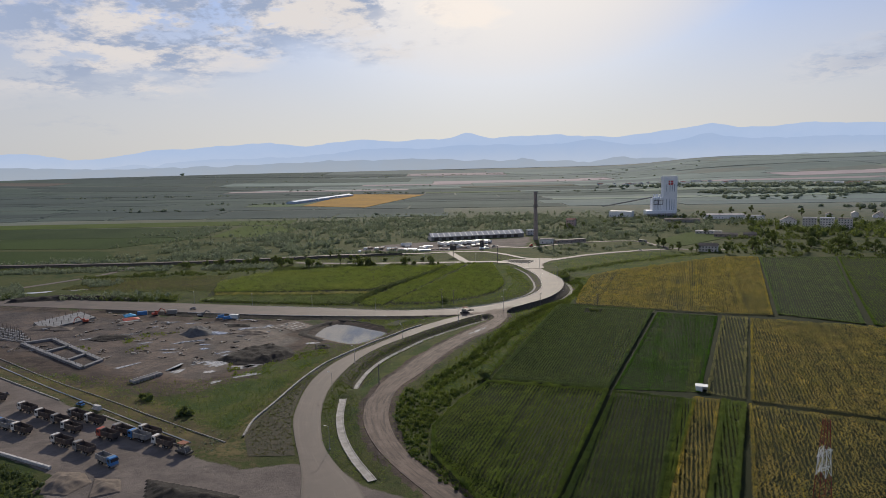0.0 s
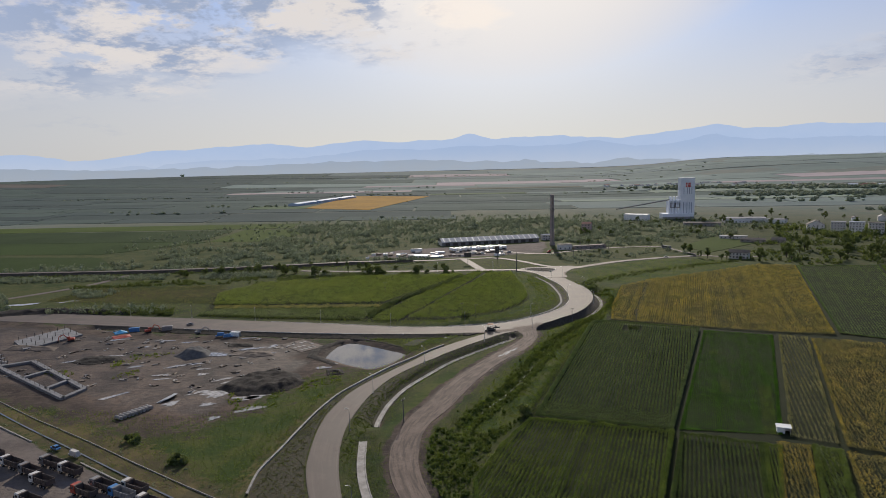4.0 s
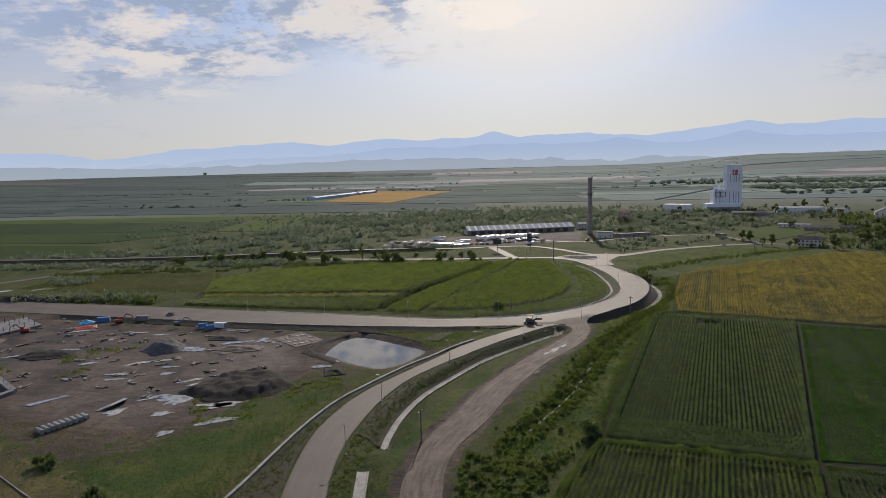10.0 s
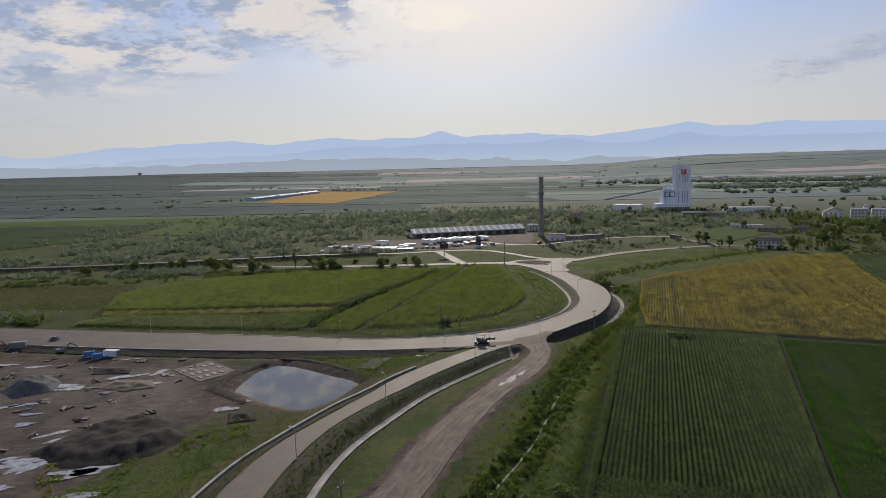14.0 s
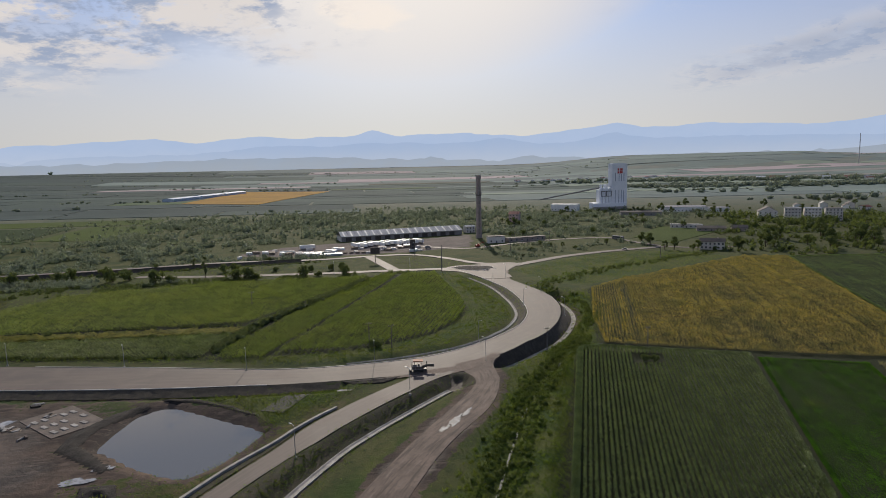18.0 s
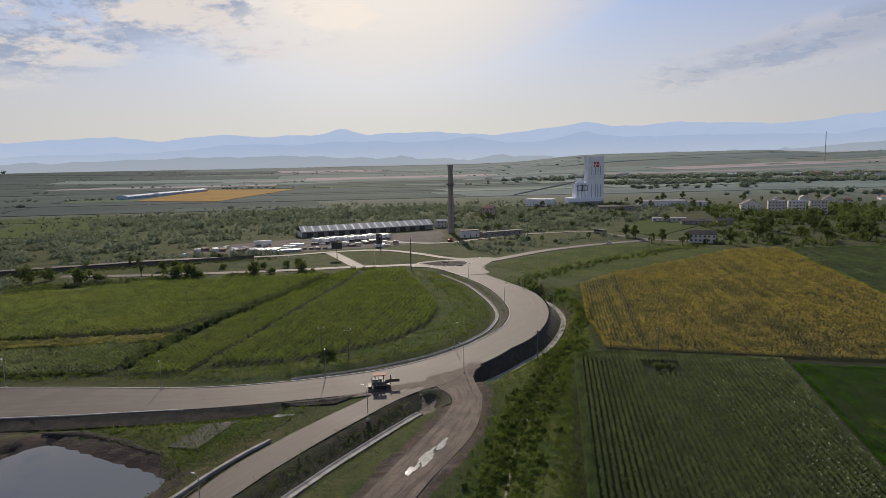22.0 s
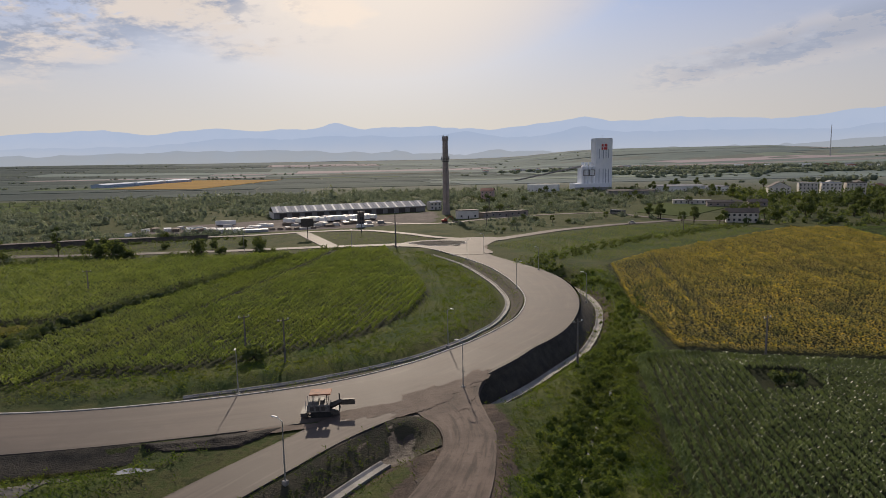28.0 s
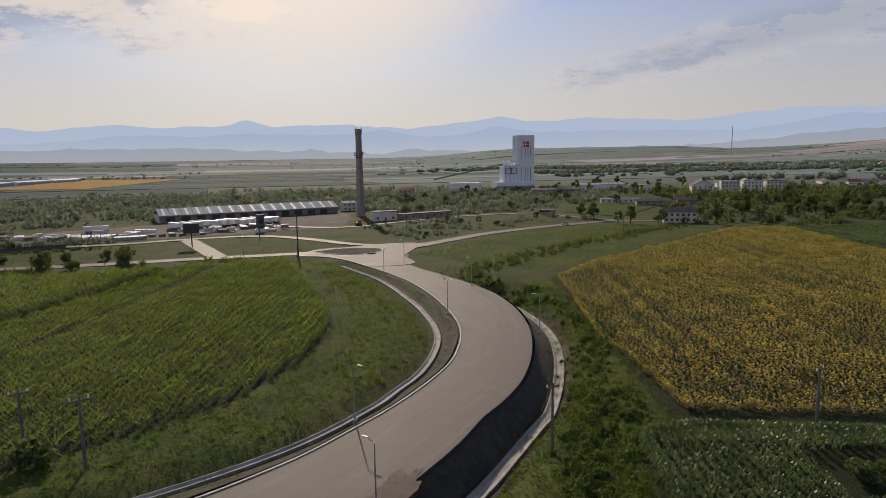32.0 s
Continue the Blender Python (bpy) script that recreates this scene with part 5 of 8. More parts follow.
for x, y, k, s in ((-0.6, 440, 4, 1.45), (17, 279.5, 4, 1.9), (-103, 626, 3, 1.5), (-160, 626, 5, 2.1), (-151, 628, 5, 1.5), (-131, 615, 5, 2.0), (-122, 616, 4, 1.9), (-83, 611, 5, 1.9), (-76, 611, 5, 2.1), (-70, 612, 4, 1.7), (-38, 612, 5, 1.7), (-30, 613, 4, 1.5), (-14, 612, 5, 1.5), (93, 401, 4, 1.0), (96, 400, 4, 0.9), (-188, 634, 5, 1.9), (-222, 628, 5, 2.0), (-250, 622, 5, 1.7), (-120, 669, 3, 1.1), (-87, 641, 5, 1.5), (-94, 645, 5, 1.3), (-35, 632, 5, 1.0), (-13.8, 634, 5, 1.3), (-22, 634, 5, 1.0), (241, 701, 1, 1.3), (243, 662, 2, 1.0), (236, 664, 1, 1.2), (259, 655, 1, 1.3), (-44, 490, 4, 0.6), (-64, 470, 4, 0.9), (-92, 470, 4, 1.1), (-140, 487, 4, 1.1), (-176, 500, 5, 0.9), (-129.5, 263.5, 6, 1.0), (-126.5, 261.5, 6, 0.9), (-105.5, 245, 6, 1.05), (-102.5, 243.5, 6, 0.95), (150, 715, 1, 0.9), (158, 712, 4, 1.2), (135, 690, 4, 1.2), (165, 700, 1, 0.8), (172, 690, 4, 1.1), (120, 660, 4, 0.9), (205, 705, 1, 0.9), (-60, 640, 4, 1.4), (-160, 650, 5, 1.2), (-175, 655, 5, 1.4), (-200, 640, 5, 1.5), (-215, 645, 4, 1.6), (-240, 640, 5, 1.2), (-260, 630, 5, 1.4), (-145, 668, 5, 1.0), (-70, 690, 5, 0.9)):
    plant(k, x, y, s)
r = random.Random(11)
for k in range(60):
    x, y = r.uniform(235, 430), r.uniform(640, 775)
    y -= (x - 253) * 0.20
    if not (255 < x < 300 and 640 < y < 668) and not (248 < x < 350 and 690 < y):
        plant(r.choice((0, 1, 2, 2)), x, y, r.uniform(0.9, 1.5))
for k in range(60):
    x, y = r.uniform(130, 330), r.uniform(770, 1060)
    plant(r.choice((0, 1, 4, 5)), x + (y - 800) * 0.25, y, r.uniform(0.7, 1.3))
for k in range(50):
    x, y = r.uniform(330, 700), r.uniform(840, 1100)
    plant(r.choice((0, 1, 2, 4)), x, y, r.uniform(0.8, 1.3))


def core(radius, high, seed):
    """The dense inside of a bush: a rugged rounded lump of 24 faces."""
    r_ = np.random.default_rng(seed)
    quads = []
    t = np.linspace(-1, 1, 3)
    for axis in range(3):
        for side in (-1, 1):
            for i_ in range(2):
                for j_ in range(2):
                    c = np.zeros((4, 3))
                    c[:, axis] = side
                    c[:, (axis + 1) % 3] = (t[i_], t[i_ + 1], t[i_ + 1], t[i_])
                    c[:, (axis + 2) % 3] = (t[j_], t[j_], t[j_ + 1], t[j_ + 1])
                    quads.append(c[:: side])
    q = np.array(quads)
    q /= np.linalg.norm(q, axis=2, keepdims=True)
    bump_ = 1 + 0.18 * np.sin(q[..., 0] * 4 + seed) * np.cos(q[..., 1] * 5 + seed)
    return q * bump_[..., None] * np.array((radius, radius, high / 2)) + (0, 0, high / 2 * 0.9)


CLUMPS = [[(leafy(1.9, 2.8 + 0.35 * s, 0.0, 8, 54, 0.25, s)[0], 0), (core(1.05, 1.7 + 0.2 * s, s), 0)] for s in range(5)]


FAR_CLUMPS = [[(leafy(1.9, 2.8 + 0.35 * s, 0.0, 9, 26, 0.37, s)[0], 0), (core(1.15, 1.9 + 0.25 * s, s)[::2], 0)] for s in range(5)]
SMALL_CLUMPS = [[(leafy(1.9, 2.4, 0.0, 7, 30, 0.33, s)[0], 0), (core(0.9, 1.3, s)[::2], 0)] for s in range(5)]


def scrub(name, q, size, label, mats=None):
    q = np.asarray(q)
    kind_of = SMALL_CLUMPS if size < 0.4 else (FAR_CLUMPS if q[:, 1].min() > 455 else CLUMPS)
    vary = rng.uniform(0.6, 1.5, len(q)) if q[:, 1].min() < 640 else np.exp(rng.normal(0, 0.32, len(q)))
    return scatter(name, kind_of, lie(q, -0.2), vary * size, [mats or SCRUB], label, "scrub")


def thick(q, scale=0.02, cut=-0.05):
    return q[np.array([noise.noise(Vector((x * scale, y * scale, 9.0))) > cut for x, y in q])]


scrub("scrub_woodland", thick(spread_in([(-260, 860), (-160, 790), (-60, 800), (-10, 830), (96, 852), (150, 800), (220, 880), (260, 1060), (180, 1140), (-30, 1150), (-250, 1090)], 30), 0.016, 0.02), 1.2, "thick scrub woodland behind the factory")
scrub("field_edge_scrub", thick(spread_in([(-430, 486), (-300, 480), (-180, 462), (-176, 476), (-300, 498), (-430, 506)], 6), 0.03, -0.05), 0.8, "dark bushes along the far side of the road", LEAF)
scrub("field_edge_scrub", thick(spread_in([(-330, 572), (-180, 580), (-90, 603), (30, 608), (30, 614), (-100, 618), (-330, 590)], 5), 0.05, -0.1), 0.6, "dark bushes along the far edge of the maize", LEAF)
scrub("scrub_bank", thick(spread_in([(-420, 664), (-300, 662), (-180, 672), (-150, 700), (-180, 800), (-300, 740), (-430, 700)], 34), 0.03, 0.0), 1.2, "bushes scattered on rough grazing")
scrub("roadside_scrub", thick(spread_in([(-170, 690), (-20, 694), (-20, 700), (-120, 712), (-180, 760)], 20), 0.05, 0.0), 0.9, "low scrub beside the road")
scrub("waste_ground_scrub", thick(spread_in([(130, 740), (230, 765), (420, 900), (480, 1000), (330, 1080), (180, 960)], 40), 0.03, 0.0), 1.0, "scrub on waste ground below the settlement")
hedge_row = smooth_line([(-63, 446), (-57, 466), (-50, 490), (-34, 521), (-14, 557), (5, 595)], 0.8)
hedge_row = np.repeat(hedge_row, 2, 0)
scrub("field_hedge", thick(hedge_row + rng.normal(0, 1.3, hedge_row.shape), 0.1, -0.35), 0.80, "ragged dark hedge between two fields", LEAF)
for a, b in (((-182, 497), (-60, 487.5)), ((-176, 478.5), (-60, 471)), ((-180, 463), (-68, 440))):
    balk = smooth_line([a, ((a[0] + b[0]) / 2, (a[1] + b[1]) / 2 + 1.0), b], 0.9)
    scrub("field_balk", thick(balk + rng.normal(0, 0.7, balk.shape), 0.08, -0.3), 0.45, "dark weedy balk between two crop strips", LEAF)
EAST_BELT = [(44, 404), (60, 425), (88, 468), (99, 515), (116, 524), (100, 468), (82, 420), (68, 412), (16, 280), (-8, 225), (8, 182), (0, 196), (-12, 240), (-14, 262), (2, 310), (20, 345), (38, 382)]
scrub("belt_undergrowth", spread_in(EAST_BELT, 6.0), 0.34, "rough green undergrowth beside the track", WEED)
belt = spread_in(EAST_BELT, 1.5)
belt = belt[np.abs(away(belt, LINES["ditch"]) - 3.2) < rng.uniform(0.8, 3.0, len(belt))]
scrub("belt_shrubs", thick(belt, 0.05, -0.25), 0.42, "shrubs beside the ditch", SHRUB)
scrub("bend_weeds", off_road(spread_in([(-58, 439), (-12, 430), (10, 432.5), (30, 440), (44, 450), (55, 463), (63.5, 480), (67, 500), (67, 550), (60, 590), (54, 590), (55, 530), (52, 495), (43, 473), (29, 456), (10, 443), (-12, 438), (-56, 445)], 2.6), 1.0), 0.27, "rank green weeds between the maize and the bend", WEED)
ditch = smooth_line(DITCH_EAST[2:7], 0.42)
scrub("ditch_thicket", off_road(ditch + (-2.0, 1.5) + rng.normal(0, 2.2, ditch.shape), 0.8), 0.40, "dense green shrubs along the ditch", SHRUB)
bank = smooth_line(CHANNEL_MID[1:], 0.25)
scrub("bank_shrubs", off_road(bank + (-2.4, 2.2) + rng.normal(0, 0.9, bank.shape)), 0.24, "dark green creepers on the road bank", LEAF)
upper = smooth_line(UPPER_ROAD[:6], 1.6)
scrub("road_hedge", np.repeat(upper, 2, 0) + (0, -11.0) + rng.normal(0, 1.5, (2 * len(upper), 2)), 0.46, "dark hedge below the valley road", LEAF)
scrub("road_hedge", thick(np.repeat(upper, 2, 0) + (0, 11.0) + rng.normal(0, 4.0, (2 * len(upper), 2)), 0.03, -0.2), 1.0, "dark bushes above the valley road")
scrub("rough_grazing", thick(spread_in([(-430, 600), (-300, 610), (-150, 600), (-100, 612), (-100, 624), (-200, 634), (-430, 632)], 6), 0.03, 0.0), 0.75, "bushy rough strip below the valley road")
scrub("waste_bushes", thick(spread_in([(-420, 490), (-200, 470), (-190, 500), (-290, 560), (-420, 560)], 9), 0.022, 0.16), 0.85, "dark bushes on waste ground")
scrub("slope_reeds", off_road(spread_in([(-19, 354), (-27.5, 343), (-38.5, 325), (-45.5, 304), (-50, 282), (-51, 262), (-50, 240), (-45.5, 240), (-44, 262), (-42.5, 284), (-39.5, 300), (-34, 317), (-25.5, 334), (-15, 353)], 1.3), 0.6), 0.27, "rank dark green reeds on the slope below the branch road", SHRUB)
scrub("belt_thicket", off_road(spread_in([(-18, 268), (-2, 262), (15, 276), (3, 254), (-8, 226), (-8, 205), (6, 174), (2, 178), (-14, 206), (-20, 234), (-21, 252)], 2.0), 0.6), 0.45, "dense green shrubs between track and maize", SHRUB)
scrub("bank_brush", spread_in([(-53, 318), (-60, 300), (-64, 270), (-62, 245), (-57, 222), (-52, 208), (-66, 206), (-73, 222), (-73, 240), (-70, 262), (-64, 288), (-57, 310)], 1.6), 0.26, "dark brown brush between road and edge wall", BRAMBLE)
scrub("yard_edge_scrub", thick(spread_in([(-182, 220), (-162, 211), (-134, 195), (-124, 186), (-130, 168), (-190, 182)], 3.0), 0.08, -0.4), 0.62, "dark bushes below the yard barrier", LEAF)
scrub("site_weeds", thick(spread_in([(-214, 372), (-160, 376), (-150, 350), (-175, 330), (-215, 345)], 3), 0.06, 0.10), 0.35, "green weeds growing over the building ground", WEED)
scrub("site_weeds", thick(spread_in([(-112, 309), (-80, 318), (-66, 340), (-60, 322), (-72, 296), (-100, 290)], 2.2), 0.07, 0.02), 0.34, "lush weeds beside the black heap", WEED)
scrub("dry_weeds", thick(spread_in(DRY_STRIP, 5.5), 0.08, 0.0), 0.26, "dry brownish weeds between path and yard", SCRUB)
scrub("rough_thicket", thick(spread_in([(-330, 690), (-120, 714), (-98, 760), (-66, 800), (-150, 808), (-240, 870), (-340, 800)], 20), 0.03, -0.05), 1.1, "dense thicket beside the factory")
scrub("rough_thicket", thick(spread_in([(105, 735), (230, 775), (330, 870), (300, 1000), (150, 880)], 26), 0.03, -0.05), 0.9, "thicket round the chimney")
scrub("rough_thicket", thick(spread_in([(110, 645), (150, 668), (235, 690), (228, 740), (150, 735), (95, 705)], 12), 0.05, 0.08), 0.7, "bushes on the green between two roads")
scrub("verge_shrubs", thick(off_road(spread_in([(-180, 461), (-66, 435), (-30, 426), (-20, 432), (-66, 441), (-180, 467)], 3.0), 2.0), 0.06, 0.0), 0.38, "low dark shrubs beside the wide road", LEAF)
scrub("pond_shrubs", thick(off_road(spread_in([(-72, 398), (-40, 397), (-10, 397), (-34, 370), (-42, 384), (-62, 394)], 6.0), 2.0), 0.1, 0.05), 0.36, "low shrubs above the pond", SHRUB)
scrub("scattered_bushes", thick(spread_in([(-420, 800), (-160, 770), (-60, 790), (96, 850), (240, 800), (460, 960), (420, 1150), (60, 1240), (-300, 1180), (-460, 980)], 110), 0.05, 0.02), 1.1, "scattered bushes on rough ground")
scrub("tall_woods", thick(spread_in([(-190, 800), (-40, 830), (110, 860), (230, 860), (260, 1060), (-20, 1140), (-240, 1060)], 190), 0.02, -0.1), 1.7, "taller trees standing out of the scrub")
reeds = smooth_line([(97, 534), (106, 552), (124, 566), (150, 585), (190, 606), (228, 626), (262, 640)], 0.8)
scrub("reed_belt", reeds + rng.normal(0, 3.0, reeds.shape), 0.55, "dark green reeds along the meadow ditch", LEAF)
scrub("reed_belt", np.repeat(reeds, 2, 0) + (-2.0, 6.0) + rng.normal(0, 4.0, (2 * len(reeds), 2)), 0.3, "light green reeds along the meadow ditch", WEED)
scrub("bend_shrubs", thick(spread_in([(50, 500), (62, 490), (66, 520), (62, 560), (50, 590)], 9), 0.08, 0.0), 0.38, "low rank shrubs inside the bend", SHRUB)
scrub("village_wood", thick(spread_in([(256, 640), (300, 612), (420, 590), (440, 690), (420, 790), (340, 770), (300, 690)], 60), 0.03, -0.15), 1.25, "dense dark trees and bushes behind the white house", LEAF)
scrub("village_wood", thick(spread_in([(380, 780), (700, 640), (800, 800), (560, 900), (430, 930)], 60), 0.02, -0.1), 1.9, "dark garden trees among the houses", LEAF)
scrub("ditch_scrub", thick(np.vstack([smooth_line(DITCH_EAST, 0.7) + rng.normal(0, 3.0, smooth_line(DITCH_EAST, 0.7).shape)]), 0.05, -0.12), 0.5, "dense shrubs along the ditch", SHRUB)


# ---- far fields: strips of crops across the plain, haze mixed into their colours ----
def field_build(a, b, scale):
    def build(n):
        f = n.math("ADD", n.math("MULTIPLY", n.noise(n.place, 0.01, 4.0), 0.6), n.math("MULTIPLY", n.noise(n.place, scale, 4.0, 0.6), 0.4))
        c = n.mix(n.step(f, 0.40, 0.62), a, b)
        r = n.add("ObjectInfo").outputs["Random"]
        c = n.add("HueSaturation", color=c, value=n.math("ADD", 0.9, n.math("MULTIPLY", r, 0.2))).outputs[0]
        s = n.add("BsdfPrincipled", base_color=c, roughness=0.95)
        s.inputs["Specular IOR Level"].default_value = 0.05
        n.put(s.inputs["Normal"], bump(n, n.noise(n.place, 0.7, 3.0), 0.6, 0.5))
        return s
    return build


# distance haze is put into these tones: paler and bluer than the crops
HAZED_FIELDS = [material("hazed_far_field", field_build(a, b, 0.2)) for a, b in (((0.196, 0.236, 0.207), (0.167, 0.207, 0.184)), ((0.247, 0.287, 0.218), (0.213, 0.255, 0.198)), ((0.310, 0.293, 0.265), (0.276, 0.265, 0.239)), ((0.380, 0.316, 0.305), (0.328, 0.282, 0.276)), ((0.167, 0.201, 0.184), (0.144, 0.178, 0.168)))]
# same strips with less haze in the colour, darker and slightly blued
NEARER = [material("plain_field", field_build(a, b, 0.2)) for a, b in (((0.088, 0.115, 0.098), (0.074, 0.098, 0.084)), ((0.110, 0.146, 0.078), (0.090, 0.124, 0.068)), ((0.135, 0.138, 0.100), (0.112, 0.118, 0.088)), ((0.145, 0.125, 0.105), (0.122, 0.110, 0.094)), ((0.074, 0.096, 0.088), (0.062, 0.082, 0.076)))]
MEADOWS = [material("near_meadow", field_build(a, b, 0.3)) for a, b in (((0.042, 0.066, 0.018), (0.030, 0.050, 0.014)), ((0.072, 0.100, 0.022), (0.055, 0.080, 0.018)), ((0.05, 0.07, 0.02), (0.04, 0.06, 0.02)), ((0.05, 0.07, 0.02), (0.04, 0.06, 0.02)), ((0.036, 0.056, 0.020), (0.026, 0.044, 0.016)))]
RIPE = material("ripe_field", field_build((0.36, 0.21, 0.05), (0.28, 0.17, 0.05), 0.1))


def field(poly, mat, label, lift=0.25, cells=8):
    """A far field as a thin sheet that follows the land."""
    a, b, c, d = [np.array(p, float) for p in poly]
    t = np.linspace(0, 1, cells + 1)
    q = np.array([(a * (1 - u) + b * u) * (1 - v) + (d * (1 - u) + c * u) * v for v in t for u in t])
    i = (np.arange(cells)[:, None] * (cells + 1) + np.arange(cells)).ravel()
    v = lie(q, lift)
    low = np.array(v)
    n = len(v)
    faces = np.c_[i, i + 1, i + cells + 2, i + cells + 1]
    rim = [k for k in range(cells + 1)] + [k * (cells + 1) + cells for k in range(1, cells + 1)] + [cells * (cells + 1) + k for k in range(cells - 1, -1, -1)] + [k * (cells + 1) for k in range(cells - 1, 0, -1)]
    low[:, 2] -= lift + 0.5
    skirt = np.array([(rim[k], rim[k - 1], rim[k - 1] + n, rim[k] + n) for k in range(len(rim))])
    return tagged(new("field", mesh_from("field", np.vstack([v, low]), np.vstack([faces, skirt]), mat)), label, "field", kind="structure")


r = random.Random(5)
NAMES = ("far green crop strip", "far bright green crop strip", "far straw-coloured stubble strip", "far ploughed brown strip", "far dark green strip")
cross = Vector((0.96, -0.16))
y = 1180.0
while y < 4200:
    deep = r.uniform(0.045, 0.10) * y
    x = -1.05 * y
    while x < 1.1 * y:
        long = r.uniform(0.14, 0.42) * y
        pick = r.choices(range(5), (6, 4, 1.0 + y / 2500 + (5 if x > 0.3 * y and y > 1900 else 0), max(0, y - 1800) / 1600 + (3 if x > 0.3 * y and y > 1900 else 0), 6))[0]
        # westwards the darker list paints the dimmer, less hazed side of the plain
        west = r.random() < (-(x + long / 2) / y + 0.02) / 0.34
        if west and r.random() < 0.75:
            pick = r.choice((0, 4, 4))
        if not (x + long > 120 and y < 1350):
            s = -0.12 * (x + long / 2)
            field([(x, y + s), (x + long - 6, y + s - 0.12 * long), (x + long - 6, y + s + deep - 5 - 0.12 * long), (x, y + s + deep - 5)], (NEARER if west or (y < 2100 + 500 * r.random() and x < 0.12 * y) else HAZED_FIELDS)[pick], NAMES[pick], 0.4 + 0.0002 * y, 6)
        x += long
    y += deep
field([(-338, 1540), (-176, 1440), (-58, 1960), (-300, 2090)], RIPE, "ripe orange field shining on the plain", 1.3, 10)
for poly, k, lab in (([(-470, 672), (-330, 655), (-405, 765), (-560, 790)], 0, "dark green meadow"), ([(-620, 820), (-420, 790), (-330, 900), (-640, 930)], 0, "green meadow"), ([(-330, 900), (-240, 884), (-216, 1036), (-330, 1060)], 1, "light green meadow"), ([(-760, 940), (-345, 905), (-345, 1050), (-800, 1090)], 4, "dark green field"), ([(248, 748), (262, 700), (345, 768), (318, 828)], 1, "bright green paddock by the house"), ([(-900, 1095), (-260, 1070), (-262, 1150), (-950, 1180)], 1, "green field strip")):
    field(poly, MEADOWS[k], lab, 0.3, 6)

# hedges and tree lines over the plain
HEDGE = [[(leafy(6.0, 7.0, 0.0, 7, 30, 1.2, s)[0], 0), (core(4.0, 5.6, s), 0)] for s in range(4)]


def hedge_line(a, b, each, size, label, wide=5.0):
    a, b = np.array(a, float), np.array(b, float)
    n = max(3, int(np.linalg.norm(b - a) / each))
    t = rng.uniform(0, 1, n)
    q = a + (b - a) * t[:, None] + rng.normal(0, wide, (n, 2))
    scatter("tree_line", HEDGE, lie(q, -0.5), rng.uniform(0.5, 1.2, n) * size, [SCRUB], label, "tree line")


for k in range(34):
    y = r.uniform(1200, 3900)
    x = r.uniform(-0.8, 0.9) * y
    long = r.uniform(0.05, 0.22) * y
    hedge_line((x, y - 0.12 * x), (x + long, y - 0.12 * (x + long)), r.uniform(12, 30), 0.9, "far line of trees between fields", 6)
hedge_line((-640, 1690), (-400, 1640), 9, 0.8, "trees beside the long sheds", 14)
hedge_line((-2350, 4100), (-1700, 4300), 16, 2.6, "dark wood far across the plain", 60)
# wooded slopes and village below the hill to the right
for a, b, each, wide in (((700, 1680), (1500, 1370), 1.3, 34), ((820, 1930), (1700, 1560), 1.5, 45), ((1250, 1250), (1800, 900), 5, 60), ((650, 2000), (1000, 1900), 10, 40), ((760, 1150), (1300, 850), 7, 40), ((520, 2150), (900, 1900), 7, 50), ((600, 1480), (900, 1400), 12, 40)):
    hedge_line(a, b, each, 1.5, "wooded slope above the settlement", wide)


# ---- mountains: three hazy ranges beyond the plain ----
def mountain_range(radius, heights, mat, seed, label):
    az = np.linspace(-100, 110, 420)
    h = np.interp(az, [p[0] for p in heights], [p[1] for p in heights])
    h = h + np.array([noise.fractal(Vector((a * 0.35, seed, 0)), 0.6, 2.1, 6) for a in az]) * 0.15
    top = 80 + radius * np.tan(np.radians(np.maximum(h, 0.1)))
    s, c = np.sin(np.radians(az)), np.cos(np.radians(az))
    rows = [np.c_[s * (radius - 260 * (1 - f)), 175 + c * (radius - 260 * (1 - f)), -20 + (top + 20) * f ** 0.8] for f in (0.0, 0.35, 0.7, 1.0)]
    rows.append(np.c_[s * (radius + 60), 175 + c * (radius + 60), np.full(len(az), -30.0)])
    v, n = np.vstack(rows), len(az)
    j = (np.arange(4)[:, None] * n + np.arange(n - 1)).ravel()
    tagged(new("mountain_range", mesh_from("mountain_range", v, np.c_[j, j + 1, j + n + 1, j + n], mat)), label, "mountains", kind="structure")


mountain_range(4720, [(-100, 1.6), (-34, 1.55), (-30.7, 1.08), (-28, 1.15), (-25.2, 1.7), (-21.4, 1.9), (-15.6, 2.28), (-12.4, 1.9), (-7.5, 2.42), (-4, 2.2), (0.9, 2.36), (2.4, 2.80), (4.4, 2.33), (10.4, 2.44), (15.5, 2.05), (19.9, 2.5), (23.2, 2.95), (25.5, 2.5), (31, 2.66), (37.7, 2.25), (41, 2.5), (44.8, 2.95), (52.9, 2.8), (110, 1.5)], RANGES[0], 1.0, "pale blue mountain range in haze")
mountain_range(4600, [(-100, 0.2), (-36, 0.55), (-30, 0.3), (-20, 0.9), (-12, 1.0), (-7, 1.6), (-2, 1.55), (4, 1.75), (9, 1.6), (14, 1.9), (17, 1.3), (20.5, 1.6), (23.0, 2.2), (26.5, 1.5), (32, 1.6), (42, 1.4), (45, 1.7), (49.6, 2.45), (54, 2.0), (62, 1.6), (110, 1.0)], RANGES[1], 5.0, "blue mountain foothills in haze")
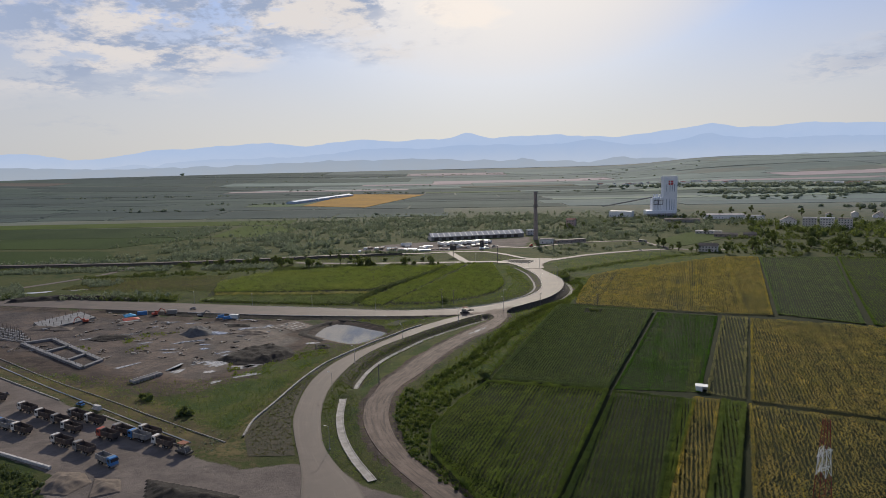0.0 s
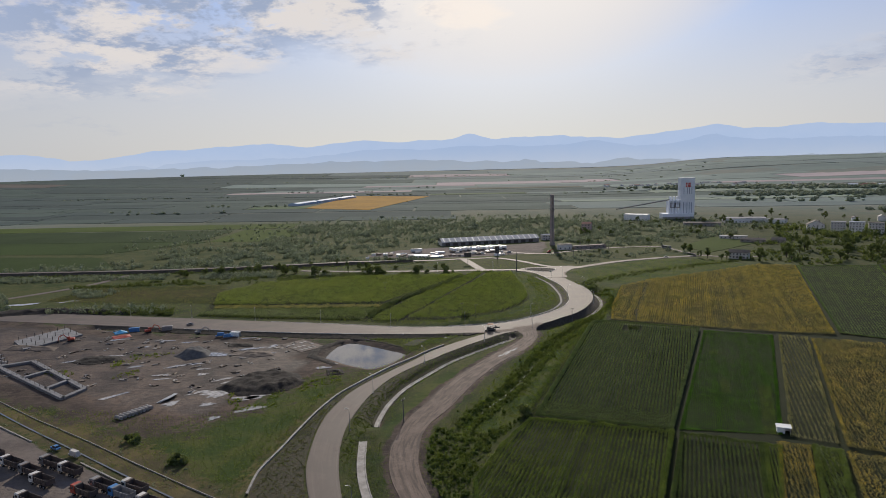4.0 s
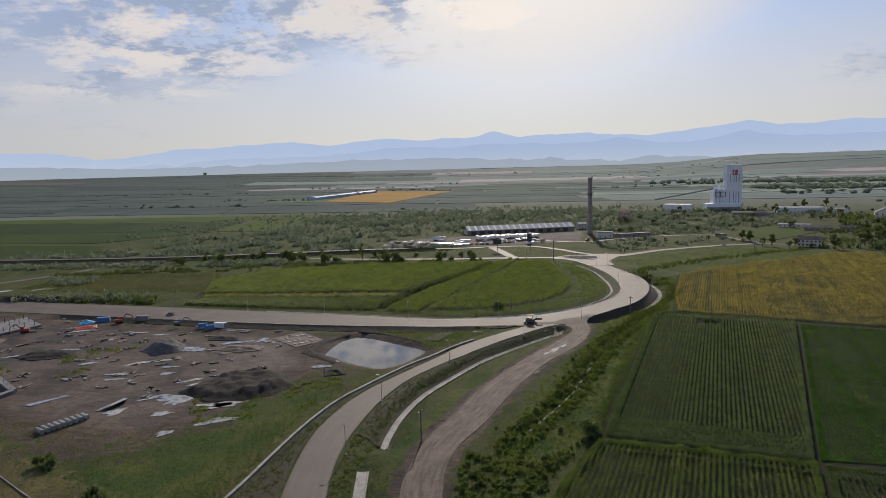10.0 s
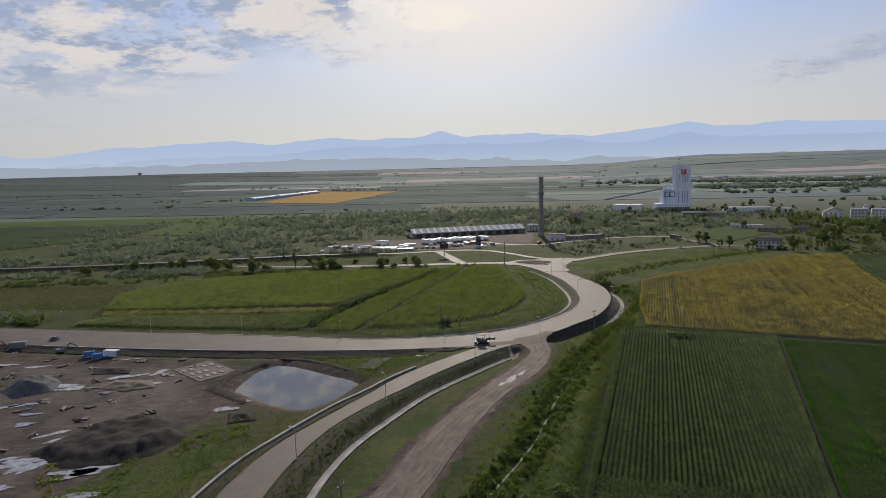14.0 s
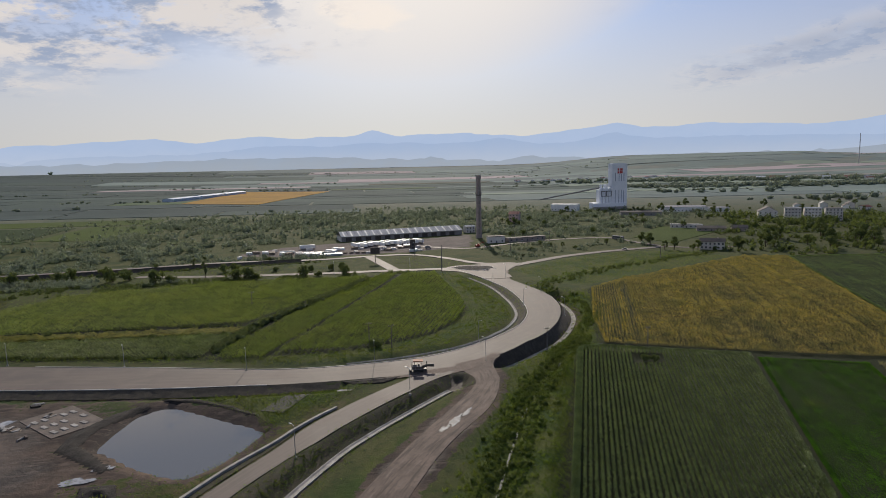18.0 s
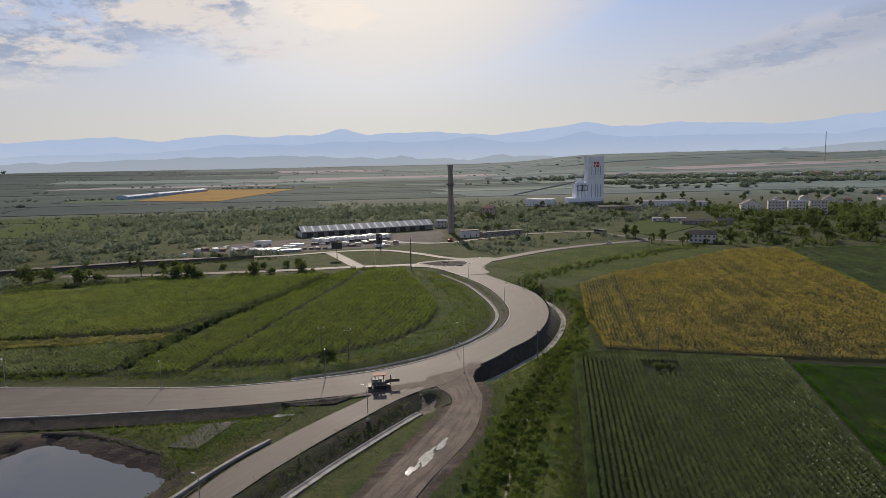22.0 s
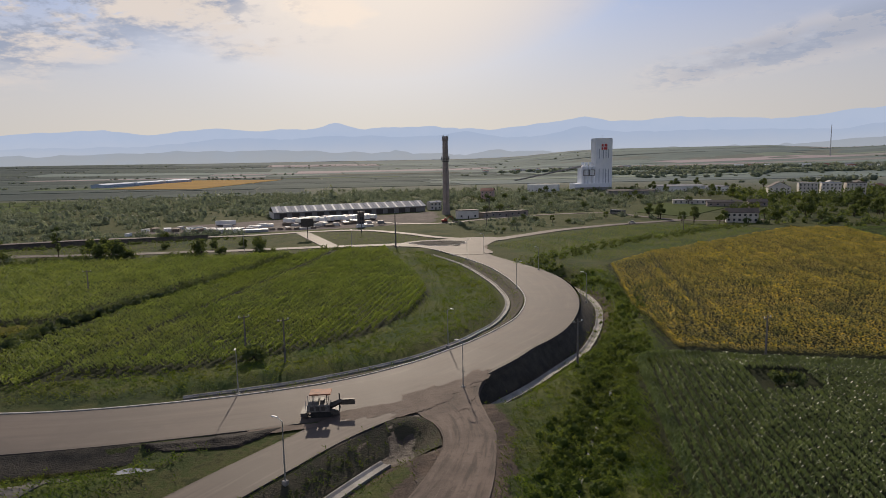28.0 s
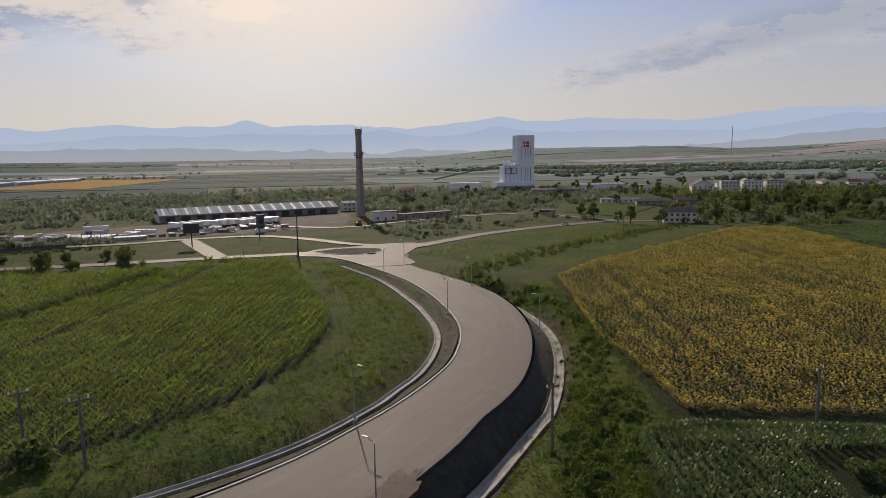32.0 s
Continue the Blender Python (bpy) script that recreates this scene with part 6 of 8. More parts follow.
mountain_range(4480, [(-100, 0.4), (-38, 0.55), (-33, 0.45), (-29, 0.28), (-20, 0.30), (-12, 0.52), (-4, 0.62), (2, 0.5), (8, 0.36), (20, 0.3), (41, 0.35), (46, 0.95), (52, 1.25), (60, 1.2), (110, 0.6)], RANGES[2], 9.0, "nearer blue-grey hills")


# ---- buildings ----
ROOFLIGHT = surface("rooflight_sheet", (0.50, 0.52, 0.54), (0.42, 0.44, 0.46), 0.6, 0.3, 4.0, 0.0)

def box(bm, x0, x1, y0, y1, z0, z1):
    vs = [bm.verts.new((x, y, z)) for x in (x0, x1) for y in (y0, y1) for z in (z0, z1)]
    for f in ((0, 1, 3, 2), (4, 6, 7, 5), (0, 4, 5, 1), (2, 3, 7, 6), (0, 2, 6, 4), (1, 5, 7, 3)):
        bm.faces.new([vs[i] for i in f])
    return vs


def slab(name, x0, x1, y0, y1, z0, z1, mat, parent=None, label="", round_by=0.0):
    bm = bmesh.new()
    box(bm, x0, x1, y0, y1, z0, z1)
    if round_by:
        bmesh.ops.bevel(bm, geom=bm.edges[:], offset=round_by, segments=1, affect="EDGES")
    return part(name, bm, mat, parent, label)


def tube(name, at, radius, z0, z1, mat, parent, sides=16, top=None, label=""):
    bm = bmesh.new()
    limb(bm, (at[0], at[1], z0), (at[0], at[1], z1), radius, radius if top is None else top, sides)
    return part(name, bm, mat, parent, label)


def gable(name, w, d, z, rise, over, mat, parent, along="x"):
    """A pitched roof of some thickness over a w x d plan centred on the origin; the ridge runs along x or y."""
    bm = bmesh.new()
    a, b = (w / 2 + over, d / 2 + over) if along == "x" else (d / 2 + over, w / 2 + over)
    sec = [(-b, z), (0, z + rise), (b, z), (b, z - 0.25), (0, z + rise - 0.3), (-b, z - 0.25)]
    ends = []
    for s in (-a, a):
        ends.append([bm.verts.new((s, u, h) if along == "x" else (u, s, h)) for u, h in sec])
    for k in range(6):
        bm.faces.new((ends[0][k], ends[1][k], ends[1][(k + 1) % 6], ends[0][(k + 1) % 6]))
    bm.faces.new(ends[0])
    bm.faces.new(ends[1][::-1])
    bmesh.ops.recalc_face_normals(bm, faces=bm.faces[:])
    return part(name, bm, mat, parent)


def stand(ob, x, y, turn=0.0, scale=1.0):
    ob.matrix_basis = Matrix.Translation((x, y, float(land_z([(x, y)])[0]))) @ Matrix.Rotation(radians(turn), 4, "Z") @ Matrix.Scale(scale, 4)
    return ob


def window_on(parent, x, z, w, h, y, name="window"):
    """A window set into a wall that faces -y at y: glass behind a frame and a sill."""
    g = slab(name, x - w / 2, x + w / 2, y - 0.03, y + 0.05, z, z + h, WINDOW, parent)
    slab("sill", x - w / 2 - 0.1, x + w / 2 + 0.1, y - 0.18, y - 0.035, z - 0.12, z, WHITE, g)
    return g


def house(x, y, turn, w, d, storeys, wall, roof, rise, cols, label, category="house", along="x", floor=2.9):
    h = tagged(new("house"), label, category)
    top = storeys * floor + 0.4
    bm = bmesh.new()
    box(bm, -w / 2, w / 2, -d / 2, d / 2, -0.5, top)
    if rise > 0.3:
        for s in (-1, 1):
            if along == "x":
                vs = [bm.verts.new(p) for p in ((s * w / 2, -d / 2, top), (s * w / 2, d / 2, top), (s * w / 2, 0, top + rise))]
            else:
                vs = [bm.verts.new(p) for p in ((-w / 2, s * d / 2, top), (w / 2, s * d / 2, top), (0, s * d / 2, top + rise))]
            bm.faces.new(vs)
    part("wall", bm, wall, h)
    if rise > 0.3:
        rf = gable("roof", w, d, top + 0.05, rise, 0.5, roof, h, along)
        slab("chimney", w * 0.2, w * 0.2 + 0.7, -0.4, 0.4, top + rise * 0.4, top + rise + 0.9, BRICKS, rf)
    else:
        slab("roof", -w / 2 - 0.25, w / 2 + 0.25, -d / 2 - 0.25, d / 2 + 0.25, top, top + 0.45, roof, h)
    for f in range(storeys):
        for c in range(cols):
            u = -w / 2 + w * (c + 0.5) / cols
            if f == 0 and c == cols // 2:
                slab("door", u - 0.5, u + 0.5, -d / 2 - 0.06, -d / 2 + 0.05, 0.0, 2.1, DARKSTEEL, h)
            else:
                window_on(h, u, f * floor + 1.1, min(1.3, w / cols * 0.5), 1.35, -d / 2)
    return stand(h, x, y, turn)


def brick_chimney(x, y):
    c = tagged(new("factory_chimney"), "tall sooty brick factory chimney with steel platforms", "chimney")
    bm = bmesh.new()
    limb(bm, (0, 0, -0.5), (0, 0, 3.0), 3.0, 2.9, 28)
    part("base", bm, BRICKS, c)
    bm = bmesh.new()
    limb(bm, (0, 0, 3.0), (0, 0, 55.0), 2.55, 1.95, 28)
    part("shaft", bm, BRICKS, c)
    for z, r0 in ((38.5, 2.2), (39.8, 2.2), (54.0, 2.2), (56.0, 2.1)):
        tube("band", (0, 0), r0 + 0.22, z, z + 0.5, DARKSTEEL if z < 50 else BRICKS, c, 28)
    tube("crown", (0, 0), 2.25, 54.5, 57.0, BRICKS, c, 28)
    p = tube("platform", (0, 0), 3.3, 41.0, 41.2, DARKSTEEL, c, 24)
    for k in range(10):
        a = 2 * math.pi * k / 10
        tube("rail_post", (3.2 * math.cos(a), 3.2 * math.sin(a)), 0.05, 41.2, 42.3, DARKSTEEL, p, 5)
    for k, a in enumerate((0.3, 1.5, 2.9, 4.4)):
        slab("antenna_panel", 2.75 * math.cos(a) - 0.25, 2.75 * math.cos(a) + 0.25, 2.75 * math.sin(a) - 0.15, 2.75 * math.sin(a) + 0.15, 39.5, 42.5, STEEL, c)
    for k, a in enumerate((0.8, 2.4, 4.0, 5.6)):
        slab("antenna_panel", 2.5 * math.cos(a) - 0.15, 2.5 * math.cos(a) + 0.15, 2.5 * math.sin(a) - 0.1, 2.5 * math.sin(a) + 0.1, 55.0, 58.0, STEEL, c)
    ladder = bmesh.new()
    for s in (-0.25, 0.25):
        limb(ladder, (s, -2.75, 3), (s, -2.15, 54), 0.05, 0.05, 4)
    part("ladder", ladder, DARKSTEEL, c)
    return stand(c, x, y, 0, 1.035)


def grain_silo(x, y, turn):
    s = tagged(new("grain_silo"), "tall white sheet-metal grain silo tower with lower annexe", "silo")
    W, D, H = 21.2, 17.0, 65.0
    bm = bmesh.new()
    box(bm, -W / 2, W / 2, -D / 2, D / 2, -0.5, H)
    part("tower", bm, SILO, s)
    ribs = 12
    for k in range(ribs + 1):
        u = -W / 2 + W * k / ribs
        slab("rib", u - 0.35, u + 0.35, -D / 2 - 0.5, -D / 2 - 0.005, 6.0, H - 0.5, SILO, s)
    for k in range(7):
        v = -D / 2 + D * k / 6
        slab("rib", -W / 2 - 0.5, -W / 2 - 0.005, v - 0.35, v + 0.35, 6.0, H - 0.5, SILO, s)
    for k in (2, 5, 7, 9):
        u = -W / 2 + W * (k + 0.5) / ribs
        for z0, z1 in ((8.0, 27.0), (40.0, 52.0)):
            slab("dark_slot", u - 0.6, u + 0.6, -D / 2 - 0.12, -D / 2 - 0.004, z0, z1, SLOT, s, "grey vertical recess")
    sign = slab("sign", -4.0, 4.6, -D / 2 - 0.62, -D / 2 - 0.51, 50.5, 58.5, WHITE, s, "square sign with a red mark")
    for a, b, c, d in ((-3.4, -1.0, 55.0, 58.0), (-0.4, 4.0, 51.0, 54.2), (0.4, 4.0, 54.8, 58.0), (-3.4, -1.2, 51.0, 54.0)):
        slab("mark", a, b, -D / 2 - 0.70, -D / 2 - 0.625, c, d, REDSIGN, sign)
    slab("roof", -W / 2 - 0.4, W / 2 + 0.4, -D / 2 - 0.4, D / 2 + 0.4, H, H + 0.6, SILO, s)
    tube("mast", (0.5, 0), 0.18, H + 0.6, H + 4.5, STEEL, s, 6)
    # annexe: round bins on a stepped hall
    slab("hall", -W / 2 - 29, W / 2 - 2, -D / 2 - 6, D / 2, -0.5, 9.0, SILO, s)
    slab("hall_base", -W / 2 - 29.2, W / 2 - 1.8, -D / 2 - 6.2, -D / 2 - 6.005, -0.5, 4.0, GREYROOF, s)
    slab("annexe", -W / 2 - 19, -W / 2 - 0.55, -D / 2 + 1, D / 2 - 2, 9.0, 28.0, SILO, s)
    for k in range(4):
        b = tube("bin", (-W / 2 - 17 + 4.6 * k, -D / 2 + 0.2), 2.25, 9.0, 30.0, SILO, s, 16)
        tube("bin_cap", (-W / 2 - 17 + 4.6 * k, -D / 2 + 0.2), 2.25, 30.0, 31.6, SILO, b, 16, 0.4)
    for z in (18.5, 25.5):
        slab("frame_rail", -W / 2 - 17, -W / 2 - 2, -D / 2 - 2.5, -D / 2 - 2.2, z, z + 0.7, DARKSTEEL, s, "dark outlined frame")
    for u in (-16.8, -10.0, -9.0, -2.4):
        slab("frame_post", -W / 2 + u, -W / 2 + u + 0.6, -D / 2 - 2.5, -D / 2 - 2.2, 19.2, 25.5, DARKSTEEL, s)
    for k in range(3):
        slab("upper_house", -W / 2 - 15 + 5.2 * k, -W / 2 - 12 + 5.2 * k, 0, 4, 28.0, 35.5, SILO, s)
    bm = bmesh.new()
    limb(bm, (-W / 2 - 14, 0, 31), (-W / 2 - 90, 60, 12), 1.2, 1.0, 6)
    part("conveyor", bm, GREYROOF, s, "sloping conveyor gallery")
    return stand(s, x, y, turn)


def factory_shed(x0, y0, x1, y1):
    """Long open-sided works hall; the ridge runs from one end point to the other."""
    f = tagged(new("factory_shed"), "long low factory hall with light sheet roof", "factory")
    L = math.hypot(x1 - x0, y1 - y0)
    D = 22.0
    for s in (-1, 1):
        slab("wall", -L / 2, L / 2, s * D / 2 - (0.3 if s > 0 else 0), s * D / 2 + (0 if s > 0 else 0.3), -0.4, 4.2 if s < 0 else 4.2, GREYROOF if s < 0 else PLASTER, f)
    for s in (-1, 1):
        slab("end_wall", s * L / 2 - 0.3, s * L / 2, -D / 2 + 0.31, D / 2 - 0.31, -0.4, 4.3, PLASTER, f)
    n = 17
    for k in range(n):
        a, b = -L / 2 - 0.6 + (L + 1.2) * k / n, -L / 2 - 0.6 + (L + 1.2) * (k + 1) / n
        for s in (-1, 1):
            bm = bmesh.new()
            low, ridge = 4.6, 8.6
            p = [(a + 0.12, s * (D / 2 + 1.2), low), (b - 0.12, s * (D / 2 + 1.2), low), (b - 0.12, 0, ridge), (a + 0.12, 0, ridge)]
            up = [bm.verts.new(q) for q in p]
            dn = [bm.verts.new((q[0], q[1], q[2] - 0.25)) for q in p]
            bm.faces.new(up)
            bm.faces.new(dn[::-1])
            for i in range(4):
                bm.faces.new((up[i], dn[i], dn[(i + 1) % 4], up[(i + 1) % 4]))
            bmesh.ops.recalc_face_normals(bm, faces=bm.faces[:])
            sheet = part("roof_panel", bm, SHEDROOF, f)
            if s < 0:
                bm = bmesh.new()
                q = lambda u, t: (u, -(D / 2 + 1.2) * (1 - t), low + (ridge - low) * t + 0.02)
                m = (a + b) / 2
                vs = [bm.verts.new(c) for c in (q(m - 0.7, 0.05), q(m + 0.7, 0.05), q(m + 0.7, 0.95), q(m - 0.7, 0.95))]
                ws = [bm.verts.new((c.co.x, c.co.y, c.co.z + 0.1)) for c in vs]
                bm.faces.new(ws)
                for i in range(4):
                    bm.faces.new((vs[i], vs[(i + 1) % 4], ws[(i + 1) % 4], ws[i]))
                part("rooflight", bm, ROOFLIGHT, sheet, "translucent grey rooflight strip")
    # open bays drawn as dark panels on the wall, their inner shade as colour
    for k in range(12):
        slab("opening", -L / 2 + 4 + (L - 8) * k / 12, -L / 2 + 9.5 + (L - 8) * k / 12, -D / 2 - 0.08, -D / 2 - 0.004, 0.0, 3.6, DARKSTEEL, f, "dark panel painted as a shaded open bay")
    return stand(f, (x0 + x1) / 2, (y0 + y1) / 2, math.degrees(math.atan2(y1 - y0, x1 - x0)))


PINK = surface("pink_plaster", (0.50, 0.36, 0.32), (0.42, 0.31, 0.28), 0.85, 0.3, 3.0, 0.1)
PALEBLUE = surface("pale_blue_cladding", (0.42, 0.50, 0.60), (0.36, 0.43, 0.53), 0.6, 0.05, 1.0, 0.05)
brick_chimney(112.6, 787.4)
grain_silo(379.8, 1084.7, -5)
factory_shed(-18.5, 808, 100, 833)
house(271.5, 656, -30, 18, 9, 2, PLASTER, DARKROOF, 2.4, 6, "white two-storey house with dark pitched roof")
house(184, 927, -28, 12, 10, 3, PINK, TILES, 2.4, 3, "tall pinkish house with red tiled roof", floor=3.4)
house(298, 1077, -31, 38, 16, 1, WHITE, WHITE, 0.0, 8, "long white flat-roofed hall", "hall", floor=8.5)
house(334, 808, -26, 31, 7, 1, PLASTER, GREYROOF, 0.2, 7, "long low white building", "building")
house(119.5, 748, 2, 15, 7, 1, PLASTER, DARKROOF, 0.2, 3, "derelict pale block building with open bays", "building", floor=5.2)
house(148, 753, 16, 38, 7, 1, BRICKS, DARKROOF, 0.2, 7, "derelict dark block building", "building")
house(464, 864, -28, 20, 15, 3, PLASTER, DARKROOF, 5.5, 4, "large gabled house with steep dark roof", along="y")
for x, y, k in ((485, 850, GREYROOF), (502, 840, SHEDROOF), (519, 829, DARKROOF)):
    house(x, y, -32, 16.4, 12, 4, PLASTER, k, 0.2, 5, "pale four-storey apartment block with flat roof", "apartment block", floor=3.2)
house(436, 1002, -11, 58, 18, 1, WHITE, GREYROOF, 1.6, 12, "long white metal workshop hall", "hall", floor=6.0)
house(474, 980, -14, 26, 12, 1, WHITE, GREYROOF, 1.2, 6, "white workshop hall with grey roof", "hall", floor=5.0)
house(358, 964, -16, 50, 14, 1, GREYROOF, DARKROOF, 1.6, 6, "dark low storage hall", "hall", floor=4.0)
house(340, 772, -25, 26, 9, 1, BRICKS, DARKROOF, 1.8, 5, "low dark brick sheds with worn roofs", "shed", floor=3.0)
house(366, 766, -25, 14, 9, 1, BRICKS, DARKROOF, 2.2, 3, "low dark brick outbuilding", "shed", floor=3.0)
r = random.Random(21)
for k in range(34):
    x = r.uniform(545, 1180)
    y = 930 - (x - 545) * 0.30 + r.uniform(-30, 110)
    house(x, y, r.choice((-30, -20, 60, 10)), r.uniform(9, 15), r.uniform(8, 10), r.choice((1, 1, 2)), r.choice((PLASTER, PLASTER, WHITE)), r.choice((TILES, DARKROOF, GREYROOF, TILES)), r.uniform(2.0, 3.5), 3, "small village house with pitched roof")
for k in range(26):
    u = k / 25
    house(1120 + 520 * u + r.uniform(-12, 12), 1830 - 420 * u + r.uniform(-20, 20), -38, r.uniform(12, 30), 10, r.choice((1, 2)), WHITE, r.choice((TILES, GREYROOF, WHITE)), 2.5, 3, "pale house of a far hillside village")
for k in range(22):
    u = k / 21
    house(560 + 500 * u + r.uniform(-20, 20), 2350 - 300 * u + r.uniform(-80, 80), r.choice((-30, 20, 60)), r.uniform(12, 22), 10, 1, WHITE, r.choice((TILES, GREYROOF)), 2.5, 3, "pale house of a far village")
for k in range(3):
    house(-372 + 34 * k, 1690 + 118 * k, 74, 112, 26, 1, PALEBLUE, PALEBLUE, 2.0, 8, "long pale blue shed on the plain", "shed", floor=6.0)


# ---- street furniture ----
POLE = surface("weathered_pole", (0.16, 0.15, 0.14), (0.11, 0.10, 0.095), 0.85, 1.0, 8.0, 0.2)

def wheel(parent, x, y, r, w, turn_y=True):
    bm = bmesh.new()
    limb(bm, (x, y - w / 2, r), (x, y + w / 2, r), r, r, 14)
    bmesh.ops.contextual_create(bm, geom=[e for e in bm.edges if e.is_boundary])
    t = part("wheel", bm, RUBBER, parent)
    bm = bmesh.new()
    for s in (-1, 1):
        limb(bm, (x, y + s * (w / 2 - 0.05), r), (x, y + s * (w / 2 + 0.03), r), r * 0.52, r * 0.45, 10)
    part("rim", bm, STEEL, t)
    return t


def street_lamp(x, y, turn):
    l = tagged(new("street_lamp"), "slim galvanised street lamp with one outreach arm", "street lamp", "street lamps along the roads")
    slab("base", -0.35, 0.35, -0.35, 0.35, -0.3, 0.35, CONCRETE, l, round_by=0.05)
    bm = bmesh.new()
    limb(bm, (0, 0, 0.35), (0, 0, 8.4), 0.11, 0.065, 8)
    part("pole", bm, STEEL, l)
    bm = bmesh.new()
    limb(bm, (0, 0, 8.3), (0.9, 0, 8.75), 0.06, 0.05, 6)
    part("arm", bm, STEEL, l)
    bm = bmesh.new()
    box(bm, 0.8, 1.75, -0.16, 0.16, 8.68, 8.84)
    bmesh.ops.bevel(bm, geom=bm.edges[:], offset=0.05, segments=1, affect="EDGES")
    part("lamp_head", bm, WHITE, l)
    return stand(l, x, y, turn)


first = None
for x, y, turn in ((-2, 420, -90), (-47, 420.5, -90), (-92, 434, -80), (-136.6, 445.5, -75), (-182, 457, -75), (-228, 468, -75), (40.5, 439.5, -50), (37.8, 413.5, 130), (7.5, 385, 140), (-24.5, 347, 140), (-45.5, 307, 160), (-50, 268, 180), (88, 473, 150), (75, 497, -10), (93.5, 528, 180), (74, 560, 0), (-41, 210, 180), (86, 578, 180), (30, 615, 90), (-20, 616, 90)):
    if first is None:
        first = street_lamp(x, y, turn)
    else:
        copy_thing(first, Matrix.Translation((x, y, 0.0)) @ Matrix.Rotation(radians(turn), 4, "Z"))


def utility_pole(x, y, turn, high=9.5, double=False):
    u = tagged(new("utility_pole"), "grey concrete power-line pole with insulators", "utility pole", "power-line poles")
    for off in ((-0.9, 0.9) if double else (0.0,)):
        bm = bmesh.new()
        limb(bm, (off, 0, -0.5), (off * 0.4, 0, high), 0.24, 0.14, 6)
        part("pole", bm, POLE, u)
    arm = slab("crossarm", -1.2, 1.2, -0.08, 0.08, high - 0.7, high - 0.5, DARKSTEEL, u)
    for k in (-1.05, 0.0, 1.05):
        tube("insulator", (k, 0), 0.09, high - 0.5, high - 0.1, WHITE, arm, 6)
    return stand(u, x, y, turn)


for x, y, turn, high, double in ((5.5, 437.3, 20, 9.5, False), (63, 420.8, 20, 9.5, False), (-3, 444.5, 20, 9.0, False), (99.5, 413, 20, 9.5, False), (51, 612, 75, 17.0, True), (39.5, 678, 60, 12.0, False), (-30.5, 276, 60, 9.0, False), (140, 764, 0, 13.0, True), (139, 713, 0, 10.0, False), (211, 622, 0, 9.0, False), (-60, 528, 20, 8.0, False), (118, 690, 0, 11.0, False), (166, 738, 0, 10.0, False)):
    utility_pole(x, y, turn, high, double)


MASTRED = surface("faded_mast_red", (0.22, 0.035, 0.03), (0.15, 0.03, 0.028), 0.7, 1.0, 6.0, 0.0)


def pylon(x, y, high):
    p = tagged(new("lattice_mast"), "red and white lattice steel power mast in the sunflowers", "power mast")
    half = lambda z: 1.9 - 1.3 * z / high
    levels = 8
    def bar(name, u, v, thick, mat):
        bm = bmesh.new()
        limb(bm, u, v, thick, thick, 4)
        part(name, bm, mat, p)

    for k in range(levels):
        z0, z1 = high * k / levels, high * (k + 1) / levels
        mat = WHITE if k in (0, 4, 5) else MASTRED
        a = [(sx * half(z0), sy * half(z0), z0) for sx, sy in ((-1, -1), (1, -1), (1, 1), (-1, 1))]
        b = [(sx * half(z1), sy * half(z1), z1) for sx, sy in ((-1, -1), (1, -1), (1, 1), (-1, 1))]
        for i in range(4):
            j = (i + 1) % 4
            bar("leg", a[i], b[i], 0.10, mat)
            bar("brace", a[i], b[j], 0.045, mat)
            bar("brace", a[j], b[i], 0.045, mat)
            bar("strut", b[i], b[j], 0.045, mat)
    for z, w in ((high * 0.56, 2.6), (high * 0.70, 3.8)):
        bm = bmesh.new()
        for s in (-1, 1):
            for dy in (-0.7, 0.7):
                limb(bm, (0, dy, z + 0.9), (s * w, 0, z), 0.09, 0.06, 4)
                limb(bm, (0, dy, z), (s * w, 0, z), 0.09, 0.06, 4)
        part("crossarm", bm, WHITE, p)
    return stand(p, x, y, 30)


pylon(96, 156, 30.0)


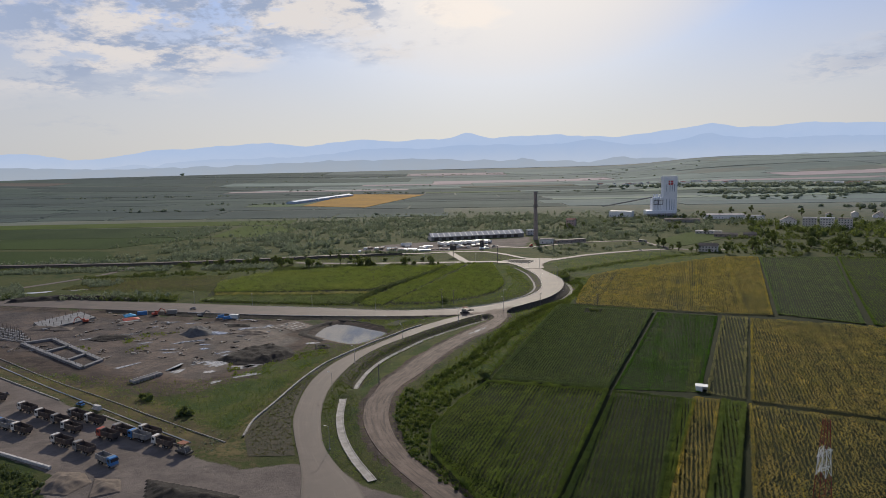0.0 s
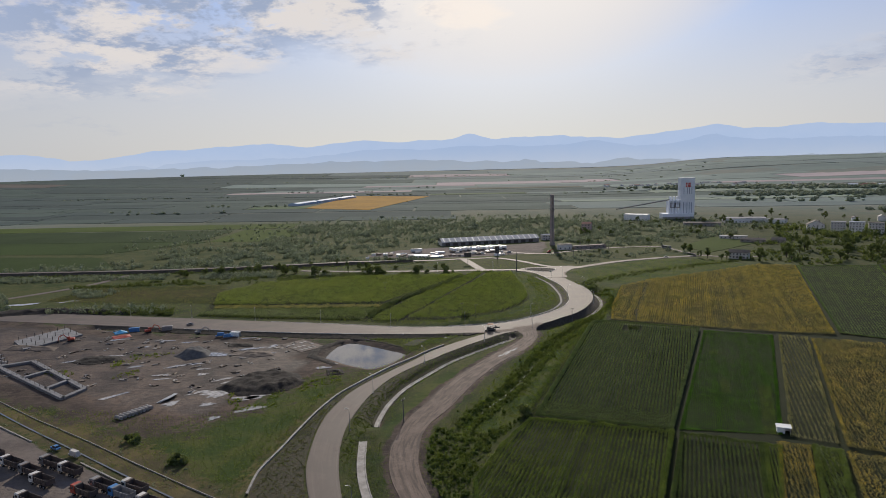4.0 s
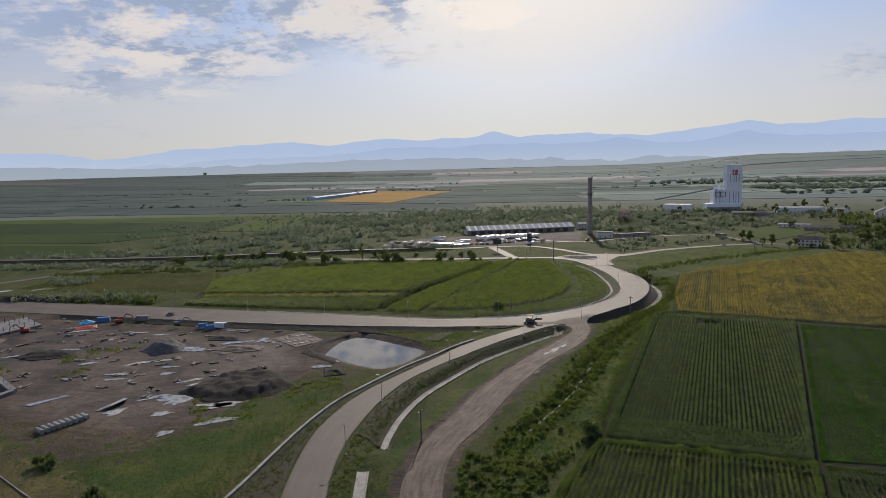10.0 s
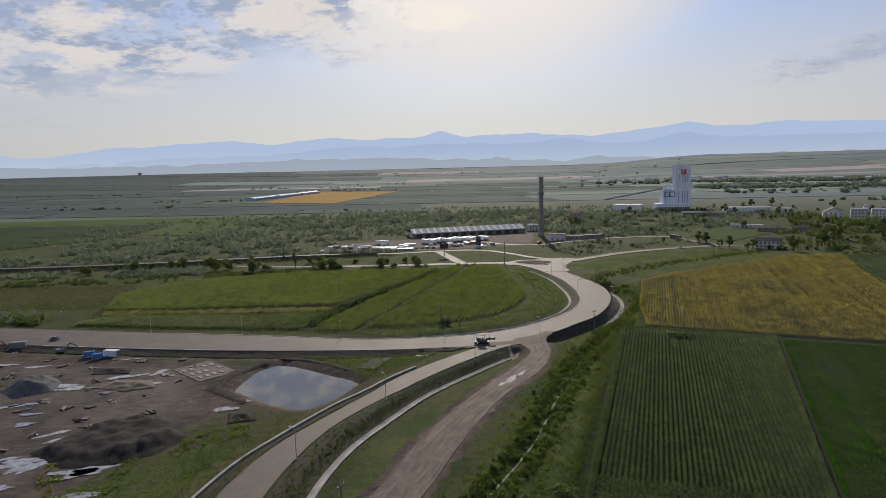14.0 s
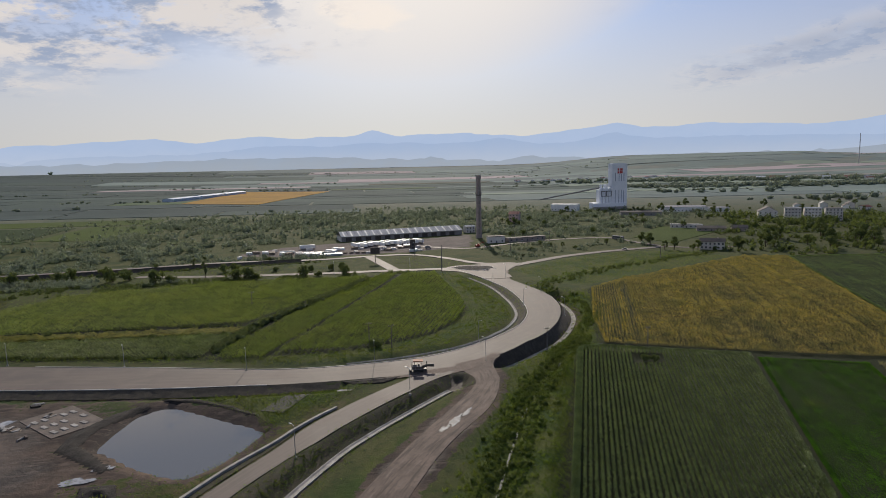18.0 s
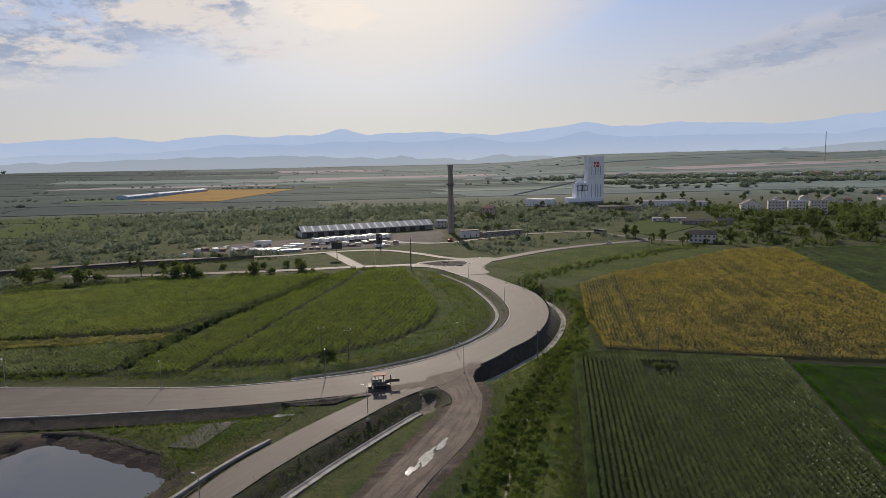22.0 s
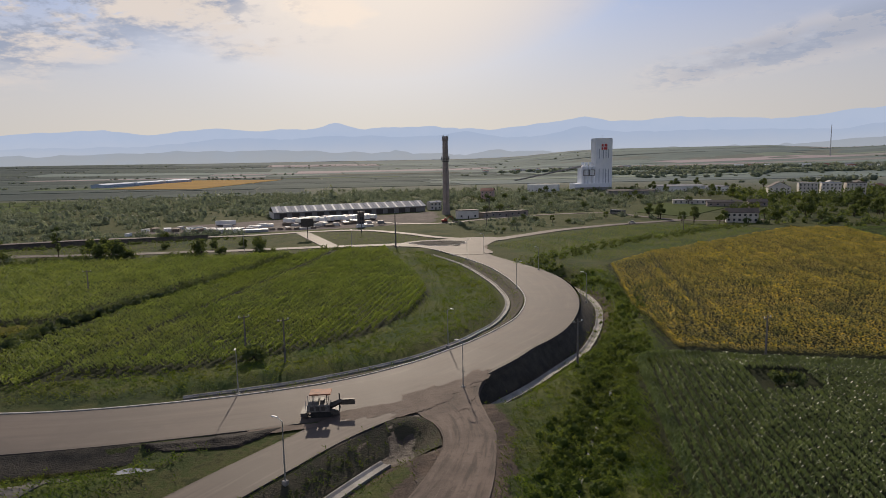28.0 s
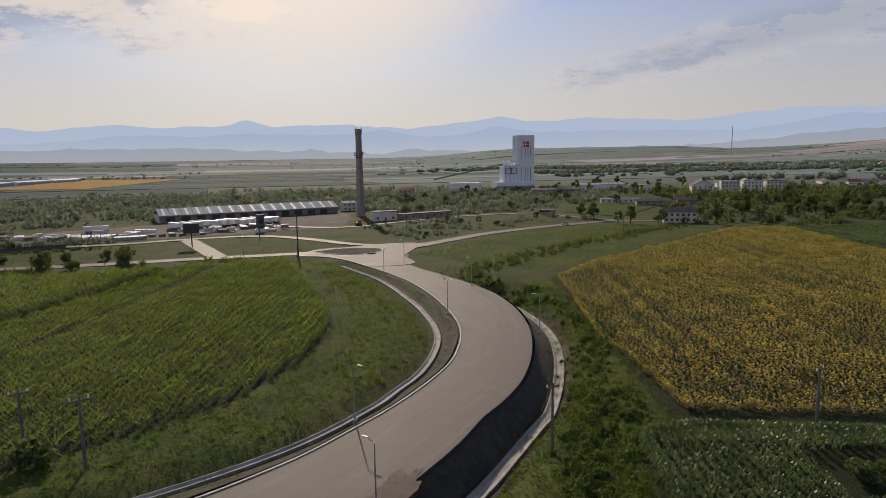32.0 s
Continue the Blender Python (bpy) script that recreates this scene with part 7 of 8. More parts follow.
# ---- vehicles ----
def dump_truck(cab, tub, label):
    t = tagged(new("dump_truck"), label, "lorry", "tipper lorries in the yard")
    slab("chassis", -4.2, 3.6, -0.5, 0.5, 0.75, 1.1, DARKSTEEL, t)
    for x in (2.6, -1.6, -3.0):
        for s in (-1, 1):
            wheel(t, x, s * 1.0, 0.52, 0.42)
    bm = bmesh.new()
    vs = box(bm, 1.75, 4.0, -1.22, 1.22, 0.75, 3.05)
    for v in vs:
        if v.co.x > 3 and v.co.z > 2:
            v.co.x -= 0.28
    bmesh.ops.bevel(bm, geom=bm.edges[:], offset=0.12, segments=2, affect="EDGES")
    c = part("cab", bm, cab, t)
    slab("windscreen", 3.82, 3.93, -1.05, 1.05, 1.85, 2.75, WINDOW, c)
    for s in (-1, 1):
        slab("side_window", 2.3, 3.4, s * 1.235 - 0.02, s * 1.235 + 0.02, 1.9, 2.65, WINDOW, c)
        slab("mirror", 3.55, 3.75, s * 1.45 - 0.1, s * 1.45 + 0.1, 1.8, 2.4, DARKSTEEL, c)
    slab("bumper", 3.9, 4.15, -1.2, 1.2, 0.5, 0.95, CABGREY, t)
    bm = bmesh.new()
    for x0, x1, y0, y1, z0, z1 in ((-4.5, 1.5, -1.25, 1.25, 1.15, 1.35), (-4.5, 1.5, -1.25, -1.13, 1.35, 2.75), (-4.5, 1.5, 1.13, 1.25, 1.35, 2.75), (1.38, 1.5, -1.13, 1.13, 1.35, 3.0), (-4.5, -4.38, -1.13, 1.13, 1.35, 2.6)):
        box(bm, x0, x1, y0, y1, z0, z1)
    b = part("tipper_body", bm, tub, t)
    for k in range(6):
        for s in (-1, 1):
            slab("stiffener", -4.3 + k * 1.1, -4.15 + k * 1.1, s * 1.31 - 0.055, s * 1.31 + 0.055, 1.3, 2.72, tub, b)
    slab("headboard_lip", 1.5, 2.1, -1.2, 1.2, 3.0, 3.1, tub, b)
    return t


KINDS = [dump_truck(CABWHITE, RUST, "dusty tipper lorry with white cab and brown empty body"), dump_truck(CABBLUE, CABGREY, "blue-cabbed tipper lorry with grey empty body"), dump_truck(CABRED, RUST, "red-cabbed tipper lorry with brown empty body"), dump_truck(CABGREY, RUST, "grey-cabbed tipper lorry with brown empty body")]
placed = set()
for x, y, turn, k in ((-172, 252, 152, 0), (-160, 244, 152, 0), (-150, 238, 152, 3), (-146.5, 243.5, 152, 3), (-137, 238, 152, 0), (-142, 231, 152, 0), (-138.5, 219, 152, 0), (-127, 212.5, 150, 3), (-113.5, 202.5, -35, 1), (-160.5, 230.5, 152, 0), (-120.5, 227, 152, 3), (-112, 221.5, 152, 1), (-110, 225.5, 152, 0), (-101, 216, 152, 0), (-194, 266, 152, 3), (-170, 235, 152, 1), (-124.5, 223.5, 152, 2), (-186, 243, 152, 0), (-205, 252, 152, 3)):
    m = Matrix.Translation((x, y, 0.10)) @ Matrix.Rotation(radians(turn), 4, "Z")
    if k not in placed:
        placed.add(k)
        KINDS[k].matrix_basis = m @ Matrix.Scale(1.14, 4)
    else:
        copy_thing(KINDS[k], m)


def car(x, y, turn, paint_, label, long=4.3, high=1.45, van=False):
    c = tagged(new("van" if van else "car"), label, "van" if van else "car")
    bm = bmesh.new()
    box(bm, -long / 2, long / 2, -0.85, 0.85, 0.3, 0.85)
    bmesh.ops.bevel(bm, geom=bm.edges[:], offset=0.12, segments=2, affect="EDGES")
    part("body", bm, paint_, c)
    bm = bmesh.new()
    vs = box(bm, -long / 2 + (0.15 if van else 0.7), long / 2 - (0.9 if van else 1.2), -0.78, 0.78, 0.8, high)
    for v in vs:
        if v.co.z > 1.0:
            v.co.x *= 0.93 if van else 0.74
            v.co.y *= 0.88
    part("cabin", bm, paint_ if van else WINDOW, c)
    if not van:
        slab("roof", -long / 2 + 1.05, long / 2 - 1.7, -0.66, 0.66, high, high + 0.05, paint_, c)
    for dx in (-long * 0.31, long * 0.31):
        for s in (-1, 1):
            wheel(c, dx, s * 0.78, 0.31, 0.2)
    stand(c, x, y, turn)
    c.location.z += 0.26
    return c


PAVER = surface("dusty_machine_paint", (0.22, 0.205, 0.19), (0.07, 0.064, 0.058), 0.65, 1.5, 8.0, 0.1)


CANOPY = surface("sunburnt_orange_paint", (0.30, 0.10, 0.045), (0.17, 0.07, 0.04), 0.7, 1.2, 8.0, 0.05)


def crawler(x, y, turn):
    """A road milling machine or paver: tracks, body, canopy and a raised conveyor."""
    g = tagged(new("road_paver"), "white road paver with orange canopy and dark conveyor boom", "paver")
    for s in (-1, 1):
        bm = bmesh.new()
        box(bm, -1.9, 1.9, s * 1.0 - 0.25, s * 1.0 + 0.25, 0.0, 0.85)
        bmesh.ops.bevel(bm, geom=[e for e in bm.edges if abs(e.verts[0].co.y - e.verts[1].co.y) > 0.3], offset=0.32, segments=3, affect="EDGES")
        part("track", bm, RUBBER, g)
    bm = bmesh.new()
    box(bm, -2.2, 1.4, -1.15, 1.15, 0.8, 2.0)
    box(bm, -2.0, -0.4, -1.05, 1.05, 2.0, 2.6)
    bmesh.ops.bevel(bm, geom=bm.edges[:], offset=0.1, segments=1, affect="EDGES")
    part("body", bm, PAVER, g)
    for k in range(3):
        slab("grille", -1.7 + k * 0.9, -1.1 + k * 0.9, -1.2, -1.155, 1.1, 1.8, DARKSTEEL, g)
    for x0 in (-1.3, 1.0):
        for s in (-1, 1):
            tube("canopy_post", (x0, s * 0.95), 0.06, 1.9, 3.7, DARKSTEEL, g, 6)
    bm = bmesh.new()
    box(bm, -1.8, 1.7, -1.35, 1.35, 3.7, 3.92)
    bmesh.ops.bevel(bm, geom=bm.edges[:], offset=0.09, segments=2, affect="EDGES")
    part("canopy", bm, CANOPY, g, "faded orange canopy roof")
    slab("seat", -0.1, 0.5, -0.8, 0.8, 2.0, 2.7, DARKSTEEL, g)
    bm = bmesh.new()
    limb(bm, (1.3, 0, 1.4), (3.4, 0, 2.2), 0.5, 0.4, 4)
    part("conveyor_boom", bm, DARKSTEEL, g)
    bm = bmesh.new()
    limb(bm, (2.9, 0.4, 0.8), (2.9, 0.4, 3.4), 0.12, 0.12, 6)
    part("mast", bm, DARKSTEEL, g)
    slab("blade", 3.2, 5.4, -0.2, 0.2, 1.6, 2.5, DARKSTEEL, g, "dark folded screed wing")
    slab("hopper", 1.4, 2.9, -1.2, 1.2, 0.4, 1.0, DARKSTEEL, g)
    slab("screed", -3.2, -2.2, -1.5, 1.5, 0.25, 0.9, DARKSTEEL, g)
    for s in (-1, 1):
        slab("step_rail", -2.4, -2.3, s * 1.2 - 0.04, s * 1.2 + 0.04, 0.9, 2.8, CABWHITE, g)
    stand(g, x, y, turn)
    g.location.z = 0.22
    return g


crawler(12.5, 406.5, -8)
crawler(-91, 209.5, 150)


def digger(x, y, turn, paint_, label):
    e = tagged(new("excavator"), label, "excavator")
    for s in (-1, 1):
        bm = bmesh.new()
        box(bm, -1.7, 1.7, s * 1.05 - 0.28, s * 1.05 + 0.28, 0.0, 0.85)
        bmesh.ops.bevel(bm, geom=[d for d in bm.edges if abs(d.verts[0].co.y - d.verts[1].co.y) > 0.3], offset=0.3, segments=2, affect="EDGES")
        part("track", bm, RUBBER, e)
    bm = bmesh.new()
    box(bm, -2.1, 1.3, -1.2, 1.2, 0.95, 2.1)
    bmesh.ops.bevel(bm, geom=bm.edges[:], offset=0.12, segments=1, affect="EDGES")
    part("house", bm, paint_, e)
    cabin = slab("cab", 0.0, 1.5, 0.2, 1.2, 2.1, 3.1, paint_, e, round_by=0.08)
    slab("cab_window", 0.15, 1.53, 0.3, 1.1, 2.3, 2.95, WINDOW, cabin)
    bm = bmesh.new()
    limb(bm, (1.2, -0.2, 1.6), (3.6, -0.2, 4.4), 0.3, 0.25, 4)
    limb(bm, (3.6, -0.2, 4.4), (6.0, -0.2, 3.2), 0.25, 0.22, 4)
    part("boom", bm, paint_, e)
    bm = bmesh.new()
    limb(bm, (6.0, -0.2, 3.2), (6.6, -0.2, 0.9), 0.22, 0.18, 4)
    part("stick", bm, paint_, e)
    slab("bucket", 5.9, 7.0, -0.8, 0.4, 0.0, 0.95, DARKSTEEL, e, round_by=0.15)
    return stand(e, x, y, turn)


digger(98, 722, 20, CABRED, "red excavator on the factory road")
digger(-194, 420, 40, CABRED, "red excavator among rubble")
digger(-164, 420.5, 10, CABGREY, "grey excavator beside the road bank")
digger(-232, 404, 200, CABRED, "red-brown excavator on the building ground")
car(-175, 436, 170, CABGREY, "dark car parked by the road")
car(-146, 407, 200, CABBLUE, "blue van on the building ground", 5.2, 2.2, True)
car(-140.5, 404, 20, CABBLUE, "dark blue van on the building ground", 5.2, 2.1, True)
car(206, 671, 160, CABWHITE, "white car on the cross road")
car(-203, 275, 150, DARKSTEEL, "dark car at the yard edge")
car(-194, 271, 150, DARKSTEEL, "dark car beside lorries")
car(-153, 257, 150, CABBLUE, "blue car at the yard edge")
car(-143, 251, 150, CABWHITE, "white van at the yard edge", 5.0, 2.2, True)
for x, y, turn, p, lab in ((15, 724, 10, CABWHITE, "white van in the factory yard"), (20, 727, 40, CABWHITE, "white van in the factory yard"), (27, 723, 0, CABWHITE, "white van in the factory yard"), (48, 729, 20, CABWHITE, "white van in the factory yard"), (56, 724, 5, CABGREY, "grey van in the factory yard")):
    car(x, y, turn, p, lab, 5.4, 2.4, True)


def bus(x, y, turn):
    b = tagged(new("bus"), "dark coach on the road past the meadow", "bus")
    bm = bmesh.new()
    box(bm, -6.0, 6.0, -1.25, 1.25, 0.4, 3.2)
    bmesh.ops.bevel(bm, geom=bm.edges[:], offset=0.15, segments=2, affect="EDGES")
    part("body", bm, CABGREY, b)
    for s in (-1, 1):
        for k in range(6):
            slab("window", -5.5 + 1.8 * k, -3.9 + 1.8 * k, s * 1.26 - 0.02, s * 1.26 + 0.02, 1.7, 2.7, WINDOW, b)
    slab("windscreen", 6.0, 6.04, -1.0, 1.0, 1.4, 2.9, WINDOW, b)
    for dx in (-3.6, 3.8):
        for s in (-1, 1):
            wheel(b, dx, s * 1.1, 0.5, 0.3)
    stand(b, x, y, turn)
    b.location.z = 0.3
    return b


bus(228, 734, 115)

# ---- the building ground ----
def heap(name, poly, high, mat, label, seed, rough=0.5):
    """A tipped heap: many overlapping cones under one rugged skin."""
    p = np.array(poly, float)
    lo, hi = p.min(0) - 2, p.max(0) + 2
    nx_, ny_ = 44, 36
    gx_, gy_ = np.meshgrid(np.linspace(lo[0], hi[0], nx_), np.linspace(lo[1], hi[1], ny_))
    q = np.c_[gx_.ravel(), gy_.ravel()]
    d = np.where(inside(q, poly), away(q, np.vstack([p, p[:1]])), 0)
    r_ = np.random.default_rng(seed)
    z = high * smoothstep(d, 0, min(6.0, min(hi - lo) * 0.42))
    tips = q[inside(q, poly)]
    tips = tips[r_.integers(0, len(tips), 26)]
    cones = np.max([np.maximum(0, 1 - np.hypot(*(q - c).T) / 4.2) for c in tips], axis=0)
    z = z * (0.62 + 0.5 * cones) + rough * np.array([noise.noise(Vector((a * 0.5, b * 0.5, seed))) for a, b in q]) * smoothstep(d, 0, 3)
    base = land_z(q)
    v = np.c_[q, base + np.where(d > 0, np.maximum(z, 0.0) + 0.22, -0.5)]
    i_ = (np.arange(ny_ - 1)[:, None] * nx_ + np.arange(nx_ - 1)).ravel()
    return tagged(new(name, mesh_from(name, v, np.c_[i_, i_ + 1, i_ + nx_ + 1, i_ + nx_], mat, smooth=True)), label, "heap")


heap("soil_mound", [(-118, 317), (-114, 327), (-108, 337), (-94, 342), (-84, 336), (-78, 324), (-83, 313), (-91, 308), (-105, 308)], 2.5, DARKSOIL, "large black topsoil heap of tipped loads", 3)
heap("gravel_mound", [(-158, 369), (-154, 380), (-148, 385), (-140, 376), (-138, 367), (-148, 361)], 3.2, surface("dark_gravel", (0.07, 0.068, 0.066), (0.12, 0.115, 0.11), 0.95, 0.6, 5.0, 0.8, depth=0.15), "dark grey gravel heap", 5)
heap("sand_mound", [(-128, 198), (-118, 197), (-112, 190), (-116, 182), (-128, 184)], 1.7, SAND, "brown sand heap at the yard edge", 7)
heap("sand_mound", [(-113, 193), (-104, 192), (-100, 184), (-108, 180)], 1.3, SAND, "small pale sand heap at the yard edge", 9)
heap("soil_mound", [(-96, 192), (-78, 186), (-62, 180), (-66, 172), (-90, 176)], 1.6, DARKSOIL, "long low spoil heap across the yard edge", 8)
heap("soil_mound", [(-14, 401.6), (2, 402.4), (7, 403.2), (4, 400.4), (0, 397.4), (-10, 398)], 0.7, DARKSOIL, "dug-up dark soil along the road shoulder", 19)
heap("mud_bank", [(-86, 374), (-80, 386), (-72, 393.5), (-70.5, 391), (-75.5, 383), (-80, 374), (-81, 365), (-68, 350), (-70, 347), (-86, 362)], 0.8, DARKSOIL, "ragged dark mud bank round the pond", 25)
heap("mud_bank", [(-69, 395), (-58, 391.5), (-48, 384.5), (-38, 376), (-37, 377.5), (-47, 387), (-58, 394.5), (-68, 398)], 0.5, DARKSOIL, "narrow dark bank above the pond", 26)
heap("rubble_mound", [(-72, 341), (-64, 341), (-62, 334), (-70, 332)], 1.2, DARKSOIL, "small dark rubble heap", 11)
heap("soil_mound", [(-122, 376), (-108, 375), (-104, 367), (-114, 364), (-124, 368)], 1.1, SAND, "low spoil ring round a puddle", 12)
heap("soil_mound", [(-136, 392), (-122, 390), (-120, 384), (-134, 384)], 1.0, DARKSOIL, "low dark spoil heap", 13)
heap("soil_mound", [(-330, 470), (-290, 478), (-230, 470), (-228, 478), (-290, 492), (-335, 486)], 2.6, DARKSOIL, "long dark soil bank by the side road", 14)
heap("rubble_mound", [(-205, 372), (-188, 372), (-180, 362), (-196, 356), (-208, 362)], 1.3, DARKSOIL, "low weedy rubble heap", 16)
heap("rubble_mound", [(-262, 400), (-232, 392), (-230, 384), (-262, 388)], 1.4, SAND, "brown spoil bank beside the slab", 17)


def beam_between(name, a, b, wide, z0, z1, mat, parent):
    a, b = Vector((*a, 0)), Vector((*b, 0))
    d = (b - a).normalized()
    n = Vector((-d.y, d.x, 0)) * wide / 2
    bm = bmesh.new()
    lo = [bm.verts.new(p + Vector((0, 0, z0))) for p in (a - n, b - n, b + n, a + n)]
    up = [bm.verts.new(p + Vector((0, 0, z1))) for p in (a - n, b - n, b + n, a + n)]
    bm.faces.new(lo[::-1])
    bm.faces.new(up)
    for k in range(4):
        bm.faces.new((lo[k], lo[(k + 1) % 4], up[(k + 1) % 4], up[k]))
    return part(name, bm, mat, parent)


# strip foundation: a frame of concrete beams with cross walls
fd = tagged(new("foundation"), "grey concrete strip foundation with three open bays", "foundation")
A, B, C, D = (-241, 355), (-228.5, 363.5), (-177, 319), (-180, 307.5)
lerp = lambda p, q, t: (p[0] + (q[0] - p[0]) * t, p[1] + (q[1] - p[1]) * t)
for a, b in ((A, B), (B, C), (C, D), (D, A), (lerp(A, D, 0.40), lerp(B, C, 0.36)), (lerp(A, D, 0.75), lerp(B, C, 0.72))):
    beam_between("beam", a, b, 2.2, -0.3, 1.2, FOUND, fd)
for k in range(14):
    t = (k + 0.5) / 14
    for s, e in ((A, D), (B, C)):
        x, y = lerp(s, e, t)
        tube("starter_bar", (x, y), 0.08, 1.2, 2.2, DARKSTEEL, fd, 4)
# slab with columns
sl = tagged(new("column_slab"), "long concrete slab with starter columns", "foundation")
P0, P1, P2, P3 = (-265.8, 404.7), (-251.5, 433.4), (-231.9, 416.1), (-247.7, 385.8)
bm = bmesh.new()
lo = [bm.verts.new((*p, -0.3)) for p in (P0, P1, P2, P3)]
up_ = [bm.verts.new((*p, 0.9)) for p in (P0, P1, P2, P3)]
bm.faces.new(up_)
for k in range(4):
    bm.faces.new((lo[k], lo[(k + 1) % 4], up_[(k + 1) % 4], up_[k]))
bmesh.ops.recalc_face_normals(bm, faces=bm.faces[:])
part("slab", bm, FOUND, sl)
for u in range(7):
    for v in range(3):
        x, y = lerp(lerp(P0, P1, (u + 0.5) / 7), lerp(P3, P2, (u + 0.5) / 7), (v + 0.3) / 2.6)
        tube("column", (x, y), 0.16, 0.9, 3.4, DARKSTEEL, sl, 5)
gr = tagged(new("column_grid"), "grid of concrete footings with bare steel columns", "foundation")
for u in range(9):
    for v in range(5):
        x, y = lerp(lerp((-292, 400), (-262, 384), u / 8), lerp((-272, 372), (-238, 358), u / 8), v / 4)
        f_ = slab("footing", x - 1.3, x + 1.3, y - 1.3, y + 1.3, -0.2, 0.6, FOUND, gr)
        tube("column", (x, y), 0.14, 0.6, 4.2, DARKSTEEL, f_, 5)

# hard standing with slabs beside the pond
PADSOIL = surface("muddy_hard_standing", (0.150, 0.118, 0.096), (0.092, 0.074, 0.062), 0.85, 0.3, 3.0, 0.3)
pad = tagged(new("concrete_pad"), "cracked concrete hard standing with loose slabs", "slab")
Q = [(-106, 386.5), (-95.6, 396), (-79.5, 382.3), (-90, 371)]
beam_between("base_slab", lerp(Q[0], Q[3], 0.5), lerp(Q[1], Q[2], 0.5), 21.0, -0.2, 0.13, PADSOIL, pad)
for u in range(5):
    for v in range(3):
        a = lerp(lerp(Q[0], Q[1], 0.14 + u * 0.18), lerp(Q[3], Q[2], 0.14 + u * 0.18), 0.22 + v * 0.26)
        if (u * 3 + v * 2) % 5 != 1:
            beam_between("slab", a, (a[0] + 2.0, a[1] - 1.7), 1.2, 0.0, 0.32, CONCRETE, pad)

pp = tagged(new("pipe_stack"), "row of grey concrete pipes lying on bare earth", "pipes")
for k in range(9):
    bm = bmesh.new()
    x, y = lerp((-144, 284), (-137, 295), k / 8)
    limb(bm, (x - 1.6, y + 1.0, 0.75), (x + 1.6, y - 1.0, 0.75), 0.75, 0.75, 12)
    part("pipe", bm, CONCRETE, pp)
sheet = tagged(new("sheet_pile"), "pile of pale bent metal sheets", "sheet pile")
for k in range(7):
    beam_between("sheet", (-136 + 0.5 * k, 301 + 0.3 * k), (-133 + 0.3 * k, 312 - 0.5 * k), 1.6 - 0.1 * k, 0.05 + 0.16 * k, 0.14 + 0.16 * k, STEEL, sheet)
tarp = heap("tarpaulin", [(-217, 423), (-211, 427), (-207, 421), (-213, 417)], 2.2, surface("blue_tarpaulin", (0.03, 0.22, 0.42), (0.05, 0.30, 0.50), 0.4, 1.0, 5.0, 0.3), "bright blue tarpaulin over stacked material", 21)
heap("scrap_mound", [(-213, 412), (-204, 417), (-200, 411), (-208, 406)], 1.6, CABRED, "pile of red scrap and pallets", 22)


def container(x, y, turn, mat, label, L=6.0, W=2.4, H=2.6, z=0.0):
    c = tagged(new("container"), label, "container")
    slab("body", -L / 2, L / 2, -W / 2, W / 2, 0.0, H, mat, c, round_by=0.05)
    for k in range(8):
        for s in (-1, 1):
            slab("rib", -L / 2 + 0.3 + k * (L - 0.6) / 7 - 0.08, -L / 2 + 0.3 + k * (L - 0.6) / 7 + 0.08, s * (W / 2 + 0.03) - 0.027, s * (W / 2 + 0.03) + 0.027, 0.15, H - 0.1, mat, c)
    slab("door", L / 2 + 0.004, L / 2 + 0.07, -W / 2 + 0.1, W / 2 - 0.1, 0.15, H - 0.1, CABGREY, c)
    stand(c, x, y, turn)
    c.location.z += z
    return c


container(-137.5, 408.5, -15, WHITE, "white site cabin with grey door")
container(-205, 425, 20, CABBLUE, "blue container by the road bank")
container(-186, 428, 10, CABGREY, "grey container by the road bank")
r = random.Random(31)
boards = []
for k in range(110):
    x, y = r.uniform(-250, -90), 0
    y = r.uniform(320, 415) + (-(x + 160)) * 0.25
    if inside(np.array([(x, y)]), SITE)[0] and not inside(np.array([(x, y)]), grown(POND, 1.3))[0]:
        d = tagged(new("timber_pile"), r.choice(("loose pile of pale boards on bare earth", "scattered broken slabs and boards", "small stack of grey planks")), "debris", "debris on the building ground")
        a0 = r.uniform(0, 3.1)
        for j in range(r.randint(3, 7)):
            cx, cy, aa, ln = r.uniform(-1.6, 1.6), r.uniform(-1.6, 1.6), a0 + r.uniform(-0.5, 0.5), r.uniform(1.0, 3.2)
            beam_between("board", (cx - math.cos(aa) * ln / 2, cy - math.sin(aa) * ln / 2), (cx + math.cos(aa) * ln / 2, cy + math.sin(aa) * ln / 2), r.uniform(0.25, 0.9), -0.03, r.uniform(0.12, 0.5), r.choice((TIMBER, TIMBER, CONCRETE, FOUND, DARKSOIL, RUST)), d)
        stand(d, x, y, 0)
# slabs along the yard edge and the low wall
wl = tagged(new("barrier_wall"), "pale precast barrier along the yard", "barrier")
for k in range(9):
    beam_between("barrier_block", lerp((-160, 214), (-131, 200), k / 9), lerp((-160, 214), (-131, 200), (k + 0.94) / 9), 0.8, -0.2, 1.0, KERB, wl)
ed = tagged(new("edge_stones"), "pale edge stones along the yard", "kerb")
for a, b, n in (((-216, 298), (-166, 264), 20), ((-138, 246), (-112, 228), 10)):
    for k in range(n):
        beam_between("edge_stone", lerp(a, b, k / n), lerp(a, b, (k + 0.93) / n), 0.5, -0.2, 0.35, CONCRETE, ed)

hut = tagged(new("field_hut"), "small white field shelter with flat roof", "hut")
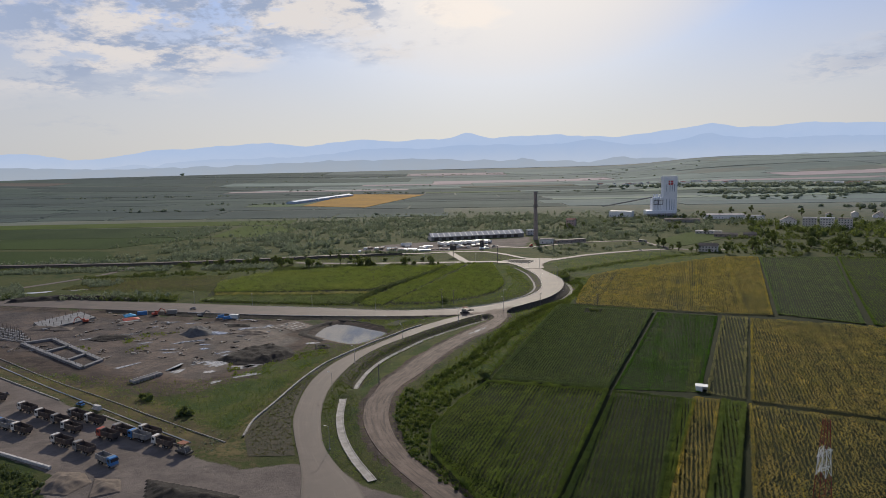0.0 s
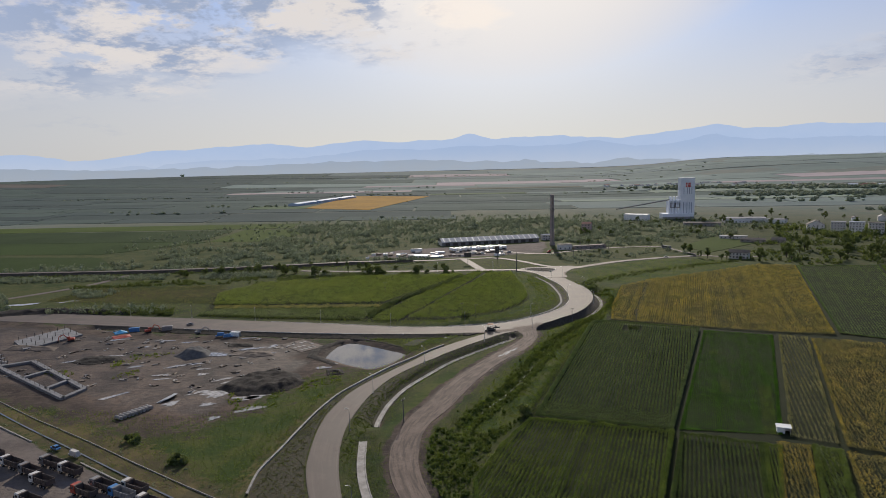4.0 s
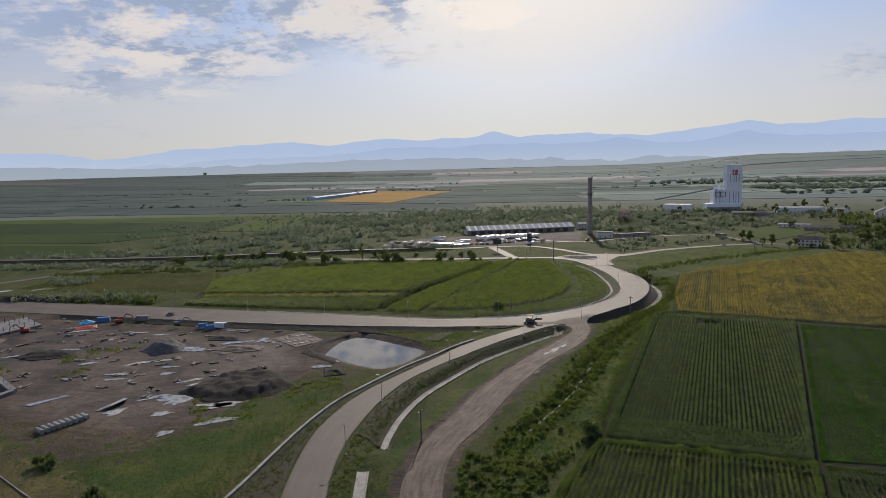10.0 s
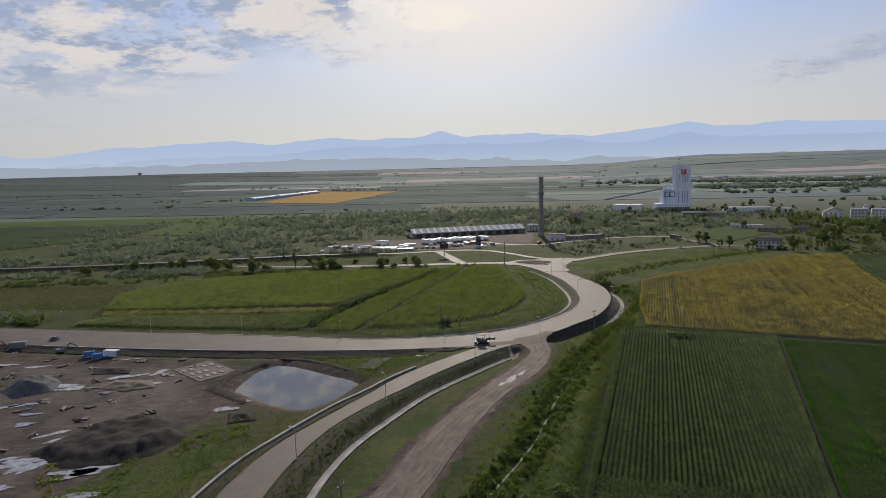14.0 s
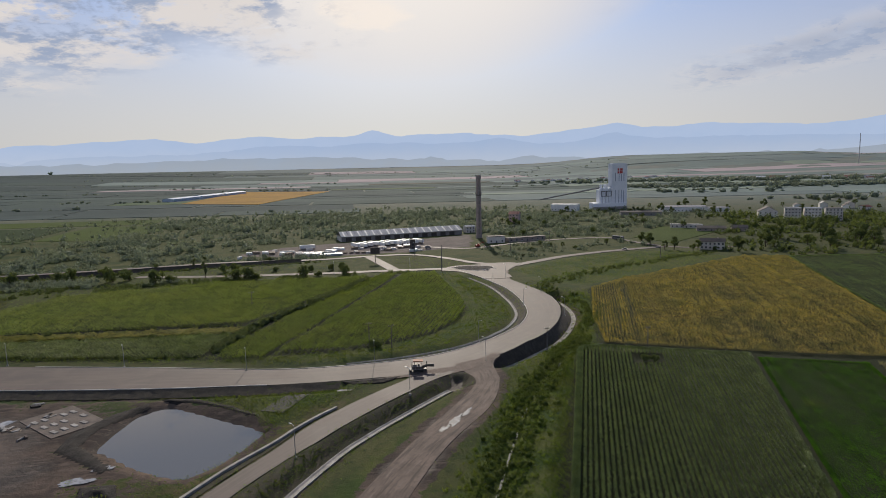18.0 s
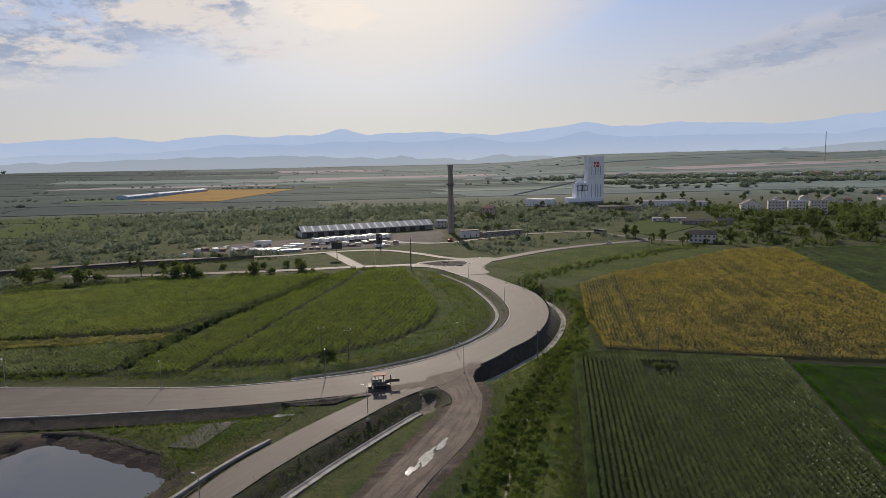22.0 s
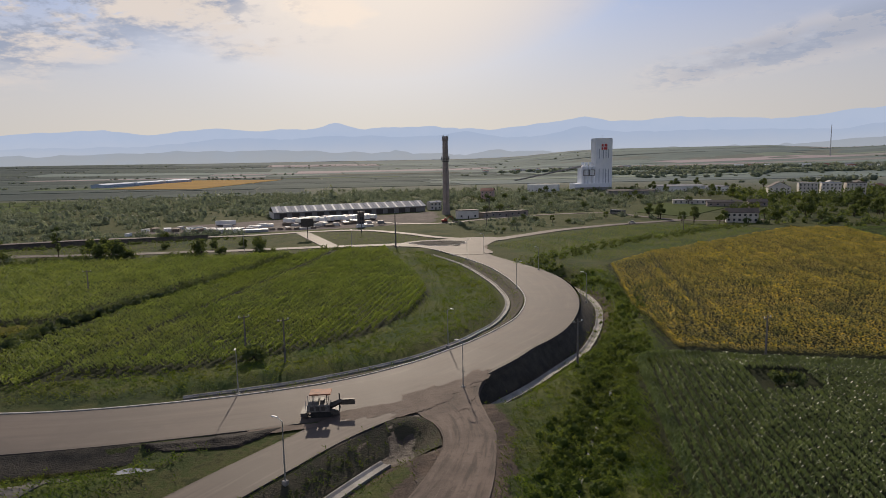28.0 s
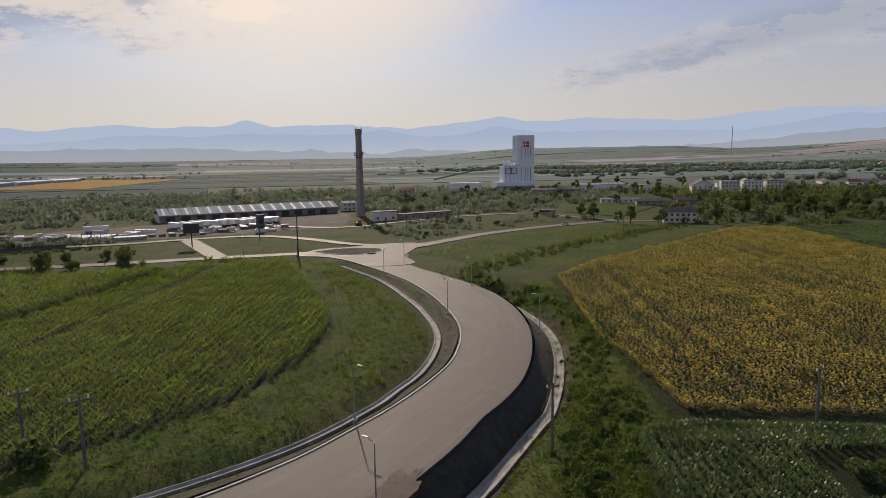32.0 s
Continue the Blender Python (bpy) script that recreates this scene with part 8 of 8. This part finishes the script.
for x0, x1, y0, y1 in ((-2.2, 2.2, 1.5, 1.6), (-2.2, -2.1, -1.6, 1.5), (2.1, 2.2, -1.6, 1.5)):
    slab("wall", x0, x1, y0, y1, -0.2, 2.2, WHITE, hut)
slab("front_wall", -2.1, 0.3, -1.6, -1.5, -0.2, 2.2, WHITE, hut)
slab("roof", -2.5, 2.5, -1.9, 1.9, 2.2, 2.38, WHITE, hut)
stand(hut, 106, 258.5, -20)

# ---- the factory yard ----
def stack(name, x, y, turn, L, W, H, mat, n, label, category):
    """A stack of long packs side by side."""
    s = tagged(new(name), label, category, "stacks in the factory yard")
    for k in range(n):
        for lev in range(2):
            slab("pack", -L / 2, L / 2, k * W - n * W / 2, k * W - n * W / 2 + W * 0.86, lev * H / 2, lev * H / 2 + H * 0.46, mat, s)
    return stand(s, x, y, turn)


def trailer(x, y, turn, label="long white box trailer parked in the factory yard"):
    t = tagged(new("trailer"), label, "trailer", "trailers in the factory yard")
    slab("box", -6.5, 6.5, -1.25, 1.25, 1.1, 3.9, WHITE, t, round_by=0.06)
    slab("frame", -6.2, 6.2, -0.5, 0.5, 0.7, 1.09, DARKSTEEL, t)
    for dx in (-4.6, -3.4, -2.2):
        for s in (-1, 1):
            wheel(t, dx, s * 1.0, 0.5, 0.35)
    tube("landing_leg", (4.2, 0.8), 0.08, 0.0, 1.1, DARKSTEEL, t, 6)
    tube("landing_leg", (4.2, -0.8), 0.08, 0.0, 1.1, DARKSTEEL, t, 6)
    return stand(t, x, y, turn)


t0 = trailer(-4, 752, 118)
for k in range(11):
    copy_thing(t0, Matrix.Translation((2 + 5.0 * k, 752 + 1.2 * k + 2.5 * (k % 3), 0)) @ Matrix.Rotation(radians(118 + (k * 37) % 7), 4, "Z"))
trailer(-45, 752, 8, "long white trailer beside the stacks")
for k, (x, y) in enumerate(((-48, 716), (-43.5, 715), (-39, 714), (-34.5, 713))):
    stack("pack_stack", x, y, 100, 13, 1.3, 2.2, WHITE if k % 2 else STEEL, 3, "long white packs stacked in the yard", "stack")
for k, (x, y) in enumerate(((-58, 722), (-63, 726), (-72, 730), (-78, 734), (-86, 738))):
    stack("pipe_bundle", x, y, 75 + 9 * k, 9, 0.9, 1.9, WHITE if k % 2 else TIMBER, 5, "untidy bundle of pale beams", "stack")
stack("pack_stack", -24, 709, 8, 18, 1.6, 1.6, STEEL, 4, "flat grey packs along the road", "stack")
for k in range(7):
    stack("crate_stack", -18 + 5 * k, 716 - 0.3 * k, 15, 3.2, 1.2, 1.3, TIMBER, 2, "low stack of timber crates by the gate", "stack")
r = random.Random(77)
for k in range(26):
    x, y = r.uniform(-96, 52), r.uniform(711, 748)
    stack("pack_stack", x, y + 0.05 * x, r.choice((8, 12, 100, 75)), r.uniform(4, 11), r.uniform(0.9, 1.5), r.uniform(1.2, 2.6), r.choice((WHITE, WHITE, STEEL, PLASTER, TIMBER)), r.randint(2, 4), "pale building material stacked in the yard", "stack")
tw = tagged(new("yard_tower"), "narrow grey works tower in the yard", "tower")
slab("body", -1.8, 1.8, -1.8, 1.8, -0.3, 9.0, DARKROOF, tw)
slab("cap", -2.1, 2.1, -2.1, 2.1, 9.0, 9.5, DARKROOF, tw)
for k in range(2):
    slab("opening", -1.0, 1.0, -1.86, -1.804, 1.5 + 3 * k, 3.2 + 3 * k, WINDOW, tw)
stand(tw, 42, 716, 10)
bb = tagged(new("billboard"), "dark backed roadside billboard on a post", "billboard")
tube("post", (0, 0), 0.25, -0.3, 6.5, DARKSTEEL, bb, 8)
slab("panel", -3.4, 3.4, -0.2, 0.2, 6.5, 11.0, DARKSTEEL, bb)
stand(bb, 9, 660, 5)
house(113, 840, 12, 10, 8, 2, PLASTER, SHEDROOF, 1.2, 3, "pale office block at the end of the factory hall", "office")
mast = tagged(new("radio_mast"), "thin lattice radio mast on the horizon", "mast")
for k in range(5):
    bm = bmesh.new()
    for a in range(3):
        c_ = lambda q, z: (2.2 * (1 - z / 170) * math.cos(q * 2.094), 2.2 * (1 - z / 170) * math.sin(q * 2.094), z)
        limb(bm, c_(a, 24 * k), c_(a, 24 * k + 24), 0.5, 0.5, 4)
        limb(bm, c_(a, 24 * k), c_(a + 1, 24 * k + 24), 0.3, 0.3, 4)
    part("mast_section", bm, STEEL, mast)
stand(mast, 1975, 2465, 0)
